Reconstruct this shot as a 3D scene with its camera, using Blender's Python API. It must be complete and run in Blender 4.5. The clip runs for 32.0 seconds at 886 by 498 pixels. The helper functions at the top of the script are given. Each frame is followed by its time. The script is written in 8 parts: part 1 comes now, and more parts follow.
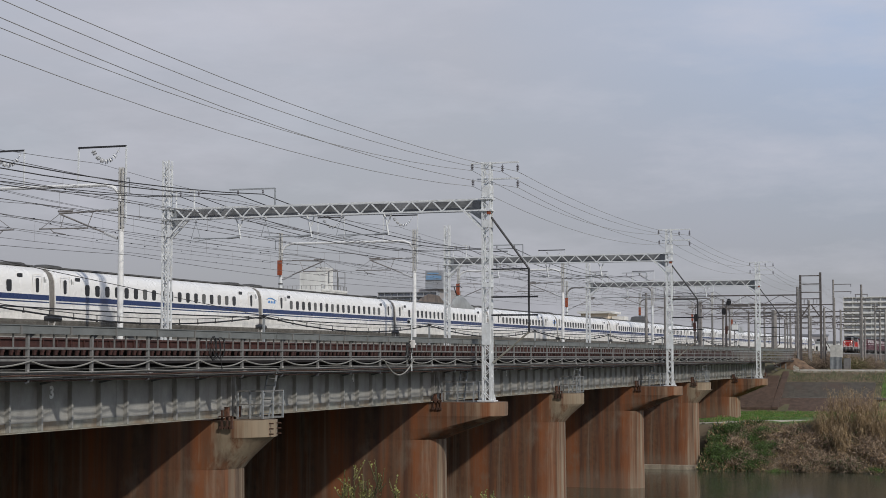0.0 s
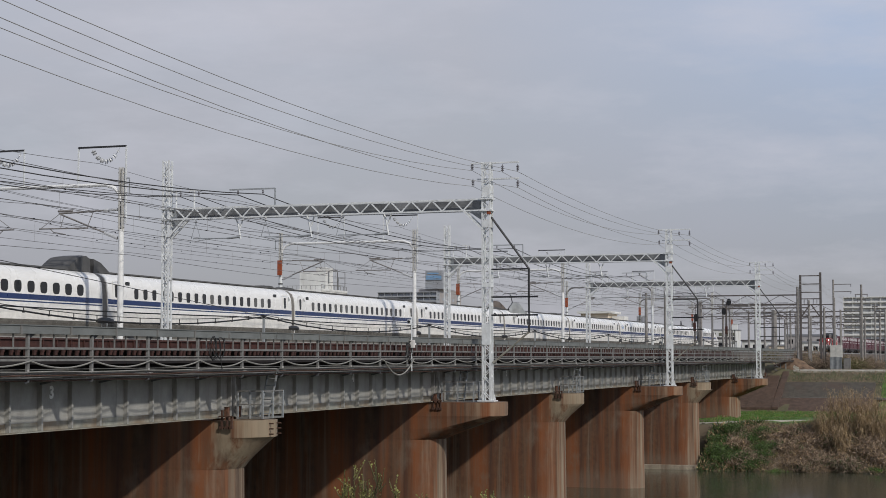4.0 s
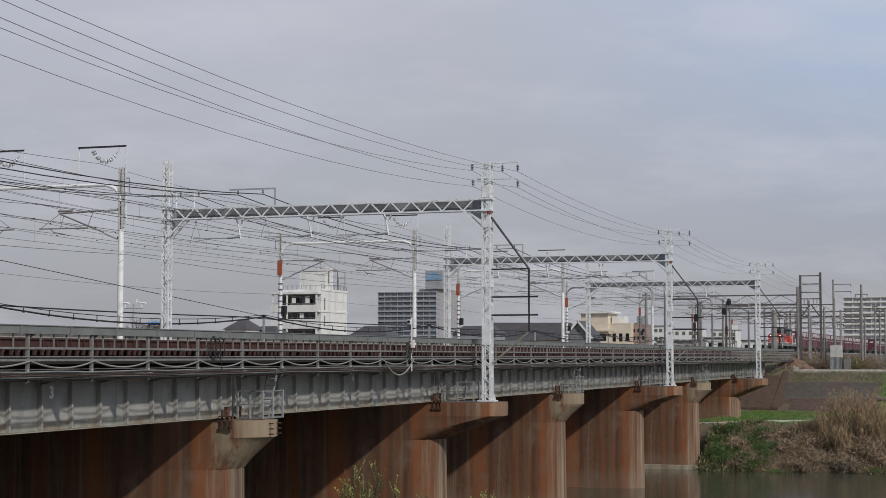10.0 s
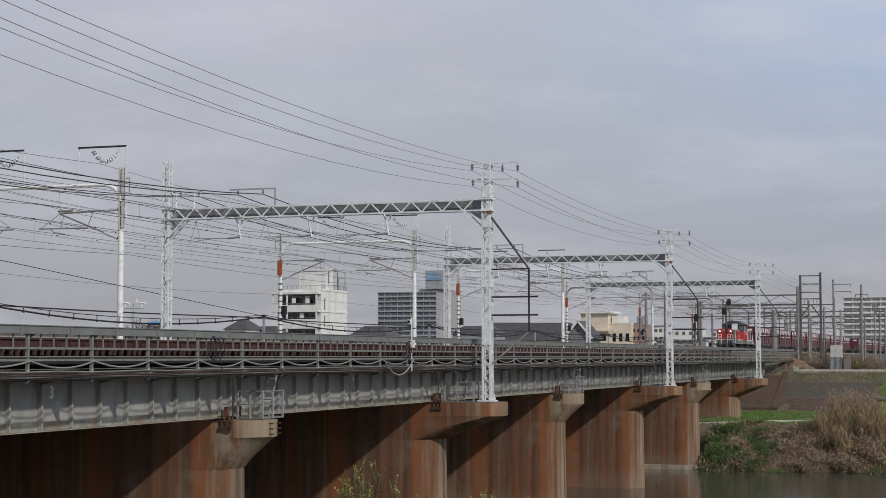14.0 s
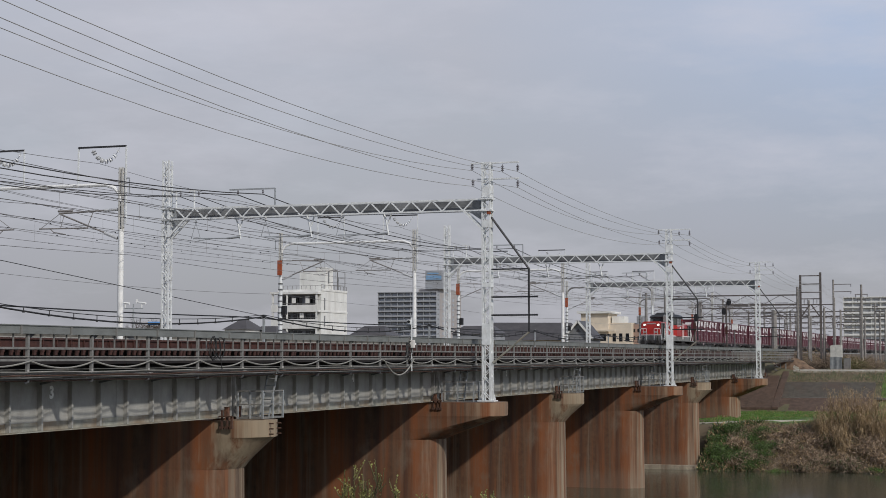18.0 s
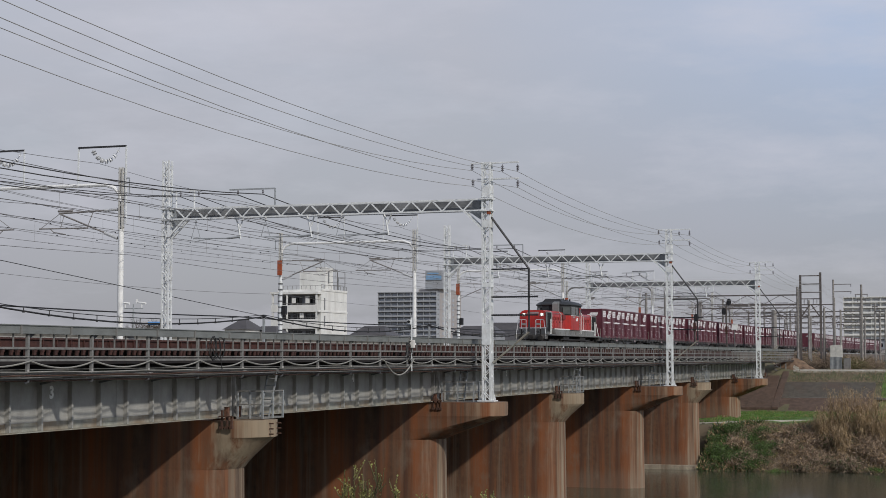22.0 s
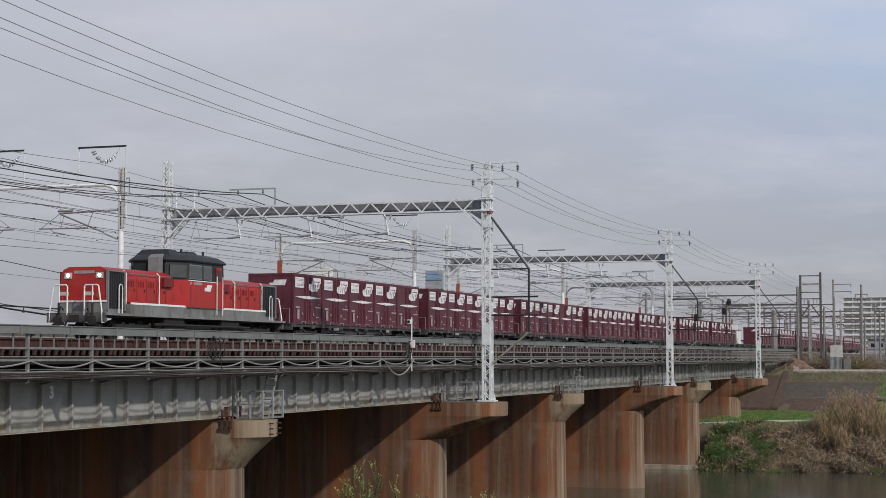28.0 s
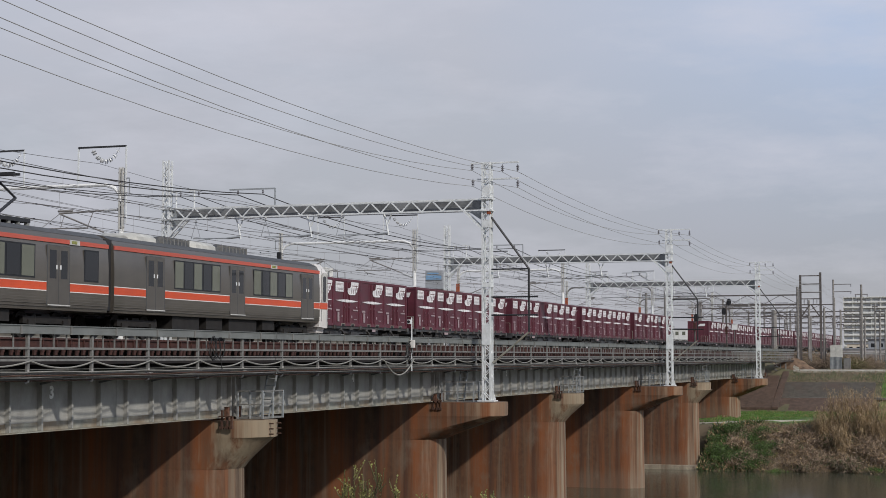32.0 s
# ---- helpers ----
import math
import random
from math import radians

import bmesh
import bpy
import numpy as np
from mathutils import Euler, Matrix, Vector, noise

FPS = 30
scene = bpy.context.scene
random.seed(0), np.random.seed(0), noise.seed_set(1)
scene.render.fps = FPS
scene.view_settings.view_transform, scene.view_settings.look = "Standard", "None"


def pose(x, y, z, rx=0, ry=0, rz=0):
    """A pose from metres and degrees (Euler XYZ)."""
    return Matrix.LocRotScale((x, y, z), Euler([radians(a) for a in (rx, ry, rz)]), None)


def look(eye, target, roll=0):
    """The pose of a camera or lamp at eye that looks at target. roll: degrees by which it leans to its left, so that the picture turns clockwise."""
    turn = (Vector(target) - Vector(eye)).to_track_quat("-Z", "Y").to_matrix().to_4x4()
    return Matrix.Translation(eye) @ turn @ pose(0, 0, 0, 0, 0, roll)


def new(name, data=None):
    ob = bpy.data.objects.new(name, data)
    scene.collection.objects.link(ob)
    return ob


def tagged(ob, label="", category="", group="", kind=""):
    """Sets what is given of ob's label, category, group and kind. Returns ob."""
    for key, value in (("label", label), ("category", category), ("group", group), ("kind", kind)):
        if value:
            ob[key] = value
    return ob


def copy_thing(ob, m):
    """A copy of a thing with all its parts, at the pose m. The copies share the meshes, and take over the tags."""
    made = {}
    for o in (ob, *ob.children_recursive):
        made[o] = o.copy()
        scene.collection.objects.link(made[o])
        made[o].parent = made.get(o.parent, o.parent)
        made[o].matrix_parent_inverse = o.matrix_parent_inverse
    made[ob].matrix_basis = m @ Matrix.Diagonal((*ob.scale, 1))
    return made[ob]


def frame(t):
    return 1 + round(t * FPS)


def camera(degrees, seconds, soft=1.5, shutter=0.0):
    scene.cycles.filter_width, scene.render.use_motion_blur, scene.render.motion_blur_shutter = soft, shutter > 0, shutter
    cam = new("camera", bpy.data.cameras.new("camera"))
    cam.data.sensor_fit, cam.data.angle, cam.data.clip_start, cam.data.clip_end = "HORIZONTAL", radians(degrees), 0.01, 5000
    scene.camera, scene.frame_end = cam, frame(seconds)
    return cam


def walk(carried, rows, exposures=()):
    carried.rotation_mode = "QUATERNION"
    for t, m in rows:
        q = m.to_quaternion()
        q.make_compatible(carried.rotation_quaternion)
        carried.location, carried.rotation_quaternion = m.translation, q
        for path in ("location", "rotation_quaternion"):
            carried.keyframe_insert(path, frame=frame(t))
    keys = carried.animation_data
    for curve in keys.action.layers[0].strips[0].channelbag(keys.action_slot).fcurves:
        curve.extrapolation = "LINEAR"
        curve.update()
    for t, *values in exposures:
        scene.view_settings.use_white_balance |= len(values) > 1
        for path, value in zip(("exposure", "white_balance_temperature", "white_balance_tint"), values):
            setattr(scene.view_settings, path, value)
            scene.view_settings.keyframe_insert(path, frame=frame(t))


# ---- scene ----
cam = camera(29.15, 32.0, soft=0.65)
# The river crossing runs along +Y; the camera stands on the near bank, 9 m over the water.
EYE = Vector((0, 0, 9.0))
YAW, TILT = radians(18.51), radians(3.78)
AIM = EYE + Vector((-math.sin(YAW) * math.cos(TILT), math.cos(YAW) * math.cos(TILT), math.sin(TILT)))
STAND = look(EYE, AIM)
walk(cam, [(0, STAND), (32.0, STAND)], exposures=[(0, -0.04), (12.0, 0.0), (25.0, 0.02), (28.0, 0.08), (32.0, 0.1)])

# ---- light ----
SUN_EL, SUN_AZ = radians(33.2), radians(123)      # azimuth from +Y towards +X
world = bpy.data.worlds.new("sky")
scene.world = world
world.use_nodes = True
wt = world.node_tree
wt.nodes.clear()


def node(tree, kind, **kw):
    n = tree.nodes.new(kind)
    for k, v in kw.items():
        n.inputs[k].default_value = v
    return n


def mixer(tree, blend_type="MIX"):
    n = tree.nodes.new("ShaderNodeMix")
    n.data_type, n.blend_type = "RGBA", blend_type
    return n


sky = node(wt, "ShaderNodeTexSky")
sky.sky_type, sky.sun_disc, sky.sun_elevation, sky.sun_rotation = "NISHITA", False, SUN_EL, SUN_AZ
sky.air_density, sky.dust_density, sky.ozone_density = 1.0, 2.5, 1.0
tc = node(wt, "ShaderNodeTexCoord")
mp = node(wt, "ShaderNodeMapping")
mp.inputs["Scale"].default_value = (2.4, 2.4, 7.0)
mp.inputs["Rotation"].default_value = (0.06, 0.1, 0.4)
nz = node(wt, "ShaderNodeTexNoise", Scale=2.6, Detail=5.0, Roughness=0.55)
rp = node(wt, "ShaderNodeValToRGB")
rp.color_ramp.elements[0].position, rp.color_ramp.elements[1].position = 0.30, 0.72
rp.color_ramp.elements[0].color, rp.color_ramp.elements[1].color = (0.80, 0.80, 0.80, 1), (0.97, 0.97, 0.97, 1)
mx = mixer(wt)
sep = node(wt, "ShaderNodeSeparateXYZ")
veil = node(wt, "ShaderNodeValToRGB")
veil.color_ramp.elements[0].position, veil.color_ramp.elements[0].color = 0.0, (3.45, 3.49, 3.84, 1)
veil.color_ramp.elements[1].position, veil.color_ramp.elements[1].color = 0.30, (5.8, 5.9, 6.72, 1)
high = veil.color_ramp.elements.new(0.62)
high.color = (2.6, 2.9, 3.7, 1)
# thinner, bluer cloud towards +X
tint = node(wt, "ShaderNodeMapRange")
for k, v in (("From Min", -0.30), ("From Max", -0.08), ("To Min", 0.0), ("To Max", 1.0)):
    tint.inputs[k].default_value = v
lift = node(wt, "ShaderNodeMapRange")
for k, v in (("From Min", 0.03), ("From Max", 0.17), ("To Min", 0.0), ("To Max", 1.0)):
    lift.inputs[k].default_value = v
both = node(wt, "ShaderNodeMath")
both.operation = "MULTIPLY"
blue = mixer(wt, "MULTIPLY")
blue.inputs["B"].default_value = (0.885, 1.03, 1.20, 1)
puff = node(wt, "ShaderNodeTexNoise", Scale=2.4, Detail=9.0, Roughness=0.62)
pmap = node(wt, "ShaderNodeMapping")
pmap.inputs["Scale"].default_value = (2.6, 2.6, 9.0)
pamt = node(wt, "ShaderNodeMapRange")
for k, v in (("From Min", 0.44), ("From Max", 0.72), ("To Min", 0.0), ("To Max", 0.6)):
    pamt.inputs[k].default_value = v
lit = mixer(wt)
lit.inputs["B"].default_value = (6.0, 6.0, 6.72, 1)
bg = node(wt, "ShaderNodeBackground", Strength=0.1)
wo = node(wt, "ShaderNodeOutputWorld")
for a, b in ((tc.outputs["Generated"], mp.inputs["Vector"]), (mp.outputs["Vector"], nz.inputs["Vector"]),
             (nz.outputs["Fac"], rp.inputs["Fac"]), (rp.outputs["Color"], mx.inputs["Factor"]),
             (tc.outputs["Generated"], sep.inputs["Vector"]), (sep.outputs["Z"], veil.inputs["Fac"]),
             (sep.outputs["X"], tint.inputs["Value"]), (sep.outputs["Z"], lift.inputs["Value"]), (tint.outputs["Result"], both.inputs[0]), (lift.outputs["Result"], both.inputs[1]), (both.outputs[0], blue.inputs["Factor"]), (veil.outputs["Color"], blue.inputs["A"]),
             (tc.outputs["Generated"], pmap.inputs["Vector"]), (pmap.outputs["Vector"], puff.inputs["Vector"]), (puff.outputs["Fac"], pamt.inputs["Value"]),
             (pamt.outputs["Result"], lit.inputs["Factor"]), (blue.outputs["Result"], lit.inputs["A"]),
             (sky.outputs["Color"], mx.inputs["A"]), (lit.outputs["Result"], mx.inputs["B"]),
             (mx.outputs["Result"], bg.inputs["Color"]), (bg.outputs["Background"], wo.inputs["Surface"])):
    wt.links.new(a, b)
sun = new("sun", bpy.data.lights.new("sun", "SUN"))
sun.data.energy, sun.data.angle, sun.data.color = 2.36, radians(1.9), (1.0, 0.95, 0.87)
sun_from = Vector((math.sin(SUN_AZ) * math.cos(SUN_EL), math.cos(SUN_AZ) * math.cos(SUN_EL), math.sin(SUN_EL)))
sun.matrix_world = look(sun_from * 200, (0, 0, 0))


# ---- materials ----
def material(name, color, rough=0.6, metal=0.0, vary=0.12, grain=6.0, bump=0.1, stain=None, stain_amount=0.4,
             stain_scale=(1, 1, 1), stain_at=(0.5, 0.7), spread=0.0, spec=0.5, streak=None):
    """Base colour broken by fine grain, wide blotches and, where given, shaped stains in a second colour."""
    m = bpy.data.materials.new(name)
    m.use_nodes = True
    t = m.node_tree
    p = t.nodes["Principled BSDF"]
    p.inputs["Roughness"].default_value, p.inputs["Metallic"].default_value = rough, metal
    p.inputs["Specular IOR Level"].default_value = spec
    co = node(t, "ShaderNodeTexCoord").outputs["Object"]

    def noise_of(scale, detail=4.0, stretch=None):
        n = node(t, "ShaderNodeTexNoise", Scale=scale, Detail=detail, Roughness=0.6)
        if stretch:
            q = node(t, "ShaderNodeMapping")
            q.inputs["Scale"].default_value = stretch
            t.links.new(co, q.inputs["Vector"])
            t.links.new(q.outputs["Vector"], n.inputs["Vector"])
        else:
            t.links.new(co, n.inputs["Vector"])
        return n.outputs["Fac"]

    def blend(fac, a, b, kind="MIX"):
        n = mixer(t, kind)
        for v, s in ((fac, "Factor"), (a, "A"), (b, "B")):
            if isinstance(v, (tuple, float)):
                n.inputs[s].default_value = v
            else:
                t.links.new(v, n.inputs[s])
        return n.outputs["Result"]

    def ramp(fac, lo, hi, a=0.0, b=1.0):
        n = node(t, "ShaderNodeMapRange")
        for k, v in (("From Min", lo), ("From Max", hi), ("To Min", a), ("To Max", b)):
            n.inputs[k].default_value = v
        t.links.new(fac, n.inputs["Value"])
        return n.outputs["Result"]

    c = tuple(color) + (1,)
    dark = tuple(v * (1 - vary * 2.2) for v in color) + (1,)
    light = tuple(min(1, v * (1 + vary)) for v in color) + (1,)
    out = blend(ramp(noise_of(grain, 6.0), 0.35, 0.65), dark, light)
    out = blend(ramp(noise_of(grain * 0.13, 3.0), 0.35, 0.68, 0.0, 0.55), out, c)
    if stain:
        out = blend(ramp(noise_of(1.0, 5.0, stain_scale), *stain_at, 0.0, stain_amount), out, tuple(stain) + (1,))
    if streak:
        out = blend(ramp(noise_of(1.0, 6.0, (3.1, 3.1, 0.05)), 0.5, 0.66, 0.0, 0.8), out, tuple(streak) + (1,))
        out = blend(ramp(noise_of(1.0, 3.0, (5.0, 5.0, 0.12)), 0.62, 0.74, 0.0, 0.35), out, (0.36, 0.31, 0.25, 1))
    if spread:
        r = node(t, "ShaderNodeObjectInfo").outputs["Random"]
        out = blend(ramp(r, 0, 1, 0.0, spread), out, tuple(v * 0.45 for v in color) + (1,))
    t.links.new(out, p.inputs["Base Color"])
    t.links.new(ramp(noise_of(grain * 0.5), 0.3, 0.7, max(0.05, rough - 0.1), min(1, rough + 0.1)), p.inputs["Roughness"])
    if bump:
        b = node(t, "ShaderNodeBump", Strength=bump, Distance=0.02)
        t.links.new(noise_of(grain * 2.0, 6.0), b.inputs["Height"])
        t.links.new(b.outputs["Normal"], p.inputs["Normal"])
    return m


M = {}
M["girder"] = material("girder_paint", (0.335, 0.33, 0.312), 0.55, vary=0.12, grain=1.5, stain=(0.16, 0.14, 0.11), stain_amount=0.5, stain_scale=(1.2, 1.2, 0.35), stain_at=(0.52, 0.75))
M["flange"] = material("flange_paint_rusty", (0.30, 0.30, 0.26), 0.65, grain=2.5, vary=0.2, stain=(0.20, 0.125, 0.065), stain_amount=0.6, stain_scale=(0.6, 0.6, 0.6), stain_at=(0.42, 0.62))
M["rail_steel"] = material("railing_galvanised", (0.205, 0.20, 0.19), 0.6, 0.1, grain=4, vary=0.15, stain=(0.2, 0.14, 0.09), stain_amount=0.5, stain_scale=(1, 1, 1), stain_at=(0.55, 0.8))
M["trough"] = material("trough_grey", (0.175, 0.184, 0.178), 0.65, grain=1.2, vary=0.12, stain=(0.09, 0.09, 0.08), stain_amount=0.6, stain_scale=(0.6, 0.6, 3), stain_at=(0.5, 0.75))
M["white_steel"] = material("portal_white_paint", (0.72, 0.74, 0.74), 0.5, grain=3, vary=0.08, stain=(0.4, 0.36, 0.3), stain_amount=0.4, stain_scale=(3, 3, 0.8), stain_at=(0.55, 0.75))
M["grey_steel"] = material("portal_grey_steel", (0.36, 0.38, 0.39), 0.5, 0.3, grain=3)
M["dark_steel"] = material("dark_steel", (0.035, 0.035, 0.038), 0.5, 0.3, grain=4)
M["beam_plate"] = material("grimy_grey_plate", (0.19, 0.195, 0.20), 0.6, 0.2, grain=1.2, vary=0.25)
M["wire"] = material("wire_copper_dark", (0.18, 0.168, 0.16), 0.5, 0.4, grain=4, bump=0)
M["wire_pale"] = material("aluminium_line", (0.42, 0.40, 0.37), 0.5, 0.4, grain=4, bump=0)
M["cable"] = material("cable_black_rubber", (0.04, 0.038, 0.038), 0.7, grain=4, bump=0)
M["cable_grey"] = material("cable_grey_plastic", (0.27, 0.26, 0.235), 0.7, grain=4, bump=0)
M["cast_grey"] = material("light_grey_steel", (0.52, 0.51, 0.48), 0.6, 0.0, grain=3)
M["rust"] = material("rusty_red_brown", (0.056, 0.020, 0.015), 0.8, grain=5, vary=0.25, stain=(0.095, 0.034, 0.022), stain_amount=0.7, stain_scale=(0.8, 0.8, 2))
# Dirty steel, blackened further: the shade under the deck is in the colour.
M["deck_shade"] = material("dirt_and_deck_shade", (0.012, 0.008, 0.007), 0.85, grain=4, vary=0.3)
M["rust_orange"] = material("rusted_bearing", (0.14, 0.065, 0.04), 0.85, grain=9, vary=0.3)
M["sleeper"] = material("rust_stained_timber", (0.062, 0.024, 0.018), 0.85, grain=6, vary=0.3, spread=0.5)
M["ballast"] = material("ballast", (0.14, 0.115, 0.1), 0.9, grain=14, vary=0.3, bump=0.6)
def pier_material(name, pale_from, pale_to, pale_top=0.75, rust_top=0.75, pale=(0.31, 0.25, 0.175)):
    """Rust-streaked concrete, paler towards the nose and along the waterline."""
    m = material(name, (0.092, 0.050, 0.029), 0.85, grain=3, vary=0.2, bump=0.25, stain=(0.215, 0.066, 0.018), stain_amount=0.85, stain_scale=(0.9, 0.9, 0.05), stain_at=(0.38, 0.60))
    t = m.node_tree
    p = t.nodes["Principled BSDF"]
    co = node(t, "ShaderNodeTexCoord").outputs["Object"]
    now = p.inputs["Base Color"].links[0].from_socket

    def streaks(sx, sz, lo, hi, top):
        q = node(t, "ShaderNodeMapping")
        q.inputs["Scale"].default_value = (sx, sx, sz)
        n = node(t, "ShaderNodeTexNoise", Scale=1.0, Detail=5.0, Roughness=0.6)
        r = node(t, "ShaderNodeMapRange")
        for k, v in (("From Min", lo), ("From Max", hi), ("To Min", 0.0), ("To Max", top)):
            r.inputs[k].default_value = v
        t.links.new(co, q.inputs["Vector"])
        t.links.new(q.outputs["Vector"], n.inputs["Vector"])
        t.links.new(n.outputs["Fac"], r.inputs["Value"])
        return n.outputs["Fac"], r.outputs["Result"]

    def over(fac, colour, base):
        mx_ = mixer(t)
        t.links.new(fac, mx_.inputs["Factor"])
        t.links.new(base, mx_.inputs["A"])
        mx_.inputs["B"].default_value = colour + (1,)
        return mx_.outputs["Result"]

    def ranged(src, noise_fac, amount, lo, hi, top):
        a = node(t, "ShaderNodeMath")
        a.operation = "MULTIPLY_ADD"
        t.links.new(noise_fac, a.inputs[0])
        a.inputs[1].default_value = amount
        t.links.new(src, a.inputs[2])
        r = node(t, "ShaderNodeMapRange")
        r.interpolation_type = "SMOOTHSTEP"
        for k, v in (("From Min", lo), ("From Max", hi), ("To Min", 0.0), ("To Max", top)):
            r.inputs[k].default_value = v
        t.links.new(a.outputs[0], r.inputs["Value"])
        return r.outputs["Result"]
    split = node(t, "ShaderNodeSeparateXYZ")
    t.links.new(co, split.inputs["Vector"])
    wide, f1 = streaks(1.5, 0.04, 0.50, 0.68, 0.8)
    now = over(f1, (0.035, 0.024, 0.019), now)
    fine, f2 = streaks(2.6, 0.08, 0.52, 0.68, 0.6)
    now = over(f2, (0.21, 0.16, 0.115), now)
    blot, f4 = streaks(1.3, 0.55, 0.54, 0.70, 0.55)
    now = over(f4, (0.17, 0.125, 0.088), now)
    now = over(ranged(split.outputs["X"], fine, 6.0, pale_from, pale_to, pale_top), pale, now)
    run_off, f5 = streaks(3.4, 0.16, 0.50, 0.66, 0.4)
    now = over(f5, (0.135, 0.098, 0.066), now)
    rust, f3 = streaks(2.3, 0.09, 0.55, 0.68, rust_top)
    now = over(f3, (0.185, 0.066, 0.024), now)
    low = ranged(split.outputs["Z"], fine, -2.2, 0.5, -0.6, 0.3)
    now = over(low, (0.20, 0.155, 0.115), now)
    t.links.new(now, p.inputs["Base Color"])
    return m


M["pier_streaked"] = pier_material("pier_streaked_concrete", -23.7, -22.0)
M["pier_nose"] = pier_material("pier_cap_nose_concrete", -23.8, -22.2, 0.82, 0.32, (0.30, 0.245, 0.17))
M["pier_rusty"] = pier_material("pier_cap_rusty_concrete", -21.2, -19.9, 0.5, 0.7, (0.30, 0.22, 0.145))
M["nose"] = material("washed_concrete", (0.30, 0.255, 0.195), 0.8, grain=3, vary=0.16, bump=0.2, stain=(0.16, 0.11, 0.075), stain_amount=0.8, stain_scale=(1.6, 1.6, 0.12), stain_at=(0.45, 0.65))
M["concrete"] = material("weathered_concrete", (0.36, 0.35, 0.32), 0.85, grain=3, vary=0.14, bump=0.2, stain=(0.16, 0.15, 0.13), stain_amount=0.6, stain_scale=(0.5, 0.5, 0.2))
M["kerb_grey"] = material("grimy_trackside_concrete", (0.135, 0.125, 0.108), 0.9, grain=2.5, vary=0.25, bump=0.2, stain=(0.08, 0.07, 0.06), stain_amount=0.7, stain_scale=(0.5, 0.4, 1.5))
M["cable_black"] = material("tarred_black_cable", (0.018, 0.018, 0.019), 0.7, grain=4, bump=0)
M["porcelain"] = material("porcelain", (0.55, 0.56, 0.57), 0.25, grain=3, bump=0)
M["porcelain_dark"] = material("porcelain_brown", (0.12, 0.11, 0.12), 0.3, grain=3, bump=0)
M["orange"] = material("orange_paint", (0.33, 0.075, 0.025), 0.5, grain=5)
M["black"] = material("black_paint", (0.012, 0.012, 0.013), 0.5, grain=5)
M["white"] = material("white_paint", (0.82, 0.82, 0.80), 0.4, grain=4, vary=0.04, bump=0.03)

UP = Vector((0, 0, 1))


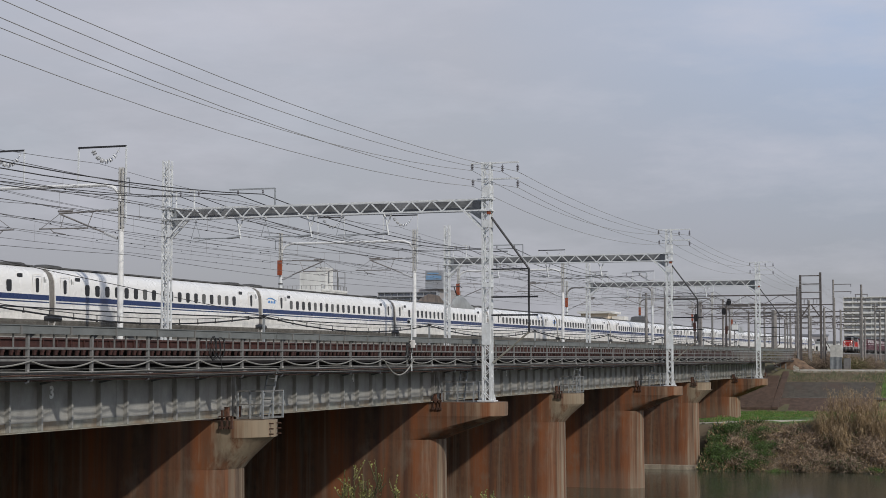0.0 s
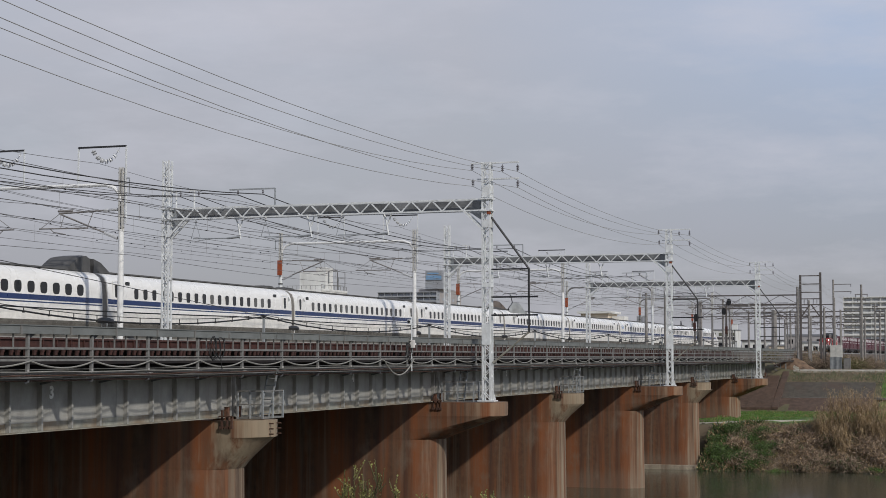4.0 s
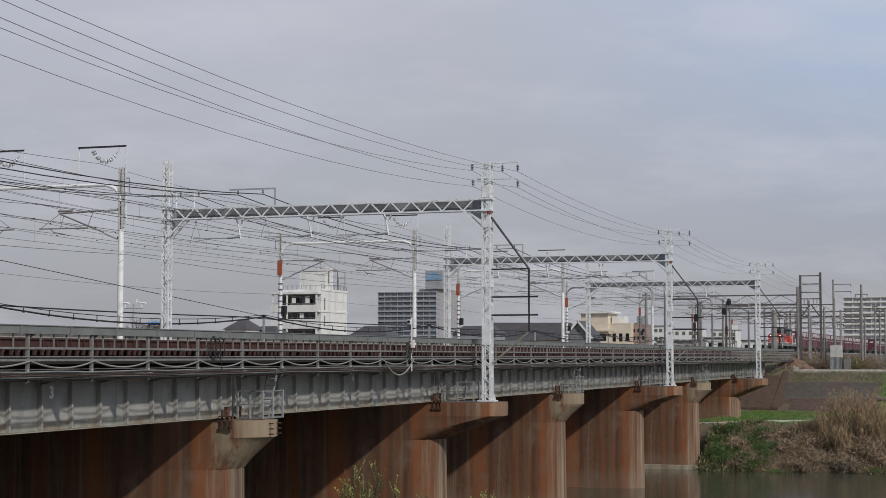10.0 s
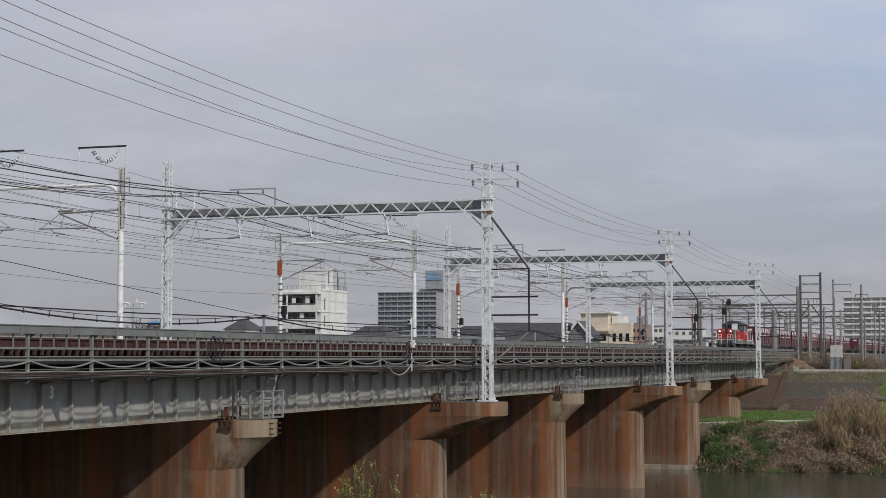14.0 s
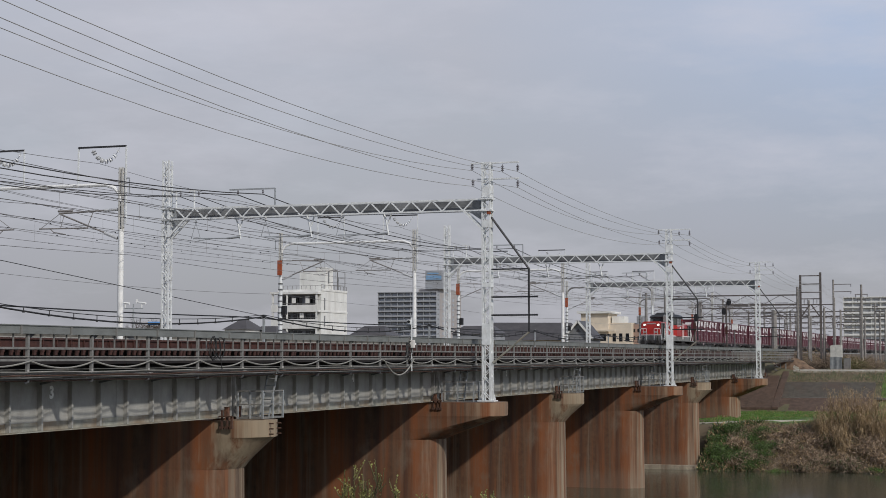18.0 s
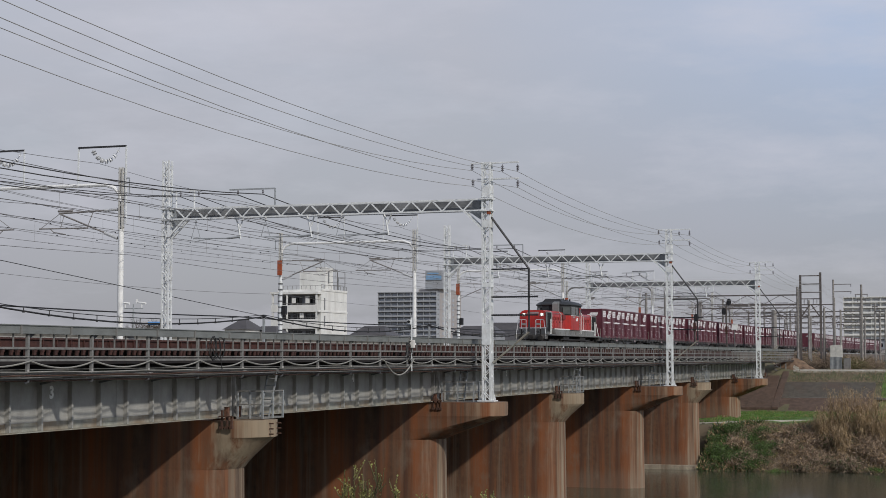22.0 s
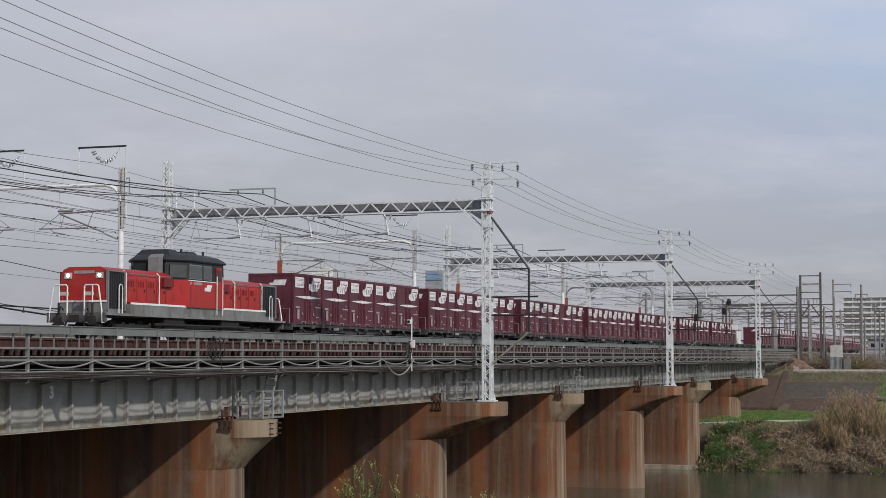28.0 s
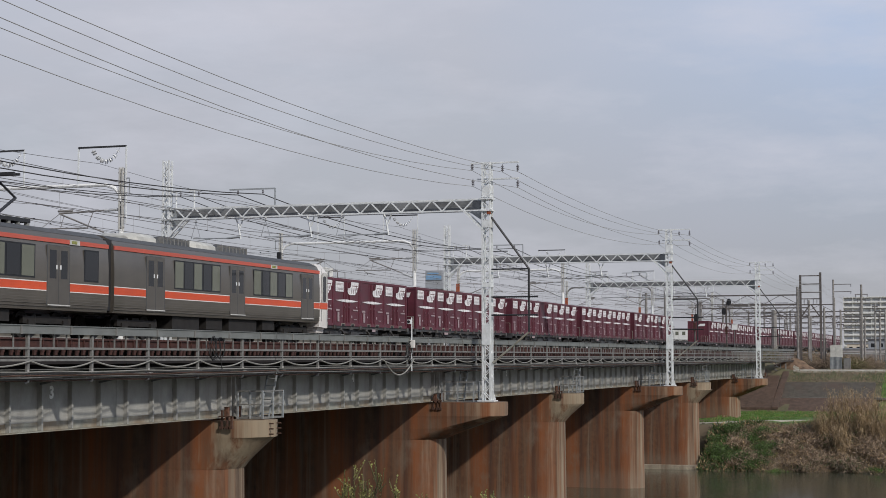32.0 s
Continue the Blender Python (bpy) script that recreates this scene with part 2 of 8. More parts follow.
class Build:
    """Gathers vertices and faces of one mesh."""

    def __init__(self):
        self.v, self.f, self.mi = [], [], []

    def add(self, verts, faces, mi=0):
        n = len(self.v)
        self.v += [tuple(p) for p in verts]
        self.f += [tuple(i + n for i in f) for f in faces]
        self.mi += [mi] * len(faces)
        return self

    def box(self, x0, x1, y0, y1, z0, z1, mi=0):
        v = [(x, y, z) for z in (z0, z1) for y in (y0, y1) for x in (x0, x1)]
        return self.add(v, [(0, 2, 3, 1), (4, 5, 7, 6), (0, 1, 5, 4), (2, 6, 7, 3), (0, 4, 6, 2), (1, 3, 7, 5)], mi)

    def beam(self, p, q, w, h=None, mi=0):
        """A square bar from p to q."""
        p, q, h = Vector(p), Vector(q), h or w
        d = (q - p).normalized()
        side = d.cross(UP)
        side = side.normalized() if side.length > 0.02 else Vector((1, 0, 0))
        up = side.cross(d)
        v = [c + side * (sx * w / 2) + up * (sz * h / 2) for c in (p, q) for sz in (-1, 1) for sx in (-1, 1)]
        return self.add(v, [(0, 2, 3, 1), (4, 5, 7, 6), (0, 1, 5, 4), (2, 6, 7, 3), (0, 4, 6, 2), (1, 3, 7, 5)], mi)

    def tube(self, pts, r, n=6, r2=None, mi=0, caps=True):
        """A round bar through the points; r2 is the radius at its end."""
        pts = [Vector(p) for p in pts]
        k = len(pts)
        v, f = [], []
        for i, p in enumerate(pts):
            d = (pts[min(i + 1, k - 1)] - pts[max(i - 1, 0)]).normalized()
            side = d.cross(UP)
            side = side.normalized() if side.length > 0.02 else Vector((1, 0, 0))
            up = side.cross(d)
            rr = r if r2 is None else r + (r2 - r) * i / (k - 1)
            v += [p + side * (rr * math.cos(2 * math.pi * j / n)) + up * (rr * math.sin(2 * math.pi * j / n)) for j in range(n)]
        for i in range(k - 1):
            f += [(i * n + j, i * n + (j + 1) % n, (i + 1) * n + (j + 1) % n, (i + 1) * n + j) for j in range(n)]
        if caps:
            f += [tuple(reversed(range(n))), tuple(range((k - 1) * n, k * n))]
        return self.add(v, f, mi)

    def loft(self, rings, mi=0, caps=True, closed=True):
        """Skin over rings of equally many points."""
        n = len(rings[0])
        v = [p for r in rings for p in r]
        f = []
        for i in range(len(rings) - 1):
            for j in range(n if closed else n - 1):
                a, b = i * n + j, i * n + (j + 1) % n
                f.append((a, b, b + n, a + n))
        if caps:
            f += [tuple(reversed(range(n))), tuple(range((len(rings) - 1) * n, len(rings) * n))]
        return self.add(v, f, mi)

    def plate(self, pts, thick, axis, mi=0):
        """A flat polygon thickened along an axis vector."""
        a = Vector(axis) * thick
        lo = [Vector(p) for p in pts]
        return self.loft([lo, [p + a for p in lo]], mi)

    def mesh(self, name, mats, smooth=False):
        me = bpy.data.meshes.new(name)
        me.from_pydata(self.v, [], self.f)
        for m in mats if isinstance(mats, (list, tuple)) else [mats]:
            me.materials.append(m)
        if any(self.mi):
            me.polygons.foreach_set("material_index", self.mi)
        bm = bmesh.new()
        bm.from_mesh(me)
        bmesh.ops.recalc_face_normals(bm, faces=bm.faces)
        bm.to_mesh(me)
        bm.free()
        if smooth:
            me.polygons.foreach_set("use_smooth", [True] * len(me.polygons))
            me.set_sharp_from_angle(angle=radians(38))
        return me


def part(name, b, mats, parent=None, label="", smooth=False, at=None):
    me = b if isinstance(b, bpy.types.Mesh) else b.mesh(name, mats, smooth)
    ob = new(name, me)
    if parent:
        ob.parent = parent
    if at:
        ob.location = at
    return tagged(ob, label)


def thing(name, place, label, category, group="", kind=""):
    ob = new(name)
    ob.location = place
    return tagged(ob, label, category, group, kind)


def sag(p, q, drop, n=12):
    """Points of a wire hung from p to q."""
    p, q = Vector(p), Vector(q)
    return [p.lerp(q, i / n) - UP * (drop * 4 * (i / n) * (1 - i / n)) for i in range(n + 1)]

# ---- ground and river ----
M["soil"] = material("bank_soil_and_grass", (0.10, 0.105, 0.045), 0.95, grain=0.8, vary=0.3, bump=0.5, stain=(0.16, 0.12, 0.08), stain_amount=0.95, stain_scale=(0.12, 0.12, 0.3), stain_at=(0.36, 0.56))
M["grass"] = material("spring_grass", (0.085, 0.15, 0.025), 0.95, grain=1.5, vary=0.3, bump=0.4)


def water_material():
    m = bpy.data.materials.new("river_water")
    m.use_nodes = True
    t = m.node_tree
    p = t.nodes["Principled BSDF"]
    p.inputs["Base Color"].default_value = (0.066, 0.070, 0.048, 1)
    p.inputs["Roughness"].default_value, p.inputs["IOR"].default_value = 0.08, 1.33
    co = node(t, "ShaderNodeTexCoord")
    q = node(t, "ShaderNodeMapping")
    q.inputs["Scale"].default_value = (0.5, 1.6, 1)
    n1 = node(t, "ShaderNodeTexNoise", Scale=1.4, Detail=4.0)
    b = node(t, "ShaderNodeBump", Strength=0.34, Distance=0.06)
    t.links.new(co.outputs["Object"], q.inputs["Vector"])
    t.links.new(q.outputs["Vector"], n1.inputs["Vector"])
    t.links.new(n1.outputs["Fac"], b.inputs["Height"])
    t.links.new(b.outputs["Normal"], p.inputs["Normal"])
    return m


M["water"] = water_material()
tagged(part("water", Build().box(-600, 600, 14, 160, -0.4, 0.0), M["water"]), "calm murky green-brown river water", "river", kind="structure")


def bank_line(x):
    """How far off the water ends on the far side."""
    return 141.6 + 0.7 * math.sin(x * 0.31) + 0.5 * math.sin(x * 0.83 + 1) + 5.6 * min(1, max(0, (-24.9 - x) / 0.9))


# the far bank's section: how far off, how high
LEVEE = [(149.5, 3.5), (172, 3.6), (186, 3.55), (189, 4.85), (189.7, 4.9), (193, 6.4), (197.5, 7.8), (206, 7.9), (230, 7.6), (300, 7.0), (9000, 7.0)]


def ground_height(x, y):
    w = bank_line(x)
    near = 17 + 1.5 * math.sin(x * 0.2)
    if y < near:
        z = min(7.3, -1.2 + (near - y) * 0.85)
    elif y < w:
        z = -1.6 if near + 1 < y < w - 1.5 else -0.7
    elif y < 149.5:
        z = -0.3 + 3.8 * min(1, (y - w) / (149.5 - w)) ** 0.8
    else:
        for (ya, za), (yb, zb) in zip(LEVEE, LEVEE[1:]):
            if ya <= y <= yb:
                z = za + (zb - za) * (y - ya) / (yb - ya)
    if z > -0.2 and near < y < 230:
        z += 0.22 * noise.noise(Vector((x * 0.4, y * 0.4, 0))) + 0.1 * noise.noise(Vector((x * 1.7, y * 1.7, 3)))
    # the line's embankment carries the tracks on beyond the bridge
    if y > 193 and -62 < x < -24:
        e = min(1, (y - 193) / 4.0) * min(1, (-24 - x) / 4.0, (x + 62) / 3.0)
        z = z + (max(z, 9.0) - z) * max(0, e)
    return z


def build_ground():
    ys = [-3000, -800, -200, -60, -20, -8, 0, 3, 5, 7, 9, 11, 13, 14.5, 16, 17.5, 19, 22, 60, 100, 130, 136, 139]
    ys += [140 + i * 0.6 for i in range(34)] + [161 + i * 1.3 for i in range(38)] + [213, 222, 235, 260, 300, 400, 700, 1500, 4500]
    xs = [-4500, -1500, -500, -200, -120, -90, -75] + [-66 + i * 0.9 for i in range(112)] + [36, 40, 46, 60, 90, 150, 400, 1500, 4500]
    b = Build()
    b.v = [(x, y, ground_height(x, y)) for y in ys for x in xs]
    n = len(xs)
    b.f = [(j * n + i, j * n + i + 1, (j + 1) * n + i + 1, (j + 1) * n + i) for j in range(len(ys) - 1) for i in range(n - 1)]
    for j in range(len(ys) - 1):
        for i in range(n - 1):
            x, y = xs[i], ys[j]
            turf = 158 < y < 185.5 or (y > 150 and x > -24 and y < 185.5) or (186 < y < 199 and x > -14.5)
            b.mi.append(1 if turf and noise.noise(Vector((x * 0.15, y * 0.15, 7))) > -0.35 else 0)
    me = bpy.data.meshes.new("ground")
    me.from_pydata(b.v, [], b.f)
    me.materials.append(M["soil"])
    me.materials.append(M["grass"])
    me.polygons.foreach_set("material_index", b.mi)
    me.polygons.foreach_set("use_smooth", [True] * len(me.polygons))
    tagged(part("ground", me, None), "river banks and levee with dry grass and soil", "ground", kind="structure")


build_ground()

# ---- piers ----
# the railway climbs 2.84 mm in the metre along +Y
CLIMB = math.atan(0.00284)
GRADE = Matrix.Translation((0, 48.5, 0)) @ Matrix.Rotation(CLIMB, 4, "X") @ Matrix.Translation((0, -48.5, 0))
M["rust_dark"] = material("dark_rusted_steel", (0.085, 0.042, 0.028), 0.85, grain=9, vary=0.3)
SPAN, FIRST = 22.3, 54.2
PIERS = [FIRST + SPAN * k for k in range(-2, 7)]          # the last is the abutment
NOSE = -25.55


def half_round(y, half, x_flat, x_tip, n=8):
    """Plan of a wall pier's round end, from one flank to the other."""
    return [(x_flat + (x_tip - x_flat) * math.cos(a), y + half * math.sin(a)) for a in [math.pi * (i / n - 0.5) for i in range(n + 1)]]


def pier(y, long_cap, base):
    p = thing("bridge_pier", (0, y, base), "rust-streaked concrete wall pier with a %s corbelled cap" % ("long" if long_cap else "short"), "bridge pier", "bridge piers")

    nose = NOSE + 0.0033 * max(0, y - 65)      # the noses step out a little towards the far bank

    def ring(half, xf, xt, z):
        return [(x, yy, z - base) for x, yy in [(-57, half), (-57, -half)] + half_round(0, half, xf, xt)]
    rows = [ring(1.42, nose - 1.3, nose + 0.12, base - 1.5), ring(1.40, nose - 1.3, nose + 0.06, base + 0.1), ring(1.32, nose - 1.25, nose, 5.3)]
    part("shaft", Build().loft(rows), M["pier_streaked"], p, smooth=True)
    if y > 130 and base < 1:
        part("footing", Build().loft([ring(1.47, nose - 1.3, nose + 0.17, base - 1.4), ring(1.47, nose - 1.3, nose + 0.17, base + 0.09), ring(1.42, nose - 1.3, nose + 0.12, base + 0.13)]), M["nose"], p, "pale washed concrete footing", smooth=True)
    tip = -22.57 if long_cap else -24.27
    h = 1.325
    if long_cap:
        rows = []
        for i in range(8):
            t = i / 7
            rows.append(ring(h, nose - 1.2 + (tip - nose + 0.75) * t ** 1.25, nose + 0.02 + (tip - nose - 0.02) * t, 5.3 + 1.1 * t))
        rows += [ring(h + 0.003, tip - 0.4, tip, 6.42), ring(h + 0.003, tip - 0.4, tip, 7.03)]
    else:
        rows = []
        for i in range(7):
            t = i / 6
            reach = 1.2 * t ** 1.15
            rows.append(ring(h, nose - 1.2 + reach * 0.55, nose + 0.02 + reach * 0.97, 5.3 + 1.06 * t))
        rows += [ring(h + 0.005, nose - 0.5, tip + 0.02, 6.40), ring(h + 0.005, nose - 0.5, tip + 0.02, 6.98)]
    back = -27.2
    part("cap", Build().box(-57, back, -h, h, 5.3 - base, 6.98 - base), M["pier_streaked"], p)
    front_rows = [[(max(x, back), yy, z) for x, yy, z in r] for r in rows]
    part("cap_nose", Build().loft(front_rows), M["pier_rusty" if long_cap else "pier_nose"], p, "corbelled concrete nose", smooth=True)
    if not long_cap and y < 60:
        for x, w, ux, uy in ((-24.29, -0.30, 0.97, -0.22), (-24.31, 0.34, 0.96, 0.28)):
            for z in (6.5, 6.68, 6.86):
                part("anchor_bolt", Build().tube([(x - 0.06 * ux, w - 0.06 * uy, z - base), (x + 0.13 * ux, w + 0.13 * uy, z - base)], 0.026, 6), M["rust_dark"], p, "rusted anchor bolt")
    # rusted restraint bars bolted to the near flank
    for i, x in enumerate((-25.62, -25.42, -25.26)):
        part("restraint_bar", Build().box(x - 0.028, x + 0.028, -h - 0.06, -h + 0.02, 6.76 - base, (7.34 - 0.12 * i) - base).box(x - 0.06, x + 0.06, -h - 0.1, -h, 6.70 - base, 6.80 - base), M["rust_dark"], p, "rusted steel restraint bar")
    part("restraint_plate", Build().box(-25.7, -25.2, -h - 0.14, -h - 0.05, 7.10 - base, 7.15 - base), M["rust_dark"], p)
    return p


for k, y in enumerate(PIERS[:-1]):
    if k < 1:
        continue
    pier(y, k % 2 == 1, 3.4 if k == 7 else 0.0)
M["revet_dark"] = material("damp_brown_concrete", (0.10, 0.075, 0.06), 0.9, grain=2, vary=0.2)
abut = thing("bridge_abutment", (0, PIERS[-1] + 3.4, 5), "stained concrete abutment at the far bank", "abutment")
part("breast_wall", Build().box(-57, -26.4, -0.6, 2.5, -2.4, 3.2), M["revet_dark"], abut)

# ---- grey side girder with its walkway ----
WEB = -26.0
WALK = -24.3
RAILZ = 9.78
stiff = Build().box(0, 0.15, -0.014, 0.014, 0.04, 1.66).box(0, 0.016, 0.014, 0.10, 0.04, 1.66).box(0.134, 0.15, 0.014, 0.07, 0.04, 1.66).mesh("stiffener", M["girder"])
post_mesh = Build().box(-0.035, 0.035, -0.05, 0.05, -0.05, 0.97).box(-0.06, 0.06, -0.07, 0.07, -0.06, -0.02).mesh("railing_post", M["rail_steel"])
picket_mesh = Build().box(-0.016, 0.016, -0.02, 0.02, 0.6, 0.99).mesh("picket", M["rail_steel"])
knee = Build().beam((0.08, 0, 1.34), (1.3, 0, 1.6), 0.05, 0.06).box(0.0, 1.75, -0.04, 0.04, 1.59, 1.68).plate([(1.5, -0.02, 1.59), (1.78, -0.02, 1.59), (1.74, -0.02, 1.42), (1.66, -0.02, 1.40)], 0.04, (0, 1, 0)).mesh("knee_bracket", M["beam_plate"])
DIGITS = {1: ("3", 10.58), 2: ("4", 11.6), 3: ("5", 11.85)}
PITCH, PHASE = 1.622, 38.63        # stiffeners; every second one carries a railing post


def digit(parent, text, at, size):
    cu = bpy.data.curves.new("numeral", "FONT")
    cu.body, cu.size, cu.extrude, cu.offset = text, size, 0.004, 0.02
    ob = new("numeral", cu)
    bpy.context.view_layer.update()
    me = bpy.data.meshes.new_from_object(ob)
    bpy.data.objects.remove(ob)
    me.materials.clear()
    me.materials.append(M["white"])
    me.transform(Matrix.Rotation(radians(90), 4, "Z") @ Matrix.Rotation(radians(90), 4, "X"))
    return part("numeral", me, None, parent, "white painted numeral", at=at)


def girder_span(k):
    y0, y1 = PIERS[k] + 0.12, PIERS[k + 1] - 0.12
    L = y1 - y0
    g = thing("plate_girder", (WEB, y0, 7.05), "blue-grey riveted plate girder span with rust-edged flange", "bridge girder", "bridge girders")
    part("web", Build().box(-0.012, 0.0, 0, L, 0.03, 1.70), M["girder"], g)
    part("bottom_flange", Build().box(-0.2, 0.2, 0, L, 0.0, 0.035).box(0.0, 0.016, 0, L, 0.035, 0.27), M["flange"], g, "rust-stained bottom flange")
    part("top_flange", Build().box(-0.2, 0.2, 0, L, 1.66, 1.72).box(0.0, 0.1, 0, L, 1.56, 1.66), M["girder"], g)
    for q in (0.33, 0.66):
        part("splice_plate", Build().box(0.0, 0.014, L * q - 0.3, L * q + 0.3, 0.12, 1.55), M["girder"], g)
    for y in (0.06, L - 0.06):
        part("stiffener", stiff, None, g, at=(0, y, 0))
    for j in range(-30, 110):
        y = PHASE + PITCH * j - y0
        if 0.3 < y < L - 0.3:
            part("stiffener", stiff, None, g, at=(0, y, 0))
            if j % 2 == 0:
                part("knee_bracket", knee, None, g, at=(0, y, 0))
    part("inner_girder", Build().box(-2.2, -2.18, 0, L, 0.03, 1.7).box(-2.4, -2.0, 0, L, 0, 0.035).box(-2.4, -2.0, 0, L, 1.66, 1.72), M["girder"], g)
    lateral = Build()
    for i in range(6):
        ya, yb = L * i / 6, L * (i + 1) / 6
        lateral.beam((-0.1, ya, 0.25), (-2.1, yb, 0.25), 0.09)
    part("lateral_bracing", lateral, M["girder"], g)
    for y in (0.35, L - 0.35):
        part("bearing", Build().box(-0.28, 0.28, y - 0.25, y + 0.25, -0.1, 0.0).box(-0.22, 0.22, y - 0.3, y + 0.3, -0.16, -0.1).beam((0.24, y - 0.2, -0.1), (0.24, y - 0.2, 0.38), 0.14), M["rust_orange"], g, "rusted steel bearing")
    if k in DIGITS:
        text, y = DIGITS[k]
        digit(g, text, (0.006, y - 0.12, (0.93 if k == 1 else 1.07)), 0.48)
    return g


def span_railing(k, end=None):
    y0, y1 = PIERS[k] + 0.12, end or PIERS[k + 1] - 0.12
    L = y1 - y0
    r = thing("walkway", (WALK, y0, 8.77), "galvanised walkway railing with a grey cable trough on top", "walkway", "walkways")
    part("grating", Build().box(-1.72, -0.5, 0.0, L + 0.2, -0.02, 0.03).box(-0.56, -0.5, 0.0, L + 0.2, -0.1, 0.05), M["rail_steel"], r)
    part("cable_trough", Build().box(-0.16, 0.10, -0.1, L + 0.1, 0.98, 1.19).box(-0.19, 0.13, -0.1, L + 0.1, 1.19, 1.215), M["trough"], r, "grey weathered cable trough")
    for j in range(9):
        y = (j + 0.5) * L / 9
        part("trough_clip", Build().box(0.10, 0.13, y - 0.03, y + 0.03, 0.97, 1.2), M["rail_steel"], r)
    for z, h in ((0.605, 0.06), (0.385, 0.035), (0.295, 0.06)):
        part("rail_bar", Build().box(-0.02, 0.05, -0.1, L + 0.1, z - h / 2, z + h / 2), M["rail_steel"], r)
    for j in range(-30, 110, 2):
        y = PHASE + PITCH * j - y0
        if not -0.1 < y < L + 0.15:
            continue
        part("railing_post", post_mesh, None, r, at=(0, y, 0))
        drop = random.uniform(0.14, 0.22)
        part("drooping_cable", Build().tube([(0.09, p.y, p.z) for p in sag((0, y, 0.27), (0, y + 2 * PITCH, 0.27), drop, 8)], 0.024, 5), M["cable_grey"], r, "grey sagging cable")
        part("floor_joist", Build().box(-1.7, 0.1, y - 0.05, y + 0.05, -0.14, -0.02), M["rail_steel"], r)
        part("trough_bracket", Build().plate([(-0.02, y - 0.02, 0.98), (-0.02, y + 0.35, 0.98), (-0.02, y - 0.02, 0.80)], 0.03, (1, 0, 0)), M["dark_steel"], r)
        for q in range(1, 5):
            part("picket", picket_mesh, None, r, at=(-0.02, y + q * 2 * PITCH / 5, 0))
    for i, (z, x) in enumerate(((-0.015, 0.14), (-0.06, 0.12), (-0.11, 0.13), (-0.155, 0.1), (-0.20, 0.06), (-0.25, 0.0))):
        b = Build().tube([(x, y, z + random.uniform(-0.018, 0.018)) for y in [L * i / 14 for i in range(15)]], 0.019, 5)
        part("conduit", b, M[("cable_grey", "cable", "rust_dark", "rail_steel", "cable", "rust_dark")[i]], r, "thin grimy conduit")
    for j in range(-30, 110, 2):
        y = PHASE + PITCH * j - y0
        if 0 < y < L:
            part("post_foot", Build().box(0.06, 0.10, y - 0.10, y - 0.07, -0.07, 0.05).box(0.05, 0.11, y - 0.12, y + 0.12, -0.09, -0.05), M["cast_grey"], r, "pale clamp at the post's foot")
    return r


for k in range(0, 8):
    girder_span(k)
    span_railing(k)
span_railing(8, 200.6)

# ---- rusty track decks ----
brown_rib = Build().box(0, 0.05, -0.02, 0.02, 2.26, 2.5).mesh("stiffener", M["rust"])


def brown_girder(k):
    y0, y1 = PIERS[k] + 0.1, PIERS[k + 1] - 0.1
    L = y1 - y0
    g = thing("track_girder", (-29.5, y0, 7.2), "red-brown rusty track girder between the walkways", "bridge girder", "track girders")
    part("web", Build().box(-0.62, -0.6, 0, L, 0.0, 2.16), M["deck_shade"], g, "dirty web, near-black with the deck's shade in its colour")
    part("side_beam", Build().box(-0.1, 0.0, 0, L, 2.24, 2.52), M["rust"], g)
    part("side_ledge", Build().box(-0.1, 0.05, 0, L, 2.22, 2.26), M["rust"], g)
    part("top_flange", Build().box(-0.12, 0.06, 0, L, 2.50, 2.56), M["rust"], g)
    for i in range(26):
        y = L * (i + 0.5) / 26
        part("stiffener", brown_rib, None, g, at=(0, y, 0))
    part("far_web", Build().box(-2.6, -2.55, 0, L, 0, 2.3), M["rust"], g)
    part("deck_plate", Build().box(-12.0, -0.3, 0, L, 2.16, 2.28), M["ballast"], g)
    return g


for k in range(0, 8):
    brown_girder(k)

sleeper_mesh = Build().box(-0.70, -0.64, -0.075, 0.075, 0.03, 0.2).box(-0.7, -0.66, 0.12, 0.16, 0.13, 0.24).mesh("sleeper", M["sleeper"])
side_track = tagged(new("sleeper_deck"), "rust-stained timbers along the side girder deck", "track", kind="structure")
side_track.location = (-28.55, 0, 9.16)
y = 30.0
i = 0
while y < 158 and i < 300:
    part("sleeper", sleeper_mesh, None, side_track, at=(random.uniform(-0.05, 0.05), y, random.uniform(0, 0.02)))
    y += 0.43
    i += 1
# the stringers carry the same under-deck shade in their colour
for x in (-0.53, 0.53):
    part("stringer", Build().box(x - 0.8, x - 0.7, 8, PIERS[-1], -0.24, -0.03), M["deck_shade"], side_track)
part("far_sleepers", Build().box(-1.1, -0.66, 158, PIERS[-1], -0.02, 0.2), M["sleeper"], side_track)

# ---- rails ----
def rails(name, centre, gauge, z, label):
    t = tagged(new(name), label, "rail track", kind="structure")
    for s in (-1, 1):
        x = centre + s * gauge / 2
        part("rail", Build().box(x - 0.032, x + 0.032, -1500, 900, z - 0.05, z).box(x - 0.01, x + 0.01, -1500, 900, z - 0.13, z - 0.05).box(x - 0.06, x + 0.06, -1500, 900, z - 0.15, z - 0.13), M["grey_steel"], t)
    return t


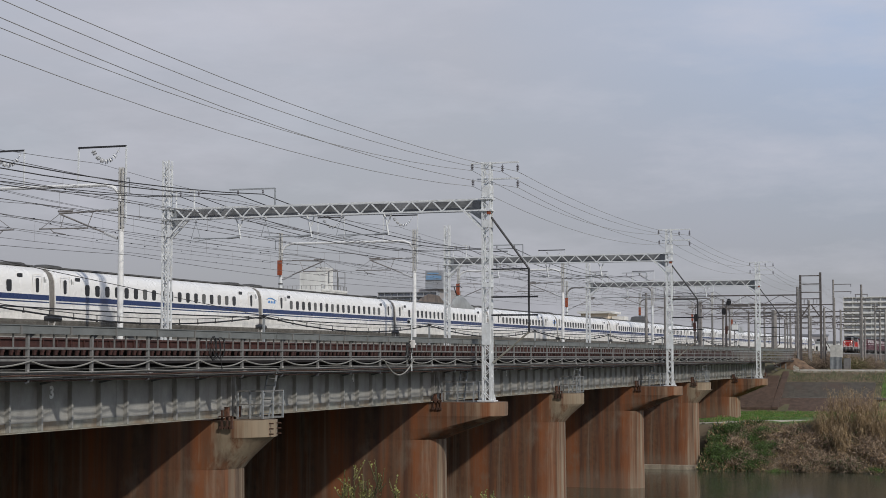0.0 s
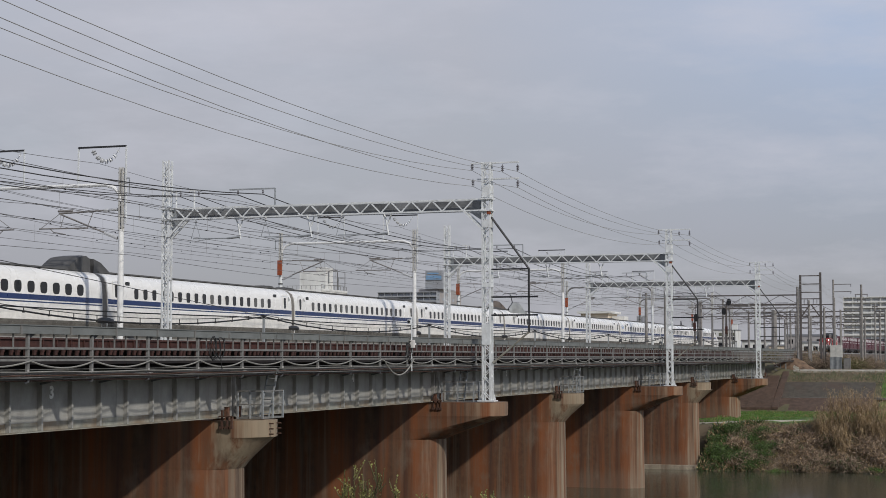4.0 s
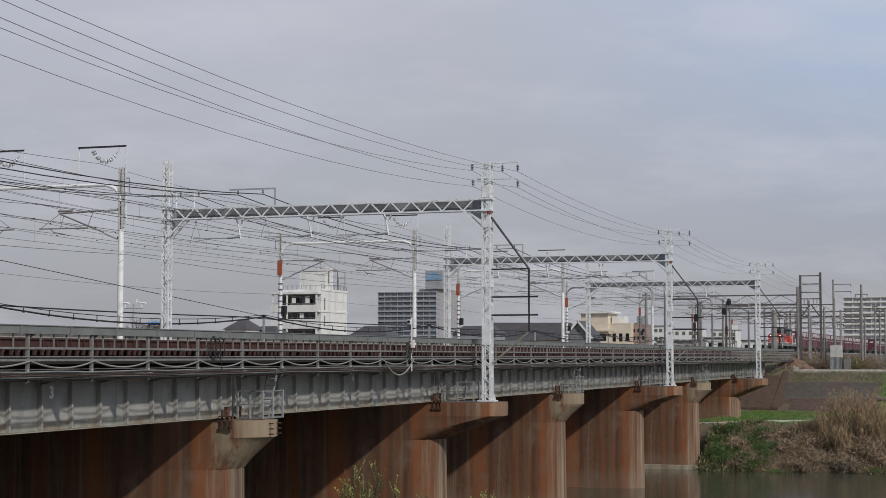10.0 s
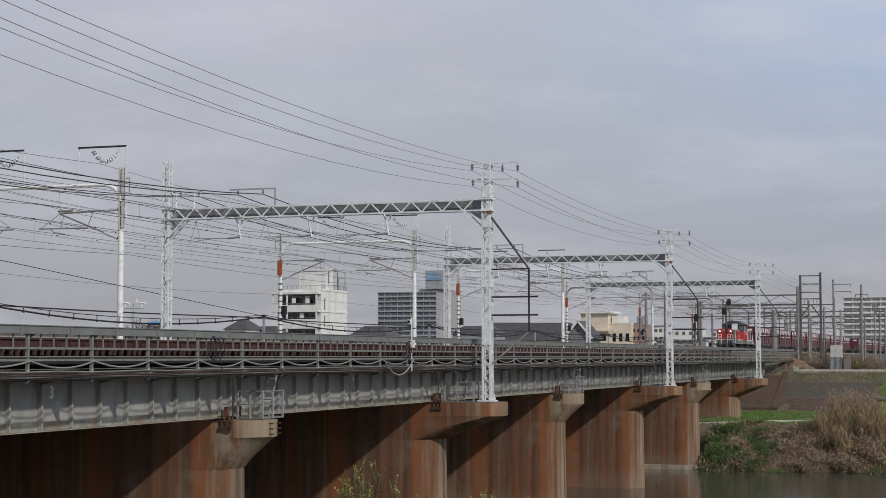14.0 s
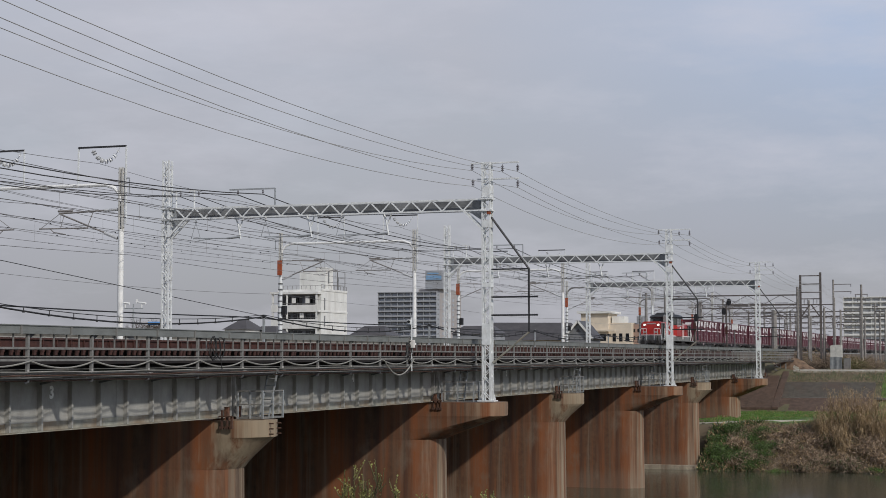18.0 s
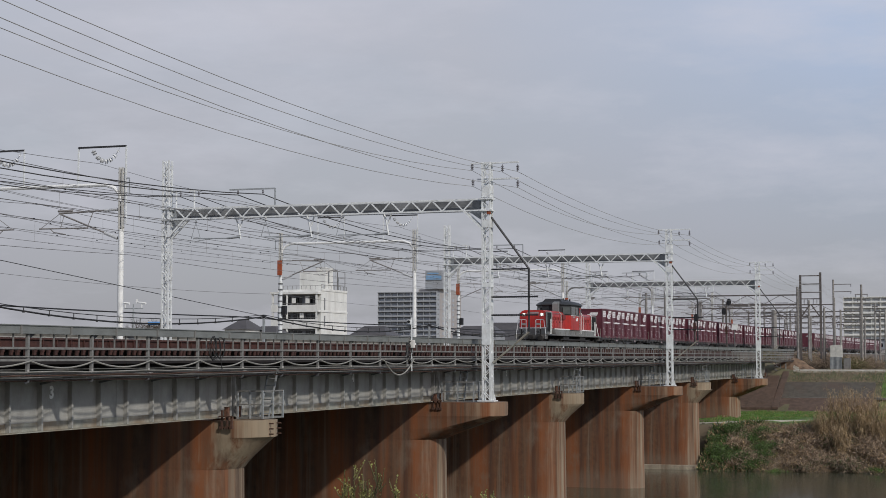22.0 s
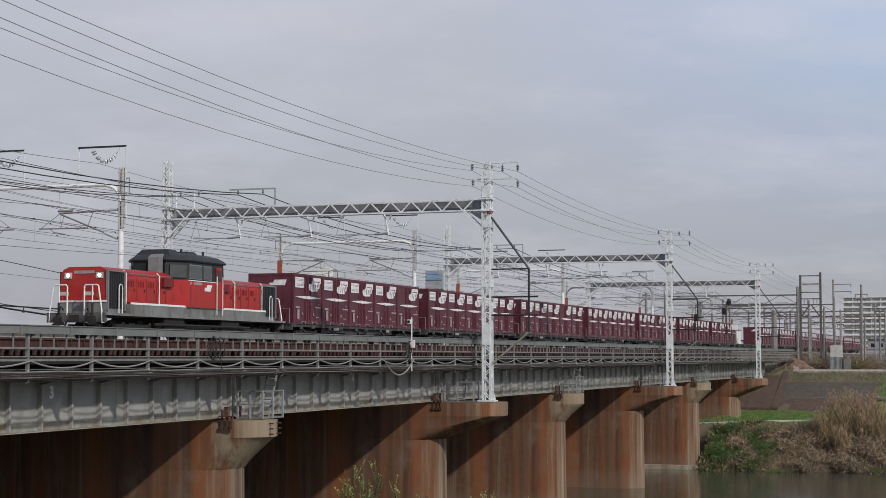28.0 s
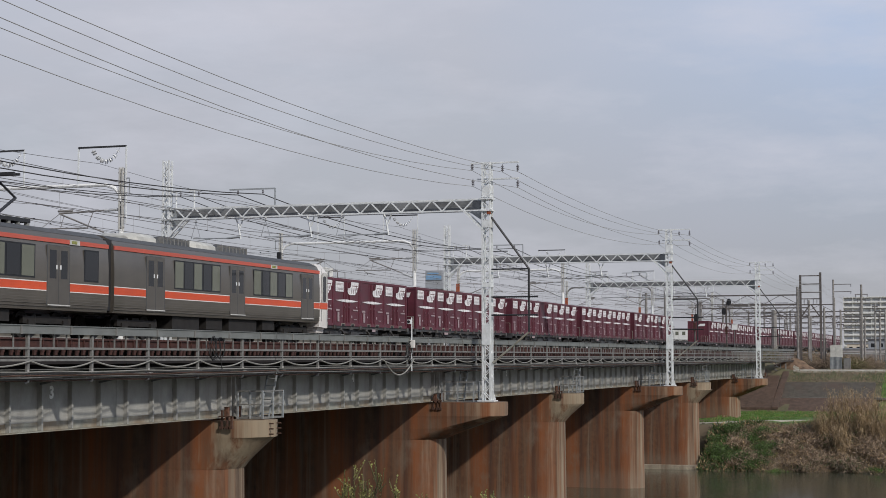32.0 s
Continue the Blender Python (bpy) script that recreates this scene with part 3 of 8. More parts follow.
TRACK_A, TRACK_B, TRACK_C = -30.8, -34.8, -38.6
BULLET_1, BULLET_2, BULLETZ = -47.5, -51.8, 10.28
for c in (TRACK_A, TRACK_B, TRACK_C):
    rails("rail_track", c, 1.067, RAILZ, "narrow-gauge steel rails")
for c in (BULLET_1, BULLET_2):
    rails("rail_track", c, 1.435, BULLETZ, "standard-gauge steel rails")
tagged(part("bullet_line_deck", Build().box(-56.0, -43.2, -1500, 900, BULLETZ - 1.0, BULLETZ - 0.17), M["concrete"]), "long pale concrete viaduct deck of the second line", "viaduct", kind="structure")
tagged(part("bullet_line_kerb", Build().box(-43.6, -43.3, -1500, 900, BULLETZ - 0.17, BULLETZ + 0.12), M["kerb_grey"]), "grimy grey concrete kerb along the viaduct", "kerb", kind="structure")
for ya, yb in ((-1500, 9.4), (PIERS[-1] + 3.6, 900)):
    tagged(part("viaduct_bank", Build().box(-56.0, -43.2, ya, yb, 4.5, BULLETZ - 1.01), M["soil"]), "earth bank carrying the second line on land", "embankment", kind="structure")
tagged(part("near_trackbed", Build().box(-42.0, -27.0, -1500, 9.4, 6.0, RAILZ - 0.14), M["ballast"]), "ballasted trackbed on the near embankment", "trackbed", kind="structure")
tagged(part("land_trackbed", Build().box(-42.0, -28.6, PIERS[-1] + 0.2, 900, 5.5, RAILZ - 0.14), M["ballast"]), "ballasted trackbed on the embankment", "trackbed", kind="structure")

# ---- overhead line: lattice portals over the narrow-gauge tracks ----
PORTALS = [76.5 + 44.6 * k for k in range(-1, 3)]


def lattice_post(parent, x, y, z0, z1, w, name="post"):
    """Four angle legs with zigzag lacing on each side."""
    h = w / 2
    for sx in (-1, 1):
        for sy in (-1, 1):
            leg = Build().box(x + sx * h - 0.042, x + sx * h + 0.042, y + sy * h - 0.042, y + sy * h + 0.042, z0, z1)
            part("post_leg", leg, M["white_steel"], parent)
    n = max(2, round((z1 - z0) / (w * 1.05)))
    for i in range(n):
        za, zb = z0 + (z1 - z0) * i / n, z0 + (z1 - z0) * (i + 1) / n
        s = 1 if i % 2 else -1
        for o in (-1, 1):
            part("lacing_bar", Build().beam((x - s * h, y + o * h, za), (x + s * h, y + o * h, zb), 0.075, 0.03), M["white_steel"], parent)
        if i % 3 == 0:
            for o in (-1, 1):
                part("batten", Build().box(x + o * h - 0.015, x + o * h + 0.015, y - h, y + h, za - 0.06, za + 0.06), M["white_steel"], parent)


def insulator(b, x, y, z, n=4, r=0.085, step=0.085):
    """A string of discs hanging down from z."""
    b.tube([(x, y, z + 0.06), (x, y, z - n * step - 0.05)], 0.018, 5)
    for i in range(n):
        zz = z - (i + 0.5) * step
        b.tube([(x, y, zz + 0.03), (x, y, zz - 0.025)], r * 0.5, 8, r)


XN, XF = -23.4, -40.2


def lattice_portal(y):
    p = thing("overhead_line_portal", (0, y, 7.06), "white steel lattice portal carrying the overhead line", "line portal", "overhead line portals")
    z = lambda v: v - 7.06
    lattice_post(p, XN, 0, z(7.12), z(18.3), 0.36)
    lattice_post(p, XF, 0, z(8.9), z(19.0), 0.33)
    part("base_plate", Build().box(XN - 0.40, XN + 0.40, -0.34, 0.34, 0.0, 0.06).plate([(XN + 0.18, 0.02, 0.08), (XN + 0.40, 0.02, 0.08), (XN + 0.18, 0.02, 0.7)], 0.03, (0, 1, 0)).plate([(XN - 0.18, 0.02, 0.08), (XN - 0.40, 0.02, 0.08), (XN - 0.18, 0.02, 0.7)], 0.03, (0, 1, 0)), M["white_steel"], p)
    part("far_footing", Build().box(XF - 0.5, XF + 0.5, -0.5, 0.5, z(8.3), z(8.95)), M["concrete"], p)
    zt, zb, hw = z(16.54), z(16.02), 0.22
    chord = Build()
    for zz in (zt, zb):
        for o in (-hw, hw):
            chord.box(XF, XN, o - 0.035, o + 0.035, zz - 0.035, zz + 0.035)
    part("chord", chord, M["white_steel"], p)
    n = 30
    for i in range(n):
        xa, xb = XF + 0.6 + (XN - XF - 1.2) * i / n, XF + 0.6 + (XN - XF - 1.2) * (i + 1) / n
        za, zc = (zb, zt) if i % 2 else (zt, zb)
        part("web_bar", Build().beam((xa, -hw, za), (xb, -hw, zc), 0.055, 0.06), M["white_steel"], p)
        part("web_bar", Build().beam((xa, hw, za), (xb, hw, zc), 0.045, 0.05), M["white_steel"], p)
    part("inner_plate", Build().box(XF + 0.5, XN - 0.4, hw - 0.09, hw - 0.07, zb + 0.03, zt - 0.03), M["beam_plate"], p, "grey steel backing of the beam")
    for xx, s in ((XF, 1), (XN, -1)):
        part("knee_brace", Build().beam((xx + s * 0.18, -hw, zb - 0.9), (xx + s * 1.1, -hw, zb), 0.09).beam((xx + s * 0.18, hw, zb - 0.9), (xx + s * 1.1, hw, zb), 0.09).box(xx - 0.3, xx + 0.3, -0.3, 0.3, zb - 0.05, zb + 0.02).box(xx - 0.3, xx + 0.3, -0.3, 0.3, zt - 0.02, zt + 0.05), M["white_steel"], p)
        part("gusset", Build().plate([(xx + s * 0.15, hw - 0.05, zb - 0.55), (xx + s * 1.0, hw - 0.05, zb), (xx + s * 1.0, hw - 0.05, zt), (xx + s * 0.15, hw - 0.05, zt)], 0.03, (0, 1, 0)), M["grey_steel"], p)
    # crossarms with their insulators
    for zz, x0, x1 in ((18.26, -24.2, -21.85), (17.50, -23.9, -21.85)):
        part("crossarm", Build().box(x0, x1, -0.05, 0.05, z(zz) - 0.035, z(zz) + 0.035), M["white_steel"], p)
    for x, zz, _ in CARRIED:
        b = Build()
        insulator(b, x, 0, z(zz) + 0.26, 3)
        part("insulator", b, M["porcelain_dark"], p, "dark porcelain insulator")
    # black bracket frame towards the river
    b = Build()
    b.tube([(XN + 0.2, 0, z(15.7)), (-21.38, 0, z(13.25)), (-21.38, 0, z(10.3))], 0.055, 6)
    for zz in (13.24, 11.94, 11.09):
        b.tube([(XN + 0.2, 0, z(zz)), (-20.95 if zz < 13 else -21.38, 0, z(zz))], 0.04, 6)
        if zz < 13:
            for i in range(20):
                xi = XN + 0.3 + i * 0.11
                b.tube([(xi, 0, z(zz)), (xi + 0.04, 0, z(zz))], 0.052, 6)
    part("cable_bracket", b, M["dark_steel"], p, "black pipe bracket frame")
    part("brace_pipe", Build().tube([(-21.38, 0, z(10.3)), (XN + 0.25, 0, z(8.85))], 0.05, 6), M["flange"], p, "tan rusty brace pipe")
    part("switch_box", Build().box(XN - 0.2, XN + 0.2, -0.27, -0.22, z(9.7), z(10.7)), M["white_steel"], p, "white steel plate on the post")
    for za, zc in ((16.62, 17.2), (15.2, 15.55), (12.4, 12.6)):
        part("post_plate", Build().box(XN - 0.2, XN + 0.2, -0.25, -0.22, z(za), z(zc)).box(XN + 0.22, XN + 0.25, -0.2, 0.2, z(za), z(zc)), M["white_steel"], p)
    part("warning_plate", Build().box(XN + 0.06, XN + 0.24, -0.27, -0.22, z(15.82), z(15.98)), M["orange"], p, "small orange plate")
    # drop arms over each track
    for c in (TRACK_A, TRACK_B, TRACK_C):
        d = c + 2.45
        b = Build()
        b.tube([(d - 0.25, 0, zb), (d - 0.12, 0, zb - 0.35), (d, 0, zb - 1.05)], 0.05, 6)
        b.tube([(d + 0.15, 0, zb), (d - 0.02, 0, zb - 0.5)], 0.04, 6)
        part("drop_arm", b, M["white_steel"], p)
        arm = Build()
        arm.tube([(d, 0, zb - 0.95), (d - 0.7, 0, zb - 1.0)], 0.06, 6)
        arm.tube([(d - 0.7, 0, zb - 1.0), (c - 0.15, 0, zb - 0.98)], 0.028, 5)
        arm.tube([(c + 0.25, 0, zb - 0.98), (c, 0, z(15.85)), (c - 0.25, 0, zb - 0.98)], 0.018, 5)
        arm.tube([(c + 0.9, 0, zb - 1.0), (c + 0.1, 0, z(14.92))], 0.02, 5)
        part("registration_arm", arm, M["grey_steel"], p)
        ins = Build()
        insulator(ins, c, 0, z(16.02), 2, 0.07)
        part("insulator", ins, M["porcelain"], p)
    # pins on top of the beam for the feeders
    for x, hgt in FEEDERS:
        part("feeder_pin", Build().tube([(x, 0, zt), (x, 0, z(hgt) + 0.1)], 0.045, 6).box(x - 0.3, x + 0.3, -0.03, 0.03, z(hgt) + 0.06, z(hgt) + 0.12), M["white_steel"], p)
        b = Build()
        insulator(b, x + 0.25, 0, z(hgt) + 0.03, 2, 0.06)
        part("insulator", b, M["porcelain_dark"], p)
    part("feeder_arm", Build().beam((-34.3, 0, zt), (-34.3, 0, z(17.42)), 0.06).beam((-34.3, 0, z(17.42)), (-36.75, 0, z(17.42)), 0.07), M["grey_steel"], p, "grey L-shaped feeder arm on the beam")
    for x, hgt in ARM_WIRES:
        b = Build()
        insulator(b, x, 0, z(17.36), 2, 0.07)
        part("insulator", b, M["porcelain_dark"], p)
    return p


CARRIED = [(-24.14, 17.97, 0.76), (-22.65, 17.85, 0.61), (-21.9, 17.85, 0.53), (-21.9, 17.1, 0.66), (-24.1, 17.22, 0.71)]
NEAR_DIP = {-22.65: 0.06, -21.9: 0.06, -24.14: 0.20, -24.1: 0.16}
FEEDERS = [(-39.7, 17.35), (-38.7, 17.35)]
ARM_WIRES = [(-36.3, 17.15), (-34.95, 17.15)]
for y in PORTALS:
    lattice_portal(y)

# ---- overhead line of the second line: pipe portals on round masts ----
M["cantilever"] = material("weathered_brown_grey_tube", (0.25, 0.232, 0.22), 0.6, 0.2, grain=3)
M["pole_band"] = material("dark_band_paint", (0.12, 0.12, 0.125), 0.6)
MN, MF = -42.8, -53.8
BULLET_MASTS = [76.5 + 44.6 * k for k in range(-1, 7)]


def pipe_portal(y, k):
    p = thing("pipe_portal", (0, y, 9.4), "white tubular mast portal over the high-speed tracks", "line portal", "tubular line portals")
    z = lambda v: v - 9.4
    for x, s in ((MN, -1), (MF, 1)):
        part("mast", Build().tube([(x, 0, z(9.3)), (x, 0, z(15.6))], 0.165, 10, 0.145), M["white" if s < 0 and k < 4 else "white_steel" if k < 5 else "rail_steel"], p, smooth=True)
        for o in (-0.085, 0.085):
            part("upper_mast", Build().box(x + o - 0.04, x + o + 0.04, -0.1, 0.1, z(15.5), z(18.75)), M["cast_grey"], p)
        for j in range(6):
            part("tie_plate", Build().box(x - 0.16, x + 0.16, -0.07, 0.07, z(15.7) + j * 0.55, z(15.78) + j * 0.55), M["cast_grey"], p)
        if s > 0:
            for j in range(12):
                part("dark_band", Build().tube([(x, 0, z(9.8) + j * 0.45), (x, 0, z(9.9) + j * 0.45)], 0.195, 8), M["pole_band"], p)
        # top frame with its hanging insulator chain
        fx0, fx1 = (x + 0.05, x - 2.5) if s < 0 else (-48.7, -50.7)
        zt = 19.85
        part("top_frame", Build().beam((fx0 + 0.2, 0, z(zt)), (fx1, 0, z(zt)), 0.09), M["dark_steel"], p)
        part("frame_leg", Build().beam((fx0 + 0.2, 0, z(zt)), (fx0 + 0.2, 0, z(15.9 if s < 0 else 17.8)), 0.07), M["white_steel"], p)
        part("frame_leg", Build().beam((fx1, 0, z(zt)), (fx1, 0, z(17.8)), 0.07), M["white_steel"], p)
        b = Build()
        m = fx1 - (fx1 - fx0) * 0.62
        arc = [(m + 0.78 * u, z(zt) - 0.12 - 0.62 * (1 - u * u)) for u in [i / 10 for i in range(-10, 11)]]
        b.tube([(ax, 0, az) for ax, az in arc], 0.018, 5)
        for j in range(1, 20):
            if j == 10:
                continue
            d = Vector((arc[j + 1][0] - arc[j - 1][0], 0, arc[j + 1][1] - arc[j - 1][1])).normalized() * 0.022
            c = Vector((arc[j][0], 0, arc[j][1]))
            if j % 3:
                b.tube([c - d, c + d], 0.135, 8, 0.10, mi=0)
        b.tube([(m, 0, z(zt) - 0.7), (m, 0, z(zt) - 0.9)], 0.03, 5)
        part("insulator_chain", b, [M["porcelain"], M["porcelain_dark"]], p, "sagging chain of pale porcelain discs", smooth=True)
        # hinged cantilever
        c = BULLET_1 if s < 0 else BULLET_2
        b = Build()
        e = x + s * 3.6
        b.tube([(x, 0, z(16.63)), (e, 0, z(16.5))], 0.05, 6)
        b.tube([(x, 0, z(15.09)), (e - s * 0.1, 0, z(16.46))], 0.045, 6)
        b.tube([(x + s * 4.75, 0, z(15.74)), (x + s * 1.9, 0, z(15.72))], 0.04, 6)
        b.tube([(e, 0, z(16.46)), (x + s * 4.65, 0, z(15.76))], 0.016, 5)
        b.tube([(e - s * 0.3, 0, z(16.4)), (x + s * 3.5, 0, z(15.74))], 0.016, 5)
        b.tube([(x + s * 1.6, 0, z(16.57)), (x + s * 1.95, 0, z(15.74))], 0.02, 5)
        b.tube([(x + s * 4.1, 0, z(15.72)), (x + s * 3.9, 0, z(15.55)), (x + s * 3.2, 0, z(15.42))], 0.025, 5)
        b.tube([(e + s * 0.05, 0, z(16.62)), (e - s * 0.8, 0, z(16.62))], 0.06, 6)
        part("cantilever", b, M["cantilever"], p)
        part("post_insulator", Build().tube([(x + s * 0.2, 0, z(15.16)), (x + s * 0.95, 0, z(15.45))], 0.085, 8), M["porcelain"], p, smooth=True)
        part("post_insulator", Build().tube([(x + s * 0.2, 0, z(16.63)), (x + s * 0.95, 0, z(16.6))], 0.08, 8), M["porcelain"], p, smooth=True)
        b = Build()
        b.beam((x - s * 0.12, 0, z(18.2)), (x - s * 0.45, 0, z(18.2)), 0.06).beam((x - s * 0.45, 0, z(18.2)), (x - s * 0.45, 0, z(17.4)), 0.05)
        part("side_hook", b, M["grey_steel"], p)
    zt = z(17.9)
    arc = [(MF, 0, zt - 0.9), (MF + 0.12, 0, zt - 0.5), (MF + 0.4, 0, zt - 0.18), (MF + 0.9, 0, zt), (MN - 0.9, 0, zt), (MN - 0.4, 0, zt - 0.18), (MN - 0.12, 0, zt - 0.5), (MN, 0, zt - 0.9)]
    part("cross_pipe", Build().tube(arc, 0.1, 8), M["white" if k < 4 else "rail_steel"], p, "white cross pipe with curved ends", smooth=True)
    if k > 1:
        part("warning_sign", Build().box(MF - 0.14, MF + 0.2, -0.32, -0.18, z(15.45), z(16.6)), M["orange"], p, "orange rectangular plate on the mast")
        part("switch_box", Build().box(MF + 0.2, MF + 0.5, -0.2, 0.15, z(12.4), z(13.1)), M["black"], p)
    return p


for k, y in enumerate(BULLET_MASTS):
    pipe_portal(y, k)

# ---- wires ----
def wire(name, label, pts, r, mat, n=5, group="overhead wires"):
    return tagged(part(name, Build().tube(pts, r, n), M[mat]), label, "wire", group)


SUPPORT = [31.9 - 44.6] + PORTALS + [210.3, 254.9, 299.5, 344.1]


def run(x, z, drop, r, mat, name="overhead_wire", label="thin dark overhead wire", ys=SUPPORT, n=10, dip=0.0):
    pts = []
    for a, b in zip(ys, ys[1:]):
        seg = sag((x, a, z - (dip if a < 50 else 0)), (x, b, z - (dip if b < 50 else 0)), drop, n)
        pts += seg if not pts else seg[1:]
    return wire(name, label, pts, r, mat)


def catenary(x, z_contact, z_mess, drop, ys):
    run(x, z_contact, 0.0, 0.013, "wire", "contact_wire", "thin copper contact wire over the track", ys, 2)
    run(x, z_mess, drop, 0.013, "wire", "messenger_wire", "sagging messenger wire above the contact wire", ys)
    b = Build()
    for a, c in zip(ys, ys[1:]):
        for i in range(1, 7):
            t = i / 7
            b.tube([(x, a + (c - a) * t, z_contact), (x, a + (c - a) * t, z_mess - drop * 4 * t * (1 - t))], 0.006, 3, caps=False)
    tagged(part("dropper_wires", b, M["wire"]), "row of thin vertical dropper wires", "wire", "overhead wires")


def wire_clamps(x, z, seed):
    r = random.Random(seed)
    b = Build()
    y = 34.0
    while y < 190:
        b.tube([(x, y - 0.05, z), (x, y + 0.05, z)], 0.028, 5)
        y += r.uniform(3.5, 7.5)
    tagged(part("wire_clamps", b, M["dark_steel"]), "small dark clamps along an overhead wire", "wire clamp", "overhead wires", "stuff")


for i, c in enumerate((TRACK_A, TRACK_B, TRACK_C)):
    wire_clamps(c, 14.9, 70 + i)
for i, c in enumerate((BULLET_1, BULLET_2)):
    wire_clamps(c, 15.6, 80 + i)
    wire_clamps(c, 16.1, 90 + i)
for c in (TRACK_A, TRACK_B, TRACK_C):
    catenary(c, 14.9, 15.85, 0.35, SUPPORT)
for c in (BULLET_1, BULLET_2):
    catenary(c, 15.6, 17.0, 0.55, SUPPORT)
    run(c, 16.2, 0.25, 0.011, "wire", "auxiliary_wire", "thin auxiliary wire between contact and messenger wires")
for x, z, d in CARRIED:
    run(x, z - 0.04, d, 0.012, "wire_pale", "power_line", "bare power line on the portal crossarms", dip=NEAR_DIP[x])
for x, z in FEEDERS:
    run(x + 0.25, z - 0.2, 1.0, 0.02, "cable", "feeder_cable", "thick dark feeder cable over the portals")
for x, z in ARM_WIRES:
    run(x, z, 0.86, 0.025, "cable", "feeder_cable", "thick dark feeder cable over the portals")
for x, z, d in ((-44.1, 19.0, 0.5), (-53.85, 18.72, 0.5), (-53.0, 18.6, 0.5), (-43.3, 17.2, 0.4), (-42.4, 17.45, 0.3), (-54.25, 17.42, 0.3), (-42.3, 14.3, 0.3), (-53.99, 14.0, 0.3)):
    run(x, z, d, 0.012, "wire", "feeder_wire", "thin dark feeder wire of the second line")
LOW = [31.4 + 29.5 * k for k in range(9)]
run(-41.2, 11.48, 0.66, 0.042, "cable_black", "hung_cable", "thick black cable hung between short posts", LOW)
run(-41.2, 11.58, 0.5, 0.02, "cable_black", "messenger_strand", "thin black strand carrying a hung cable", LOW)
run(-43.0, 11.5, 0.08, 0.035, "cable_black", "hung_cable", "thin black cable stretched along the viaduct", LOW)
wire("stay_wire", "long thin stay wire slanting down", [(-41.2, 12, 16.7), (-41.2, 90.4, 11.5)], 0.018, "cable")
clips = Build()
for k in range(8):
    for i in range(14):
        t = i / 14
        d = 4 * t * (1 - t)
        clips.tube([(-41.2, LOW[k] + 29.5 * t, 11.44 - 0.66 * d), (-41.2, LOW[k] + 29.5 * t, 11.6 - 0.5 * d)], 0.025, 4)
        clips.tube([(-41.2, LOW[k] + 29.5 * t, 11.42 - 0.66 * d), (-41.2, LOW[k] + 29.5 * t, 11.52 - 0.66 * d)], 0.06, 5)
tagged(part("cable_clips", clips, M["cable_black"]), "row of black cable hangers", "cable clip", kind="stuff")
for y in LOW[1:]:
    c = thing("cable_post", (-41.2, y, 9.3), "short grey steel post holding a cable", "post", "cable posts")
    part("post", Build().box(-0.06, 0.06, -0.06, 0.06, 0, 2.3), M["grey_steel"], c)
    part("clamp", Build().box(-0.1, 0.1, -0.1, 0.1, 2.12, 2.26), M["dark_steel"], c)

# ---- trains ----
M["bullet_white"] = material("bullet_white", (0.86, 0.845, 0.81), 0.28, grain=0.9, vary=0.03, bump=0.0, stain=(0.55, 0.53, 0.48), stain_amount=0.25, stain_scale=(0.5, 0.2, 1.5))
M["cover_brown"] = material("sooty_brown_cover", (0.17, 0.135, 0.11), 0.6, grain=1.2, vary=0.25, stain=(0.08, 0.07, 0.06), stain_amount=0.8, stain_scale=(0.6, 1.2, 0.6))
M["cover_grey"] = material("pale_grey_cover", (0.33, 0.34, 0.33), 0.5, grain=1.2, vary=0.12, stain=(0.2, 0.19, 0.18), stain_amount=0.6, stain_scale=(0.8, 0.5, 0.8))
M["bullet_skirt"] = material("bullet_skirt", (0.82, 0.795, 0.74), 0.5, grain=1.5, vary=0.1, bump=0.0)
M["bullet_blue"] = material("bullet_blue", (0.013, 0.033, 0.12), 0.3, grain=1, vary=0.06, bump=0)
M["light_blue"] = material("light_blue_paint", (0.12, 0.3, 0.62), 0.35, grain=2, vary=0.1, bump=0)
M["bullet_roof"] = material("bullet_roof_grey", (0.09, 0.088, 0.085), 0.6, grain=2, vary=0.15)
M["bellows"] = material("grey_brown_bellows", (0.20, 0.185, 0.165), 0.8, grain=5)


def glass_material(name, tint):
    m = bpy.data.materials.new(name)
    m.use_nodes = True
    p = m.node_tree.nodes["Principled BSDF"]
    p.inputs["Base Color"].default_value = tint + (1,)
    p.inputs["Roughness"].default_value, p.inputs["IOR"].default_value = 0.06, 1.5
    return m


M["glass"] = glass_material("dark_window_glass", (0.012, 0.013, 0.015))
M["glass_blind"] = glass_material("window_with_blind", (0.10, 0.10, 0.095))
# pale reflections in the cab panes are put into this tint
M["glass_cab"] = glass_material("pale_cab_glass", (0.07, 0.078, 0.075))
M["glass_pale"] = glass_material("pale_window_glass", (0.135, 0.14, 0.105))


def rounded(w, h, r, n=3):
    """Outline of a rounded rectangle in the (y, z) plane."""
    out = []
    for cy, cz, a0 in ((w / 2 - r, h / 2 - r, 0), (-w / 2 + r, h / 2 - r, 90), (-w / 2 + r, -h / 2 + r, 180), (w / 2 - r, -h / 2 + r, 270)):
        out += [(cy + r * math.cos(radians(a0 + 90 * i / n)), cz + r * math.sin(radians(a0 + 90 * i / n))) for i in range(n + 1)]
    return out


def pane_mesh(name, w, h, r, mat, thick=0.02):
    o = rounded(w, h, r)
    return Build().loft([[(0, y, z) for y, z in o], [(thick, y, z) for y, z in o]]).mesh(name, mat)


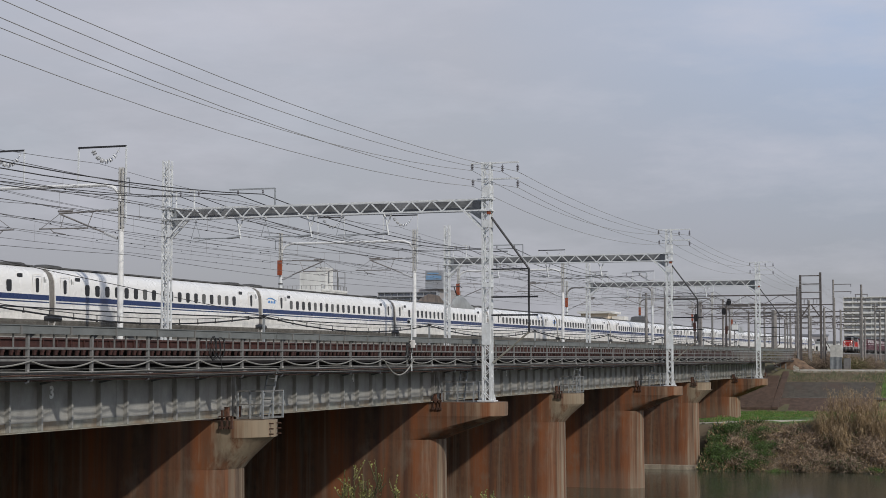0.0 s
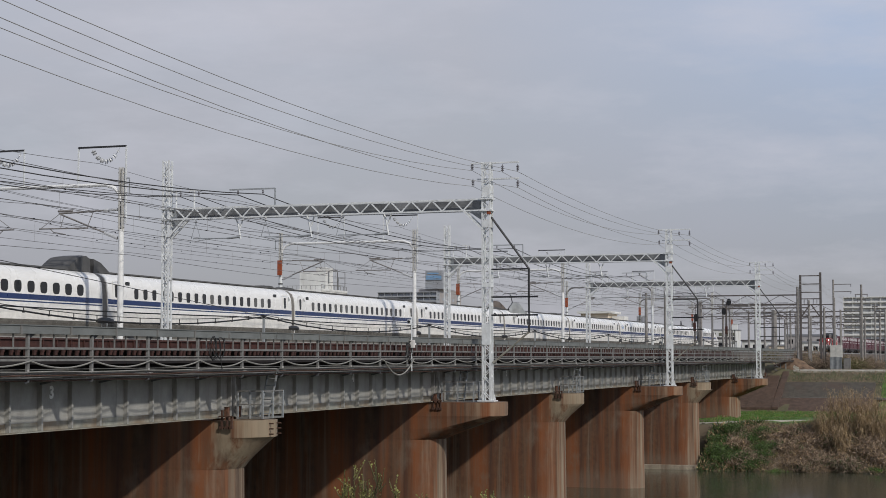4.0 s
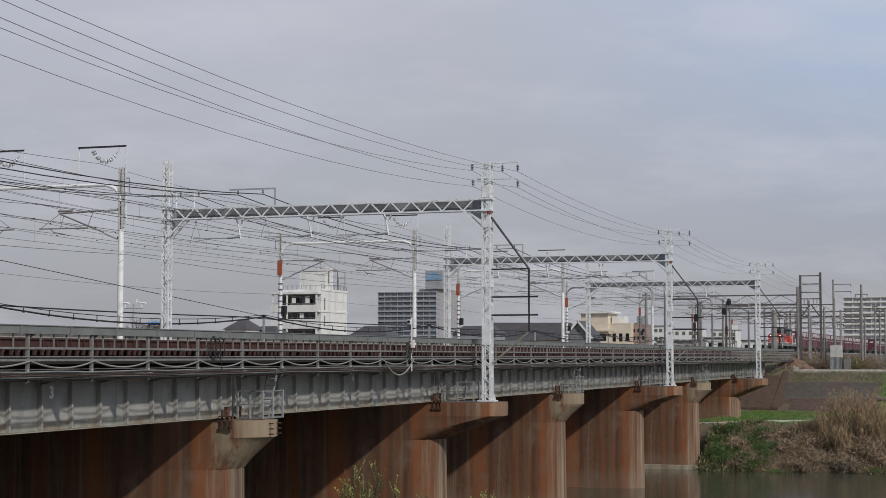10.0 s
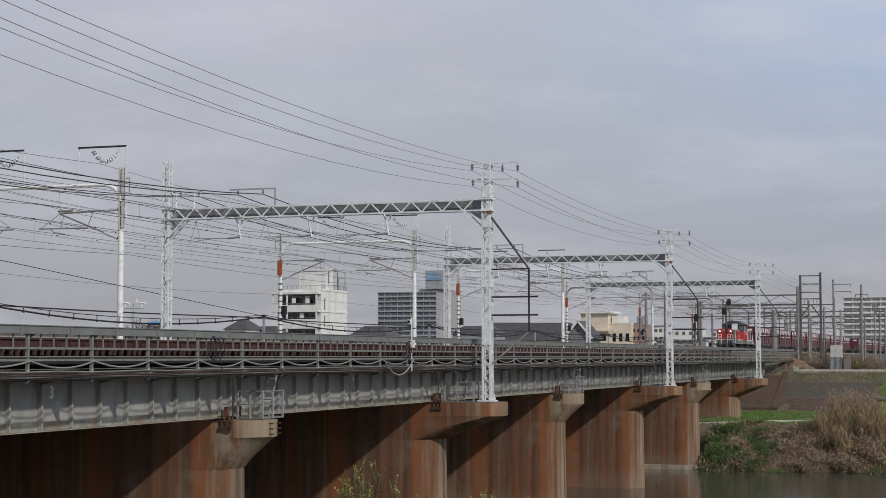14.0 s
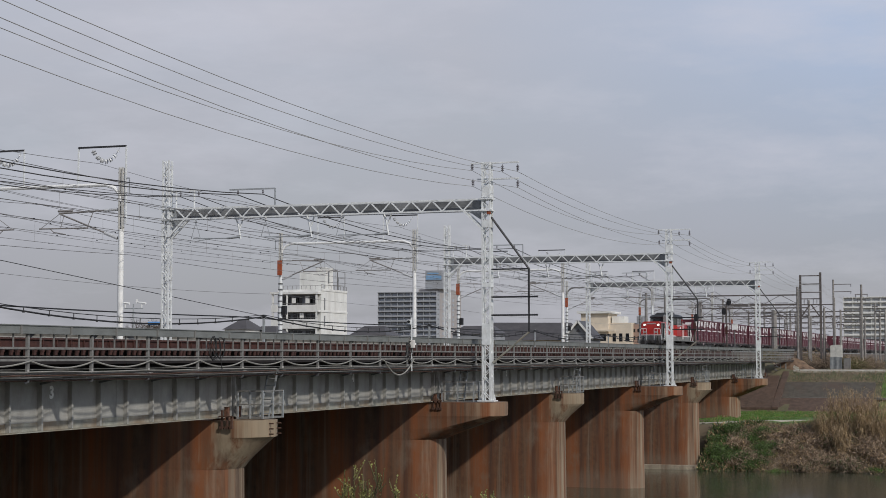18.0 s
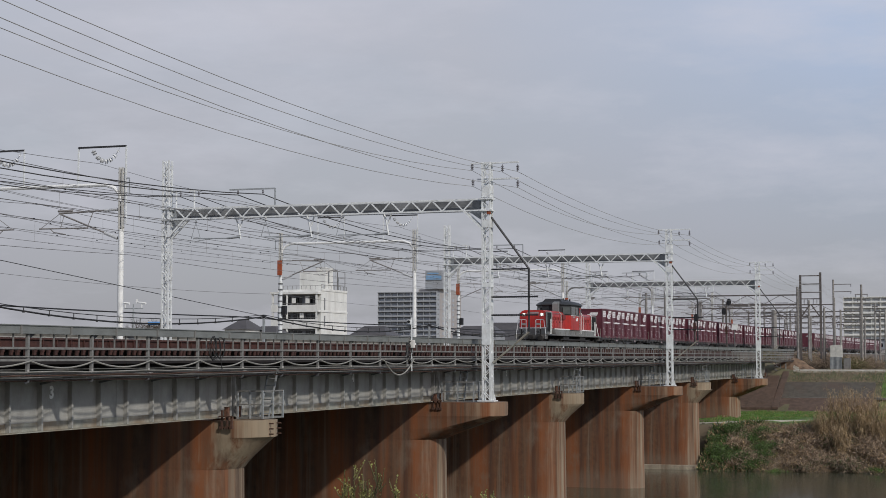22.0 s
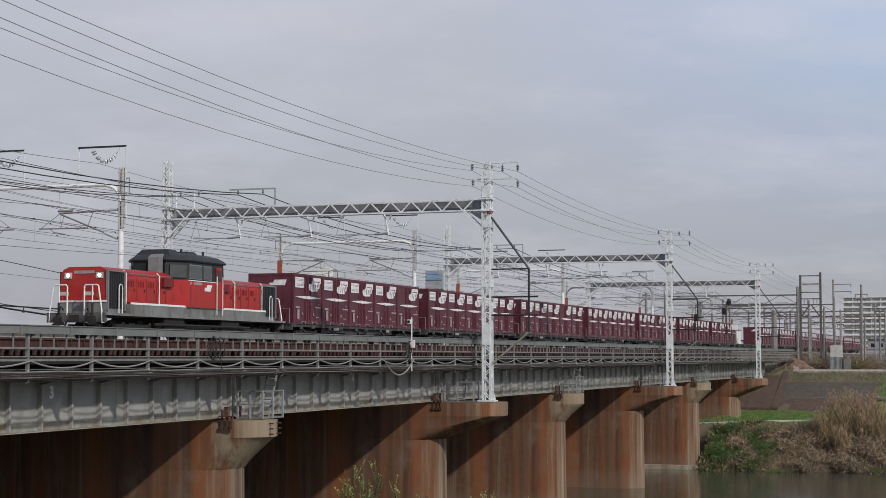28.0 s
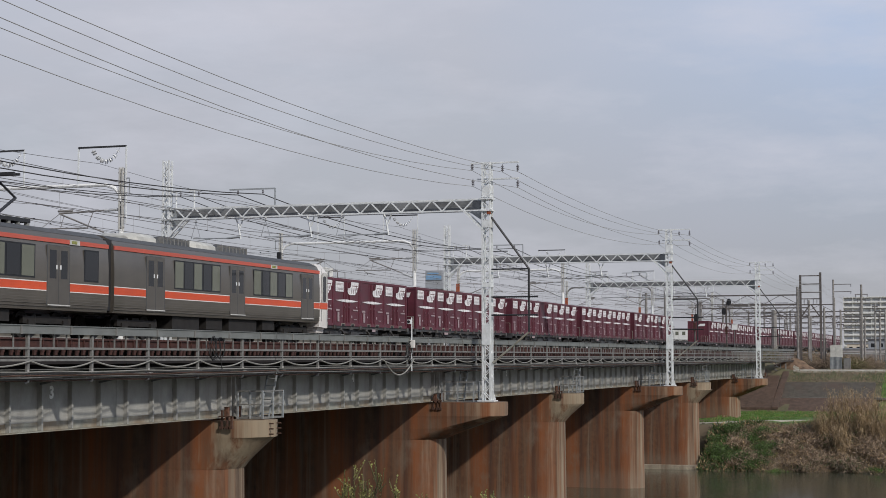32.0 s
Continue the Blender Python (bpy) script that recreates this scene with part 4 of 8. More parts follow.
bw = pane_mesh("window", 0.45, 0.58, 0.13, M["glass"])
bw_blind = pane_mesh("window", 0.45, 0.58, 0.13, M["glass_blind"])
bdoor_win = pane_mesh("door_window", 0.28, 0.72, 0.1, M["glass"])
green_win = pane_mesh("window", 0.63, 0.58, 0.19, M["glass"])
green_blind = pane_mesh("window", 0.63, 0.58, 0.19, M["glass_blind"])
bbox_win = pane_mesh("destination_display", 0.46, 0.2, 0.05, M["glass"])
bogie_b = Build().box(-1.2, 1.2, -1.8, 1.8, 0.3, 0.75).mesh("bogie", M["dark_steel"])
door_edge = Build()
for yy in (-0.42, 0.42):
    door_edge.box(0, 0.012, yy - 0.015, yy + 0.015, 0.95, 2.95)
door_edge.box(0, 0.012, -0.42, 0.42, 2.93, 2.96)
door_edge = door_edge.mesh("door_seam", M["bullet_skirt"])
HB = 1.69


FLANK = [(HB - 0.1, 0.22), (HB - 0.02, 0.6), (HB, 1.3), (HB - 0.03, 2.3), (HB - 0.075, 2.75), (HB - 0.22, 3.08)]


def side_x(z):
    """The near flank's x of the bullet train at that height."""
    for (xa, za), (xb, zb) in zip(FLANK, FLANK[1:]):
        if z <= zb:
            return xa + (xb - xa) * (z - za) / (zb - za)
    return FLANK[-1][0]


def bullet_strip(name, z0, z1, y0, y1, mat, car):
    b = Build()
    for s in (1, -1):
        b.loft([[(s * (side_x(z0) + 0.003), y, z0), (s * (side_x(z1) + 0.003), y, z1), (s * (side_x(z1) + 0.014), y, z1), (s * (side_x(z0) + 0.014), y, z0)] for y in (y0, y1)])
    return part(name, b, mat, car)


def hump(car, y0, y1, h, flip=False):
    """Side shields beside the pantograph: clean grey outside, the far one sooty on the face it turns in."""
    for s, mat, label in ((1, "cover_grey", "grey wind shield beside the pantograph"), (-1, "cover_brown", "sooty brown wind shield")):
        rows = []
        far = 3.0 if s < 0 else 0.0
        y0, y1 = (y0 - far, y1) if flip else (y0, y1 + far)
        l = y1 - y0
        for f, k in ((0, 0.02), (0.10, 0.4), (0.24, 0.9), (0.38, 1.0), (0.55, 0.97), (0.72, 0.62), (0.88, 0.2), (1, 0.02)):
            y, v = (y1 - l * f if flip and s < 0 else y0 + l * f), h * k * (1.0 if s > 0 else 1.2)
            rows.append([(s * 1.42, y, 3.05), (s * 1.40, y, 3.25 + v * 0.6), (s * 1.28, y, 3.3 + v), (s * 1.2, y, 3.3 + v), (s * 1.12, y, 3.2)])
        part("pantograph_cover", Build().loft(rows), M[mat], car, label, smooth=True)


def roof_block(car, name, side, half, mat, label=""):
    """A block over the roof with the given side outline in (y, z)."""
    return part(name, Build().loft([[(half, y, z) for y, z in side], [(half * 0.6, y, z + 0.05) for y, z in side], [(-half * 0.6, y, z + 0.05) for y, z in side], [(-half, y, z) for y, z in side]]), M[mat], car, label)


def bullet_car(rng, tail=False, cover=None, logo="", fin=False, inset=False, saloon=False, head=False):
    """y runs from the forward end (0) back to the rear end."""
    L = 27.2 if tail else 24.7
    c = thing("bullet_train_car", (0, 0, 0), "white high-speed train %s with a blue stripe" % ("tail car, duckbill-nosed," if tail else "car"), "train car", "high-speed train cars")
    prof = [(HB - 0.1, 0.22), (HB - 0.02, 0.6), (HB, 1.3), (HB - 0.03, 2.3), (HB - 0.075, 2.75), (HB - 0.22, 3.08), (HB - 0.55, 3.30), (HB - 1.1, 3.42), (0, 3.46)]
    prof = prof + [(-x, z) for x, z in reversed(prof[:-1])]

    def section(y, wide, top, base=0.0):
        return [(x * wide, y, 0.22 + base + (z - 0.22) * top) for x, z in prof]
    rings = [section(0.25, 1, 1), section(L - (11.5 if tail else 0), 1, 1)]
    if tail:
        for yy, w, t in ((17.0, 1.0, 1.0), (18.6, 1.0, 0.99), (19.8, 0.99, 0.965), (20.8, 0.985, 0.90), (21.7, 0.975, 0.80), (22.6, 0.955, 0.70), (23.8, 0.92, 0.585), (25.0, 0.86, 0.48), (26.2, 0.76, 0.38), (27.2, 0.56, 0.28), (27.7, 0.24, 0.19)):
            rings.append(section(yy, w, t))
    part("body", Build().loft(rings), M["bullet_white"], c, smooth=True)
    y1 = 19.8 if tail else L - 0.05
    bullet_strip("blue_stripe", 1.70, 1.96, 0.3, y1, M["bullet_blue"], c)
    bullet_strip("thin_stripe", 1.57, 1.63, 0.3, y1 - (1.0 if tail else 0), M["bullet_blue"], c)
    for za, zb in ((0.24, 0.598), (0.602, 0.72)):
        bullet_strip("under_skirt", za, zb, 0.3, y1 - (1 if tail else 0), M["kerb_grey"], c)
    bullet_strip("side_skirt", 0.73, 1.3, 0.3, y1 - (2 if tail else 0), M["bullet_skirt"], c)
    if not tail:
        part("roof_band", Build().box(-0.9, 0.9, 0.6, L - 0.3, 3.40, 3.475), M["bullet_roof"], c)
    part("bogie_fairing", Build().tube([(1.62, -0.8, 0.78), (1.68, -0.4, 0.82), (1.68, 0.4, 0.82), (1.62, 0.8, 0.78)], 0.14, 8), M["dark_steel"], c, "dark rounded fairing at the car end")
    part("gangway", Build().loft([[(x * 0.97, y, 0.3 + (z - 0.22) * 0.97) for x, z in prof] for y in (-0.22, 0.28)]), M["bellows"], c, "grey-brown gangway shroud")
    inset = inset or logo == "front"
    first, last = (4.95, 17.6) if tail else ((4.9 if inset else 3.4), L - (5.4 if logo == "rear" else 2.2 if cover == "rear" else 3.0))
    step = 1.17 if saloon else 1.04
    panes = (green_win, green_blind) if saloon else (bw, bw_blind)
    n = int((last - first) / step) + 1
    for i in range(n):
        y = first + step * i
        part("window", panes[rng.random() < 0.2], None, c, at=(side_x(2.3) - 0.008, y, 2.33))
    if saloon and not inset:
        doors = [L - 1.1]
        for y in (0.85, 1.9):
            part("lobby_window", bdoor_win, None, c, at=(side_x(2.3) - 0.008, y, 2.5))
    elif tail:
        doors = [3.3, 18.9]
    else:
        doors = [3.3 if inset else 1.2] + ([] if cover == "rear" else [L - (4.3 if logo == "rear" else 1.1)])
    if logo == "rear":
        part("lobby_window", bdoor_win, None, c, at=(side_x(2.3) - 0.008, L - 0.75, 2.42))
    for y in doors:
        part("notice_strip", Build().box(0, 0.004, y + 0.62, y + 0.72, 2.3, 2.85).box(0, 0.004, y + 0.78, y + 0.86, 2.5, 2.75), M["cover_grey"], c, "small grey notice strip", at=(side_x(2.6) - 0.002, 0, 0))
        part("door_seam", door_edge, None, c, at=(side_x(2.3) - 0.004, y, 0))
        part("door_window", bdoor_win, None, c, at=(side_x(2.3) - 0.008, y, 2.42))
        part("destination_display", bbox_win, None, c, at=(side_x(2.75) - 0.02, y + (1.3 if y < 10 else -1.5), 2.86))
    if tail:
        for s in (1, -1):
            part("cab_side_window", Build().loft([[(s * 1.52, 20.3, 2.66), (s * 1.22, 20.5, 2.98), (s * 1.14, 21.5, 2.68), (s * 1.46, 21.6, 2.40)], [(s * 1.42, 20.3, 2.60), (s * 1.12, 20.5, 2.90), (s * 1.04, 21.5, 2.60), (s * 1.36, 21.6, 2.34)]]), M["glass"], c)
        rings = []
        for yy, t in ((20.45, 0.925), (21.1, 0.868), (21.7, 0.80), (22.25, 0.738)):
            row = [(x, yy, 0.22 + (zp - 0.22) * t) for x, zp in ((-1.05, 3.315), (-0.55, 3.42), (0, 3.46), (0.55, 3.42), (1.05, 3.315))]
            rings.append([(x, y, z + 0.03) for x, y, z in row] + [(x, y, z - 0.05) for x, y, z in reversed(row)])
        part("windscreen", Build().loft(rings), M["glass"], c, "dark wrapped windscreen")
        for s in (1, -1):
            part("stripe_tip", Build().loft([[(s * (side_x(z) * w - 0.02), y, z), (s * (side_x(z) * w + 0.012), y, z), (s * (side_x(z2) * w + 0.012), y, z2), (s * (side_x(z2) * w - 0.02), y, z2)] for y, z, z2, w in ((19.8, 1.70, 1.96, 0.995), (20.8, 1.76, 1.93, 0.985), (21.6, 1.83, 1.87, 0.975))]), M["bullet_blue"], c)
        for s in (1, -1):
            part("head_lamp", Build().loft([[(s * 1.05, 22.6, 1.95), (s * 1.42, 22.3, 1.72), (s * 1.42, 23.2, 1.5), (s * 1.05, 23.5, 1.62)], [(s * 1.1, 22.6, 2.02), (s * 1.47, 22.3, 1.79), (s * 1.47, 23.2, 1.56), (s * 1.1, 23.5, 1.68)]]), M["glass"], c)
    if cover in ("front", "middle"):
        y0, y1 = (3.0, 9.0) if cover == "front" else (15.0, 21.8)
        hump(c, y0, y1, 0.92, cover == "middle")
        arm = (y0 + y1) / 2 + 1.6
        p = Build()
        p.box(-0.9, 0.9, arm - 1.2, arm + 1.2, 3.42, 3.56)
        p.tube([(-0.2, arm, 3.6), (0, arm + 0.9, 4.3), (0, arm, 5.1)], 0.05, 6)
        p.beam((-0.6, arm - 0.12, 5.13), (0.6, arm - 0.12, 5.13), 0.06).beam((-0.6, arm + 0.12, 5.13), (0.6, arm + 0.12, 5.13), 0.06)
        for sx in (-1, 1):
            p.tube([(sx * 0.6, arm, 5.13), (sx * 0.78, arm, 5.0)], 0.03, 5)
        part("pantograph", p, M["dark_steel"], c, "raised dark pantograph")
    if cover == "rear":
        roof_block(c, "cable_head_cover", [(22.2, 3.3), (22.9, 3.75), (23.6, 4.12), (24.4, 4.22), (24.75, 4.1), (24.85, 3.3)], 0.85, "bullet_roof", "dark cable head cover")
        part("cable_insulator", Build().tube([(0, 24.85, 3.95), (0, 25.35, 3.85)], 0.17, 8), M["porcelain"], c, smooth=True)
    elif not tail:
        roof_block(c, "roof_unit", [(L - 1.9, 3.38), (L - 1.6, 3.56), (L - 0.5, 3.58), (L - 0.1, 3.4)], 0.5, "bullet_roof")
    if head:
        roof_block(c, "cable_head_cover", [(0.15, 3.3), (0.2, 4.1), (0.9, 3.95), (2.2, 3.3)], 0.85, "bullet_roof", "dark cable head cover")
    elif not tail:
        roof_block(c, "roof_unit", [(1.2, 3.4), (1.6, 3.58), (2.7, 3.56), (3.1, 3.38)], 0.5, "bullet_roof")
    if fin:
        part("antenna_fin", Build().plate([(0.05, L - 1.0, 3.4), (0.05, L - 0.1, 3.4), (0.05, L - 0.55, 4.2), (0.05, L - 0.95, 4.2)], 0.08, (1, 0, 0)), M["dark_steel"], c)
    if logo:
        b = Build()
        arc = [(1.1 + 1.5 * i / 8, 2.42 + 0.2 * math.sin(math.pi * (0.15 + 0.85 * i / 8))) for i in range(9)]
        b.plate([(0, y, z) for y, z in arc] + [(0, y, z - 0.035 - 0.03 * math.sin(math.pi * i / 8)) for i, (y, z) in reversed(list(enumerate(arc)))], 0.006, (1, 0, 0))
        for i, w in enumerate((0.34, 0.30, 0.30)):
            y = 1.25 + i * 0.42
            b.plate([(0, y, 2.22), (0, y + w, 2.22), (0, y + w + 0.06, 2.32), (0, y + w - 0.02, 2.42), (0, y + 0.1, 2.42)], 0.006, (1, 0, 0))
        b.plate([(0, 2.7, 2.14), (0, 1.0, 2.14), (0, 1.1, 2.175), (0, 2.7, 2.175)], 0.006, (1, 0, 0))
        part("emblem", b, M["light_blue"], c, "light blue emblem shapes", at=(side_x(2.45) + 0.004, L - 2.6 if logo == "rear" else -0.1, 0.10))
    for y in ((3.2, 18) if tail else (3.4, L - 3.4)):
        part("bogie", bogie_b, None, c, at=(0, y, -0.305))
    return c


def bar_label(b, x, y, z, w, h):
    b.box(x, x + 0.006, y - w / 2, y + w / 2, z - h / 2, z + h / 2)


M["maroon"] = material("container_maroon", (0.118, 0.023, 0.037), 0.5, grain=1.5, vary=0.14, bump=0.06, stain=(0.07, 0.03, 0.03), stain_amount=0.5, stain_scale=(0.8, 0.8, 2.0), spread=0.35)
M["loco_red"] = material("loco_red", (0.40, 0.019, 0.014), 0.42, grain=1.2, vary=0.12, bump=0.03, stain=(0.08, 0.014, 0.011), stain_amount=0.7, stain_scale=(4.5, 4.5, 0.6), stain_at=(0.54, 0.70))
M["loco_dark_red"] = material("grimy_dark_red", (0.16, 0.016, 0.014), 0.5, grain=3, vary=0.2)
M["loco_grey"] = material("loco_frame_grey", (0.20, 0.205, 0.20), 0.6, grain=2, vary=0.15, stain=(0.09, 0.06, 0.04), stain_amount=0.6, stain_scale=(1.2, 1.2, 0.5))
M["loco_grimy"] = material("loco_grimy_dark_grey", (0.085, 0.08, 0.075), 0.65, grain=4, vary=0.3, stain=(0.05, 0.04, 0.03), stain_amount=0.8)
M["loco_black"] = material("loco_sooty_black", (0.025, 0.025, 0.027), 0.6, grain=2, vary=0.2)
M["loco_roof"] = material("loco_roof_soot_grey", (0.034, 0.035, 0.037), 0.6, grain=2, vary=0.2)
M["grille"] = material("radiator_grille", (0.022, 0.023, 0.025), 0.6, grain=6, vary=0.2)
M["underframe"] = material("oily_underframe", (0.019, 0.016, 0.014), 0.75, grain=4, vary=0.3)
M["wagon"] = material("wagon_grey_blue", (0.05, 0.052, 0.056), 0.65, grain=3, vary=0.2, stain=(0.08, 0.05, 0.035), stain_amount=0.7)


def lamp_material():
    m = bpy.data.materials.new("lit_headlamp")
    m.use_nodes = True
    p = m.node_tree.nodes["Principled BSDF"]
    p.inputs["Emission Color"].default_value = (1.0, 0.93, 0.8, 1)
    p.inputs["Emission Strength"].default_value = 5.0
    return m


M["lamp"] = lamp_material()
M["unit_white"] = material("roof_unit_grey_white", (0.52, 0.51, 0.47), 0.6, grain=2, vary=0.12)

wheel_mesh = Build().tube([(-0.06, 0, 0), (0.06, 0, 0)], 0.43, 16).tube([(0.05, 0, 0), (0.10, 0, 0)], 0.12, 8).mesh("wheel", M["underframe"])


def bogie(parent, y, half_base, width, n=2):
    b = Build()
    for s in (-1, 1):
        b.box(s * width - 0.07, s * width + 0.07, y - half_base - 0.4, y + half_base + 0.4, 0.45, 0.68)
        for k in range(n):
            yy = y - half_base + 2 * half_base * k / (n - 1)
            b.box(s * width - 0.13, s * width + 0.13, yy - 0.16, yy + 0.16, 0.28, 0.56)
            b.tube([(s * width, yy + 0.3, 0.4), (s * width, yy + 0.3, 0.75)], 0.09, 8)
    b.box(-width, width, y - 0.25, y + 0.25, 0.5, 0.75)
    f = part("bogie", b, M["underframe"], parent)
    for k in range(n):
        yy = y - half_base + 2 * half_base * k / (n - 1)
        for s in (-1, 1):
            part("wheel", wheel_mesh, None, f, at=(s * (width - 0.3), yy, 0.43))
    return f


def container_parts():
    """Meshes of one 12-foot container, y from 0 to 3.7."""
    W, L, H = 1.225, 3.70, 2.5
    d = {}
    fr = Build()
    for x in (-W, W - 0.09):
        for y in (0, L - 0.1):
            fr.box(x, x + 0.09, y, y + 0.1, 0, H)
        fr.box(x, x + 0.09, 0.1, L - 0.1, 0, 0.14).box(x, x + 0.09, 0.1, L - 0.1, H - 0.12, H)
    for y in (0, L - 0.1):
        fr.box(-W + 0.09, W - 0.09, y, y + 0.1, 0, 0.14).box(-W + 0.09, W - 0.09, y, y + 0.1, H - 0.12, H)
    d["frame"] = fr.mesh("frame", M["maroon"])
    rib = Build().box(-W + 0.03, W - 0.03, 0.03, L - 0.03, 0.05, H - 0.04)
    for y in (1.42, 1.85, 2.24):
        rib.box(W - 0.03, W - 0.005, y - 0.035, y + 0.035, 0.14, H - 0.12).box(-W + 0.005, -W + 0.03, y - 0.03, y + 0.03, 0.14, H - 0.12)
    for x in (-0.7, 0, 0.7):
        rib.box(x - 0.04, x + 0.04, 0.005, 0.03, 0.14, H - 0.12)
    d["shell"] = rib.mesh("shell", M["maroon"])
    d["door_bar"] = Build().tube([(W - 0.01, 0, 0.2), (W - 0.01, 0, H - 0.2)], 0.022, 5).box(W - 0.02, W + 0.01, -0.12, 0.12, 0.95, 1.05).mesh("door_bar", M["maroon"])
    a = Build()
    a.box(W - 0.004, W + 0.004, 0.2, 1.3, 1.8, 2.32)
    d["label_panel"] = a.mesh("label_panel", M["white_decal"])
    a = Build()
    bar_w = [(0.95, 2.22), (0.9, 2.16), (0.8, 1.97), (0.92, 1.91)]
    for w, z in bar_w:
        bar_label(a, W + 0.004, 0.74, z, w, 0.022)
    d["label_bars"] = a.mesh("label_bars", M["dull_decal"])
    a = Build()
    q = [(2.0, 1.70), (2.22, 1.66), (2.98, 1.68), (3.06, 1.82), (3.24, 1.84), (3.30, 2.06), (3.42, 2.08), (3.48, 2.36), (2.42, 2.36), (2.34, 2.10), (2.2, 2.04), (1.92, 2.0), (1.88, 1.84)]
    a.plate([(W, y, z) for y, z in q], 0.007, (1, 0, 0))
    d["logo"] = a.mesh("logo", M["white_decal"])
    a = Build()
    for y, z, l in ((2.38, 1.74, 0.32), (2.66, 1.74, 0.30), (2.92, 1.76, 0.28), (3.08, 1.9, 0.3)):
        a.plate([(W + 0.007, y, z), (W + 0.007, y + 0.05, z), (W + 0.007, y + 0.05 + l * 0.3, z + l), (W + 0.007, y + l * 0.3, z + l)], 0.004, (1, 0, 0))
    a.plate([(W + 0.007, 2.5, 2.14), (W + 0.007, 3.3, 2.14), (W + 0.007, 3.32, 2.18), (W + 0.007, 2.52, 2.18)], 0.004, (1, 0, 0))
    d["logo_marks"] = a.mesh("logo_marks", M["maroon"])
    a = Build()
    pts = [(0.2, 1.34), (1.0, 1.28), (1.8, 1.255), (2.6, 1.28), (3.48, 1.34), (2.6, 1.385), (1.8, 1.41), (1.0, 1.385)]
    a.plate([(W, y, z) for y, z in pts], 0.006, (1, 0, 0))
    d["white_flash"] = a.mesh("white_flash", M["white_decal"])
    for i, (y, z, w, h) in enumerate(((0.6, 0.48, 0.26, 0.5), (0.5, 0.82, 0.5, 0.1), (3.05, 0.86, 0.75, 0.07), (1.1, 0.52, 0.12, 0.1), (2.5, 0.5, 0.12, 0.14), (3.2, 1.02, 0.14, 0.07), (3.0, 0.36, 0.4, 0.04))):
        d["stencil_mark_%d" % i] = Build().box(W, W + 0.005, y - w / 2, y + w / 2, z - h / 2, z + h / 2).mesh("stencil_mark", M["dull_decal"])
    a = Build()
    a.plate([(-0.05, 0.006, 1.9), (0.75, 0.006, 1.9), (0.85, 0.006, 2.18), (0.2, 0.006, 2.18), (0.1, 0.006, 2.03), (-0.1, 0.006, 2.03)], -0.008, (0, 1, 0))
    for i, y in enumerate((1.05, 2.4)):
        d["fork_pocket_%d" % i] = Build().box(W - 0.06, W + 0.004, y, y + 0.42, 0.0, 0.11).mesh("fork_pocket", M["black"])
        d["pocket_lip_%d" % i] = Build().box(W - 0.02, W + 0.012, y - 0.05, y + 0.47, 0.11, 0.14).box(W - 0.02, W + 0.012, y - 0.05, y, 0.0, 0.11).box(W - 0.02, W + 0.012, y + 0.42, y + 0.47, 0.0, 0.11).mesh("pocket_lip", M["flange"])
    d["end_logo"] = a.mesh("end_logo", M["white_decal"])
    return d


M["white_decal"] = material("white_decal", (0.78, 0.76, 0.76), 0.5, grain=5, vary=0.12, bump=0)
M["dull_decal"] = material("dull_pink_decal", (0.36, 0.28, 0.29), 0.5, grain=5, vary=0.12, bump=0)
CONT = container_parts()


def container(plain=False):
    c = thing("freight_container", (0, 0, 0), "maroon twelve-foot freight container with white markings", "container", "freight containers")
    for name in ("shell", "frame", "door_bar", "label_panel", "label_bars", "logo", "logo_marks", "white_flash", "end_logo"):
        if plain and name in ("label_panel", "label_bars"):
            continue
        if name == "door_bar":
            part(name, CONT[name], None, c, at=(0, 2.1, 0))
            part(name, CONT[name], None, c, at=(0, 1.6, 0))
            continue
        part(name, CONT[name], None, c)
    for i in (0, 1):
        part("fork_pocket", CONT["fork_pocket_%d" % i], None, c)
        part("pocket_lip", CONT["pocket_lip_%d" % i], None, c)
    for i in range(7):
        part("stencil_mark", CONT["stencil_mark_%d" % i], None, c)
    return c


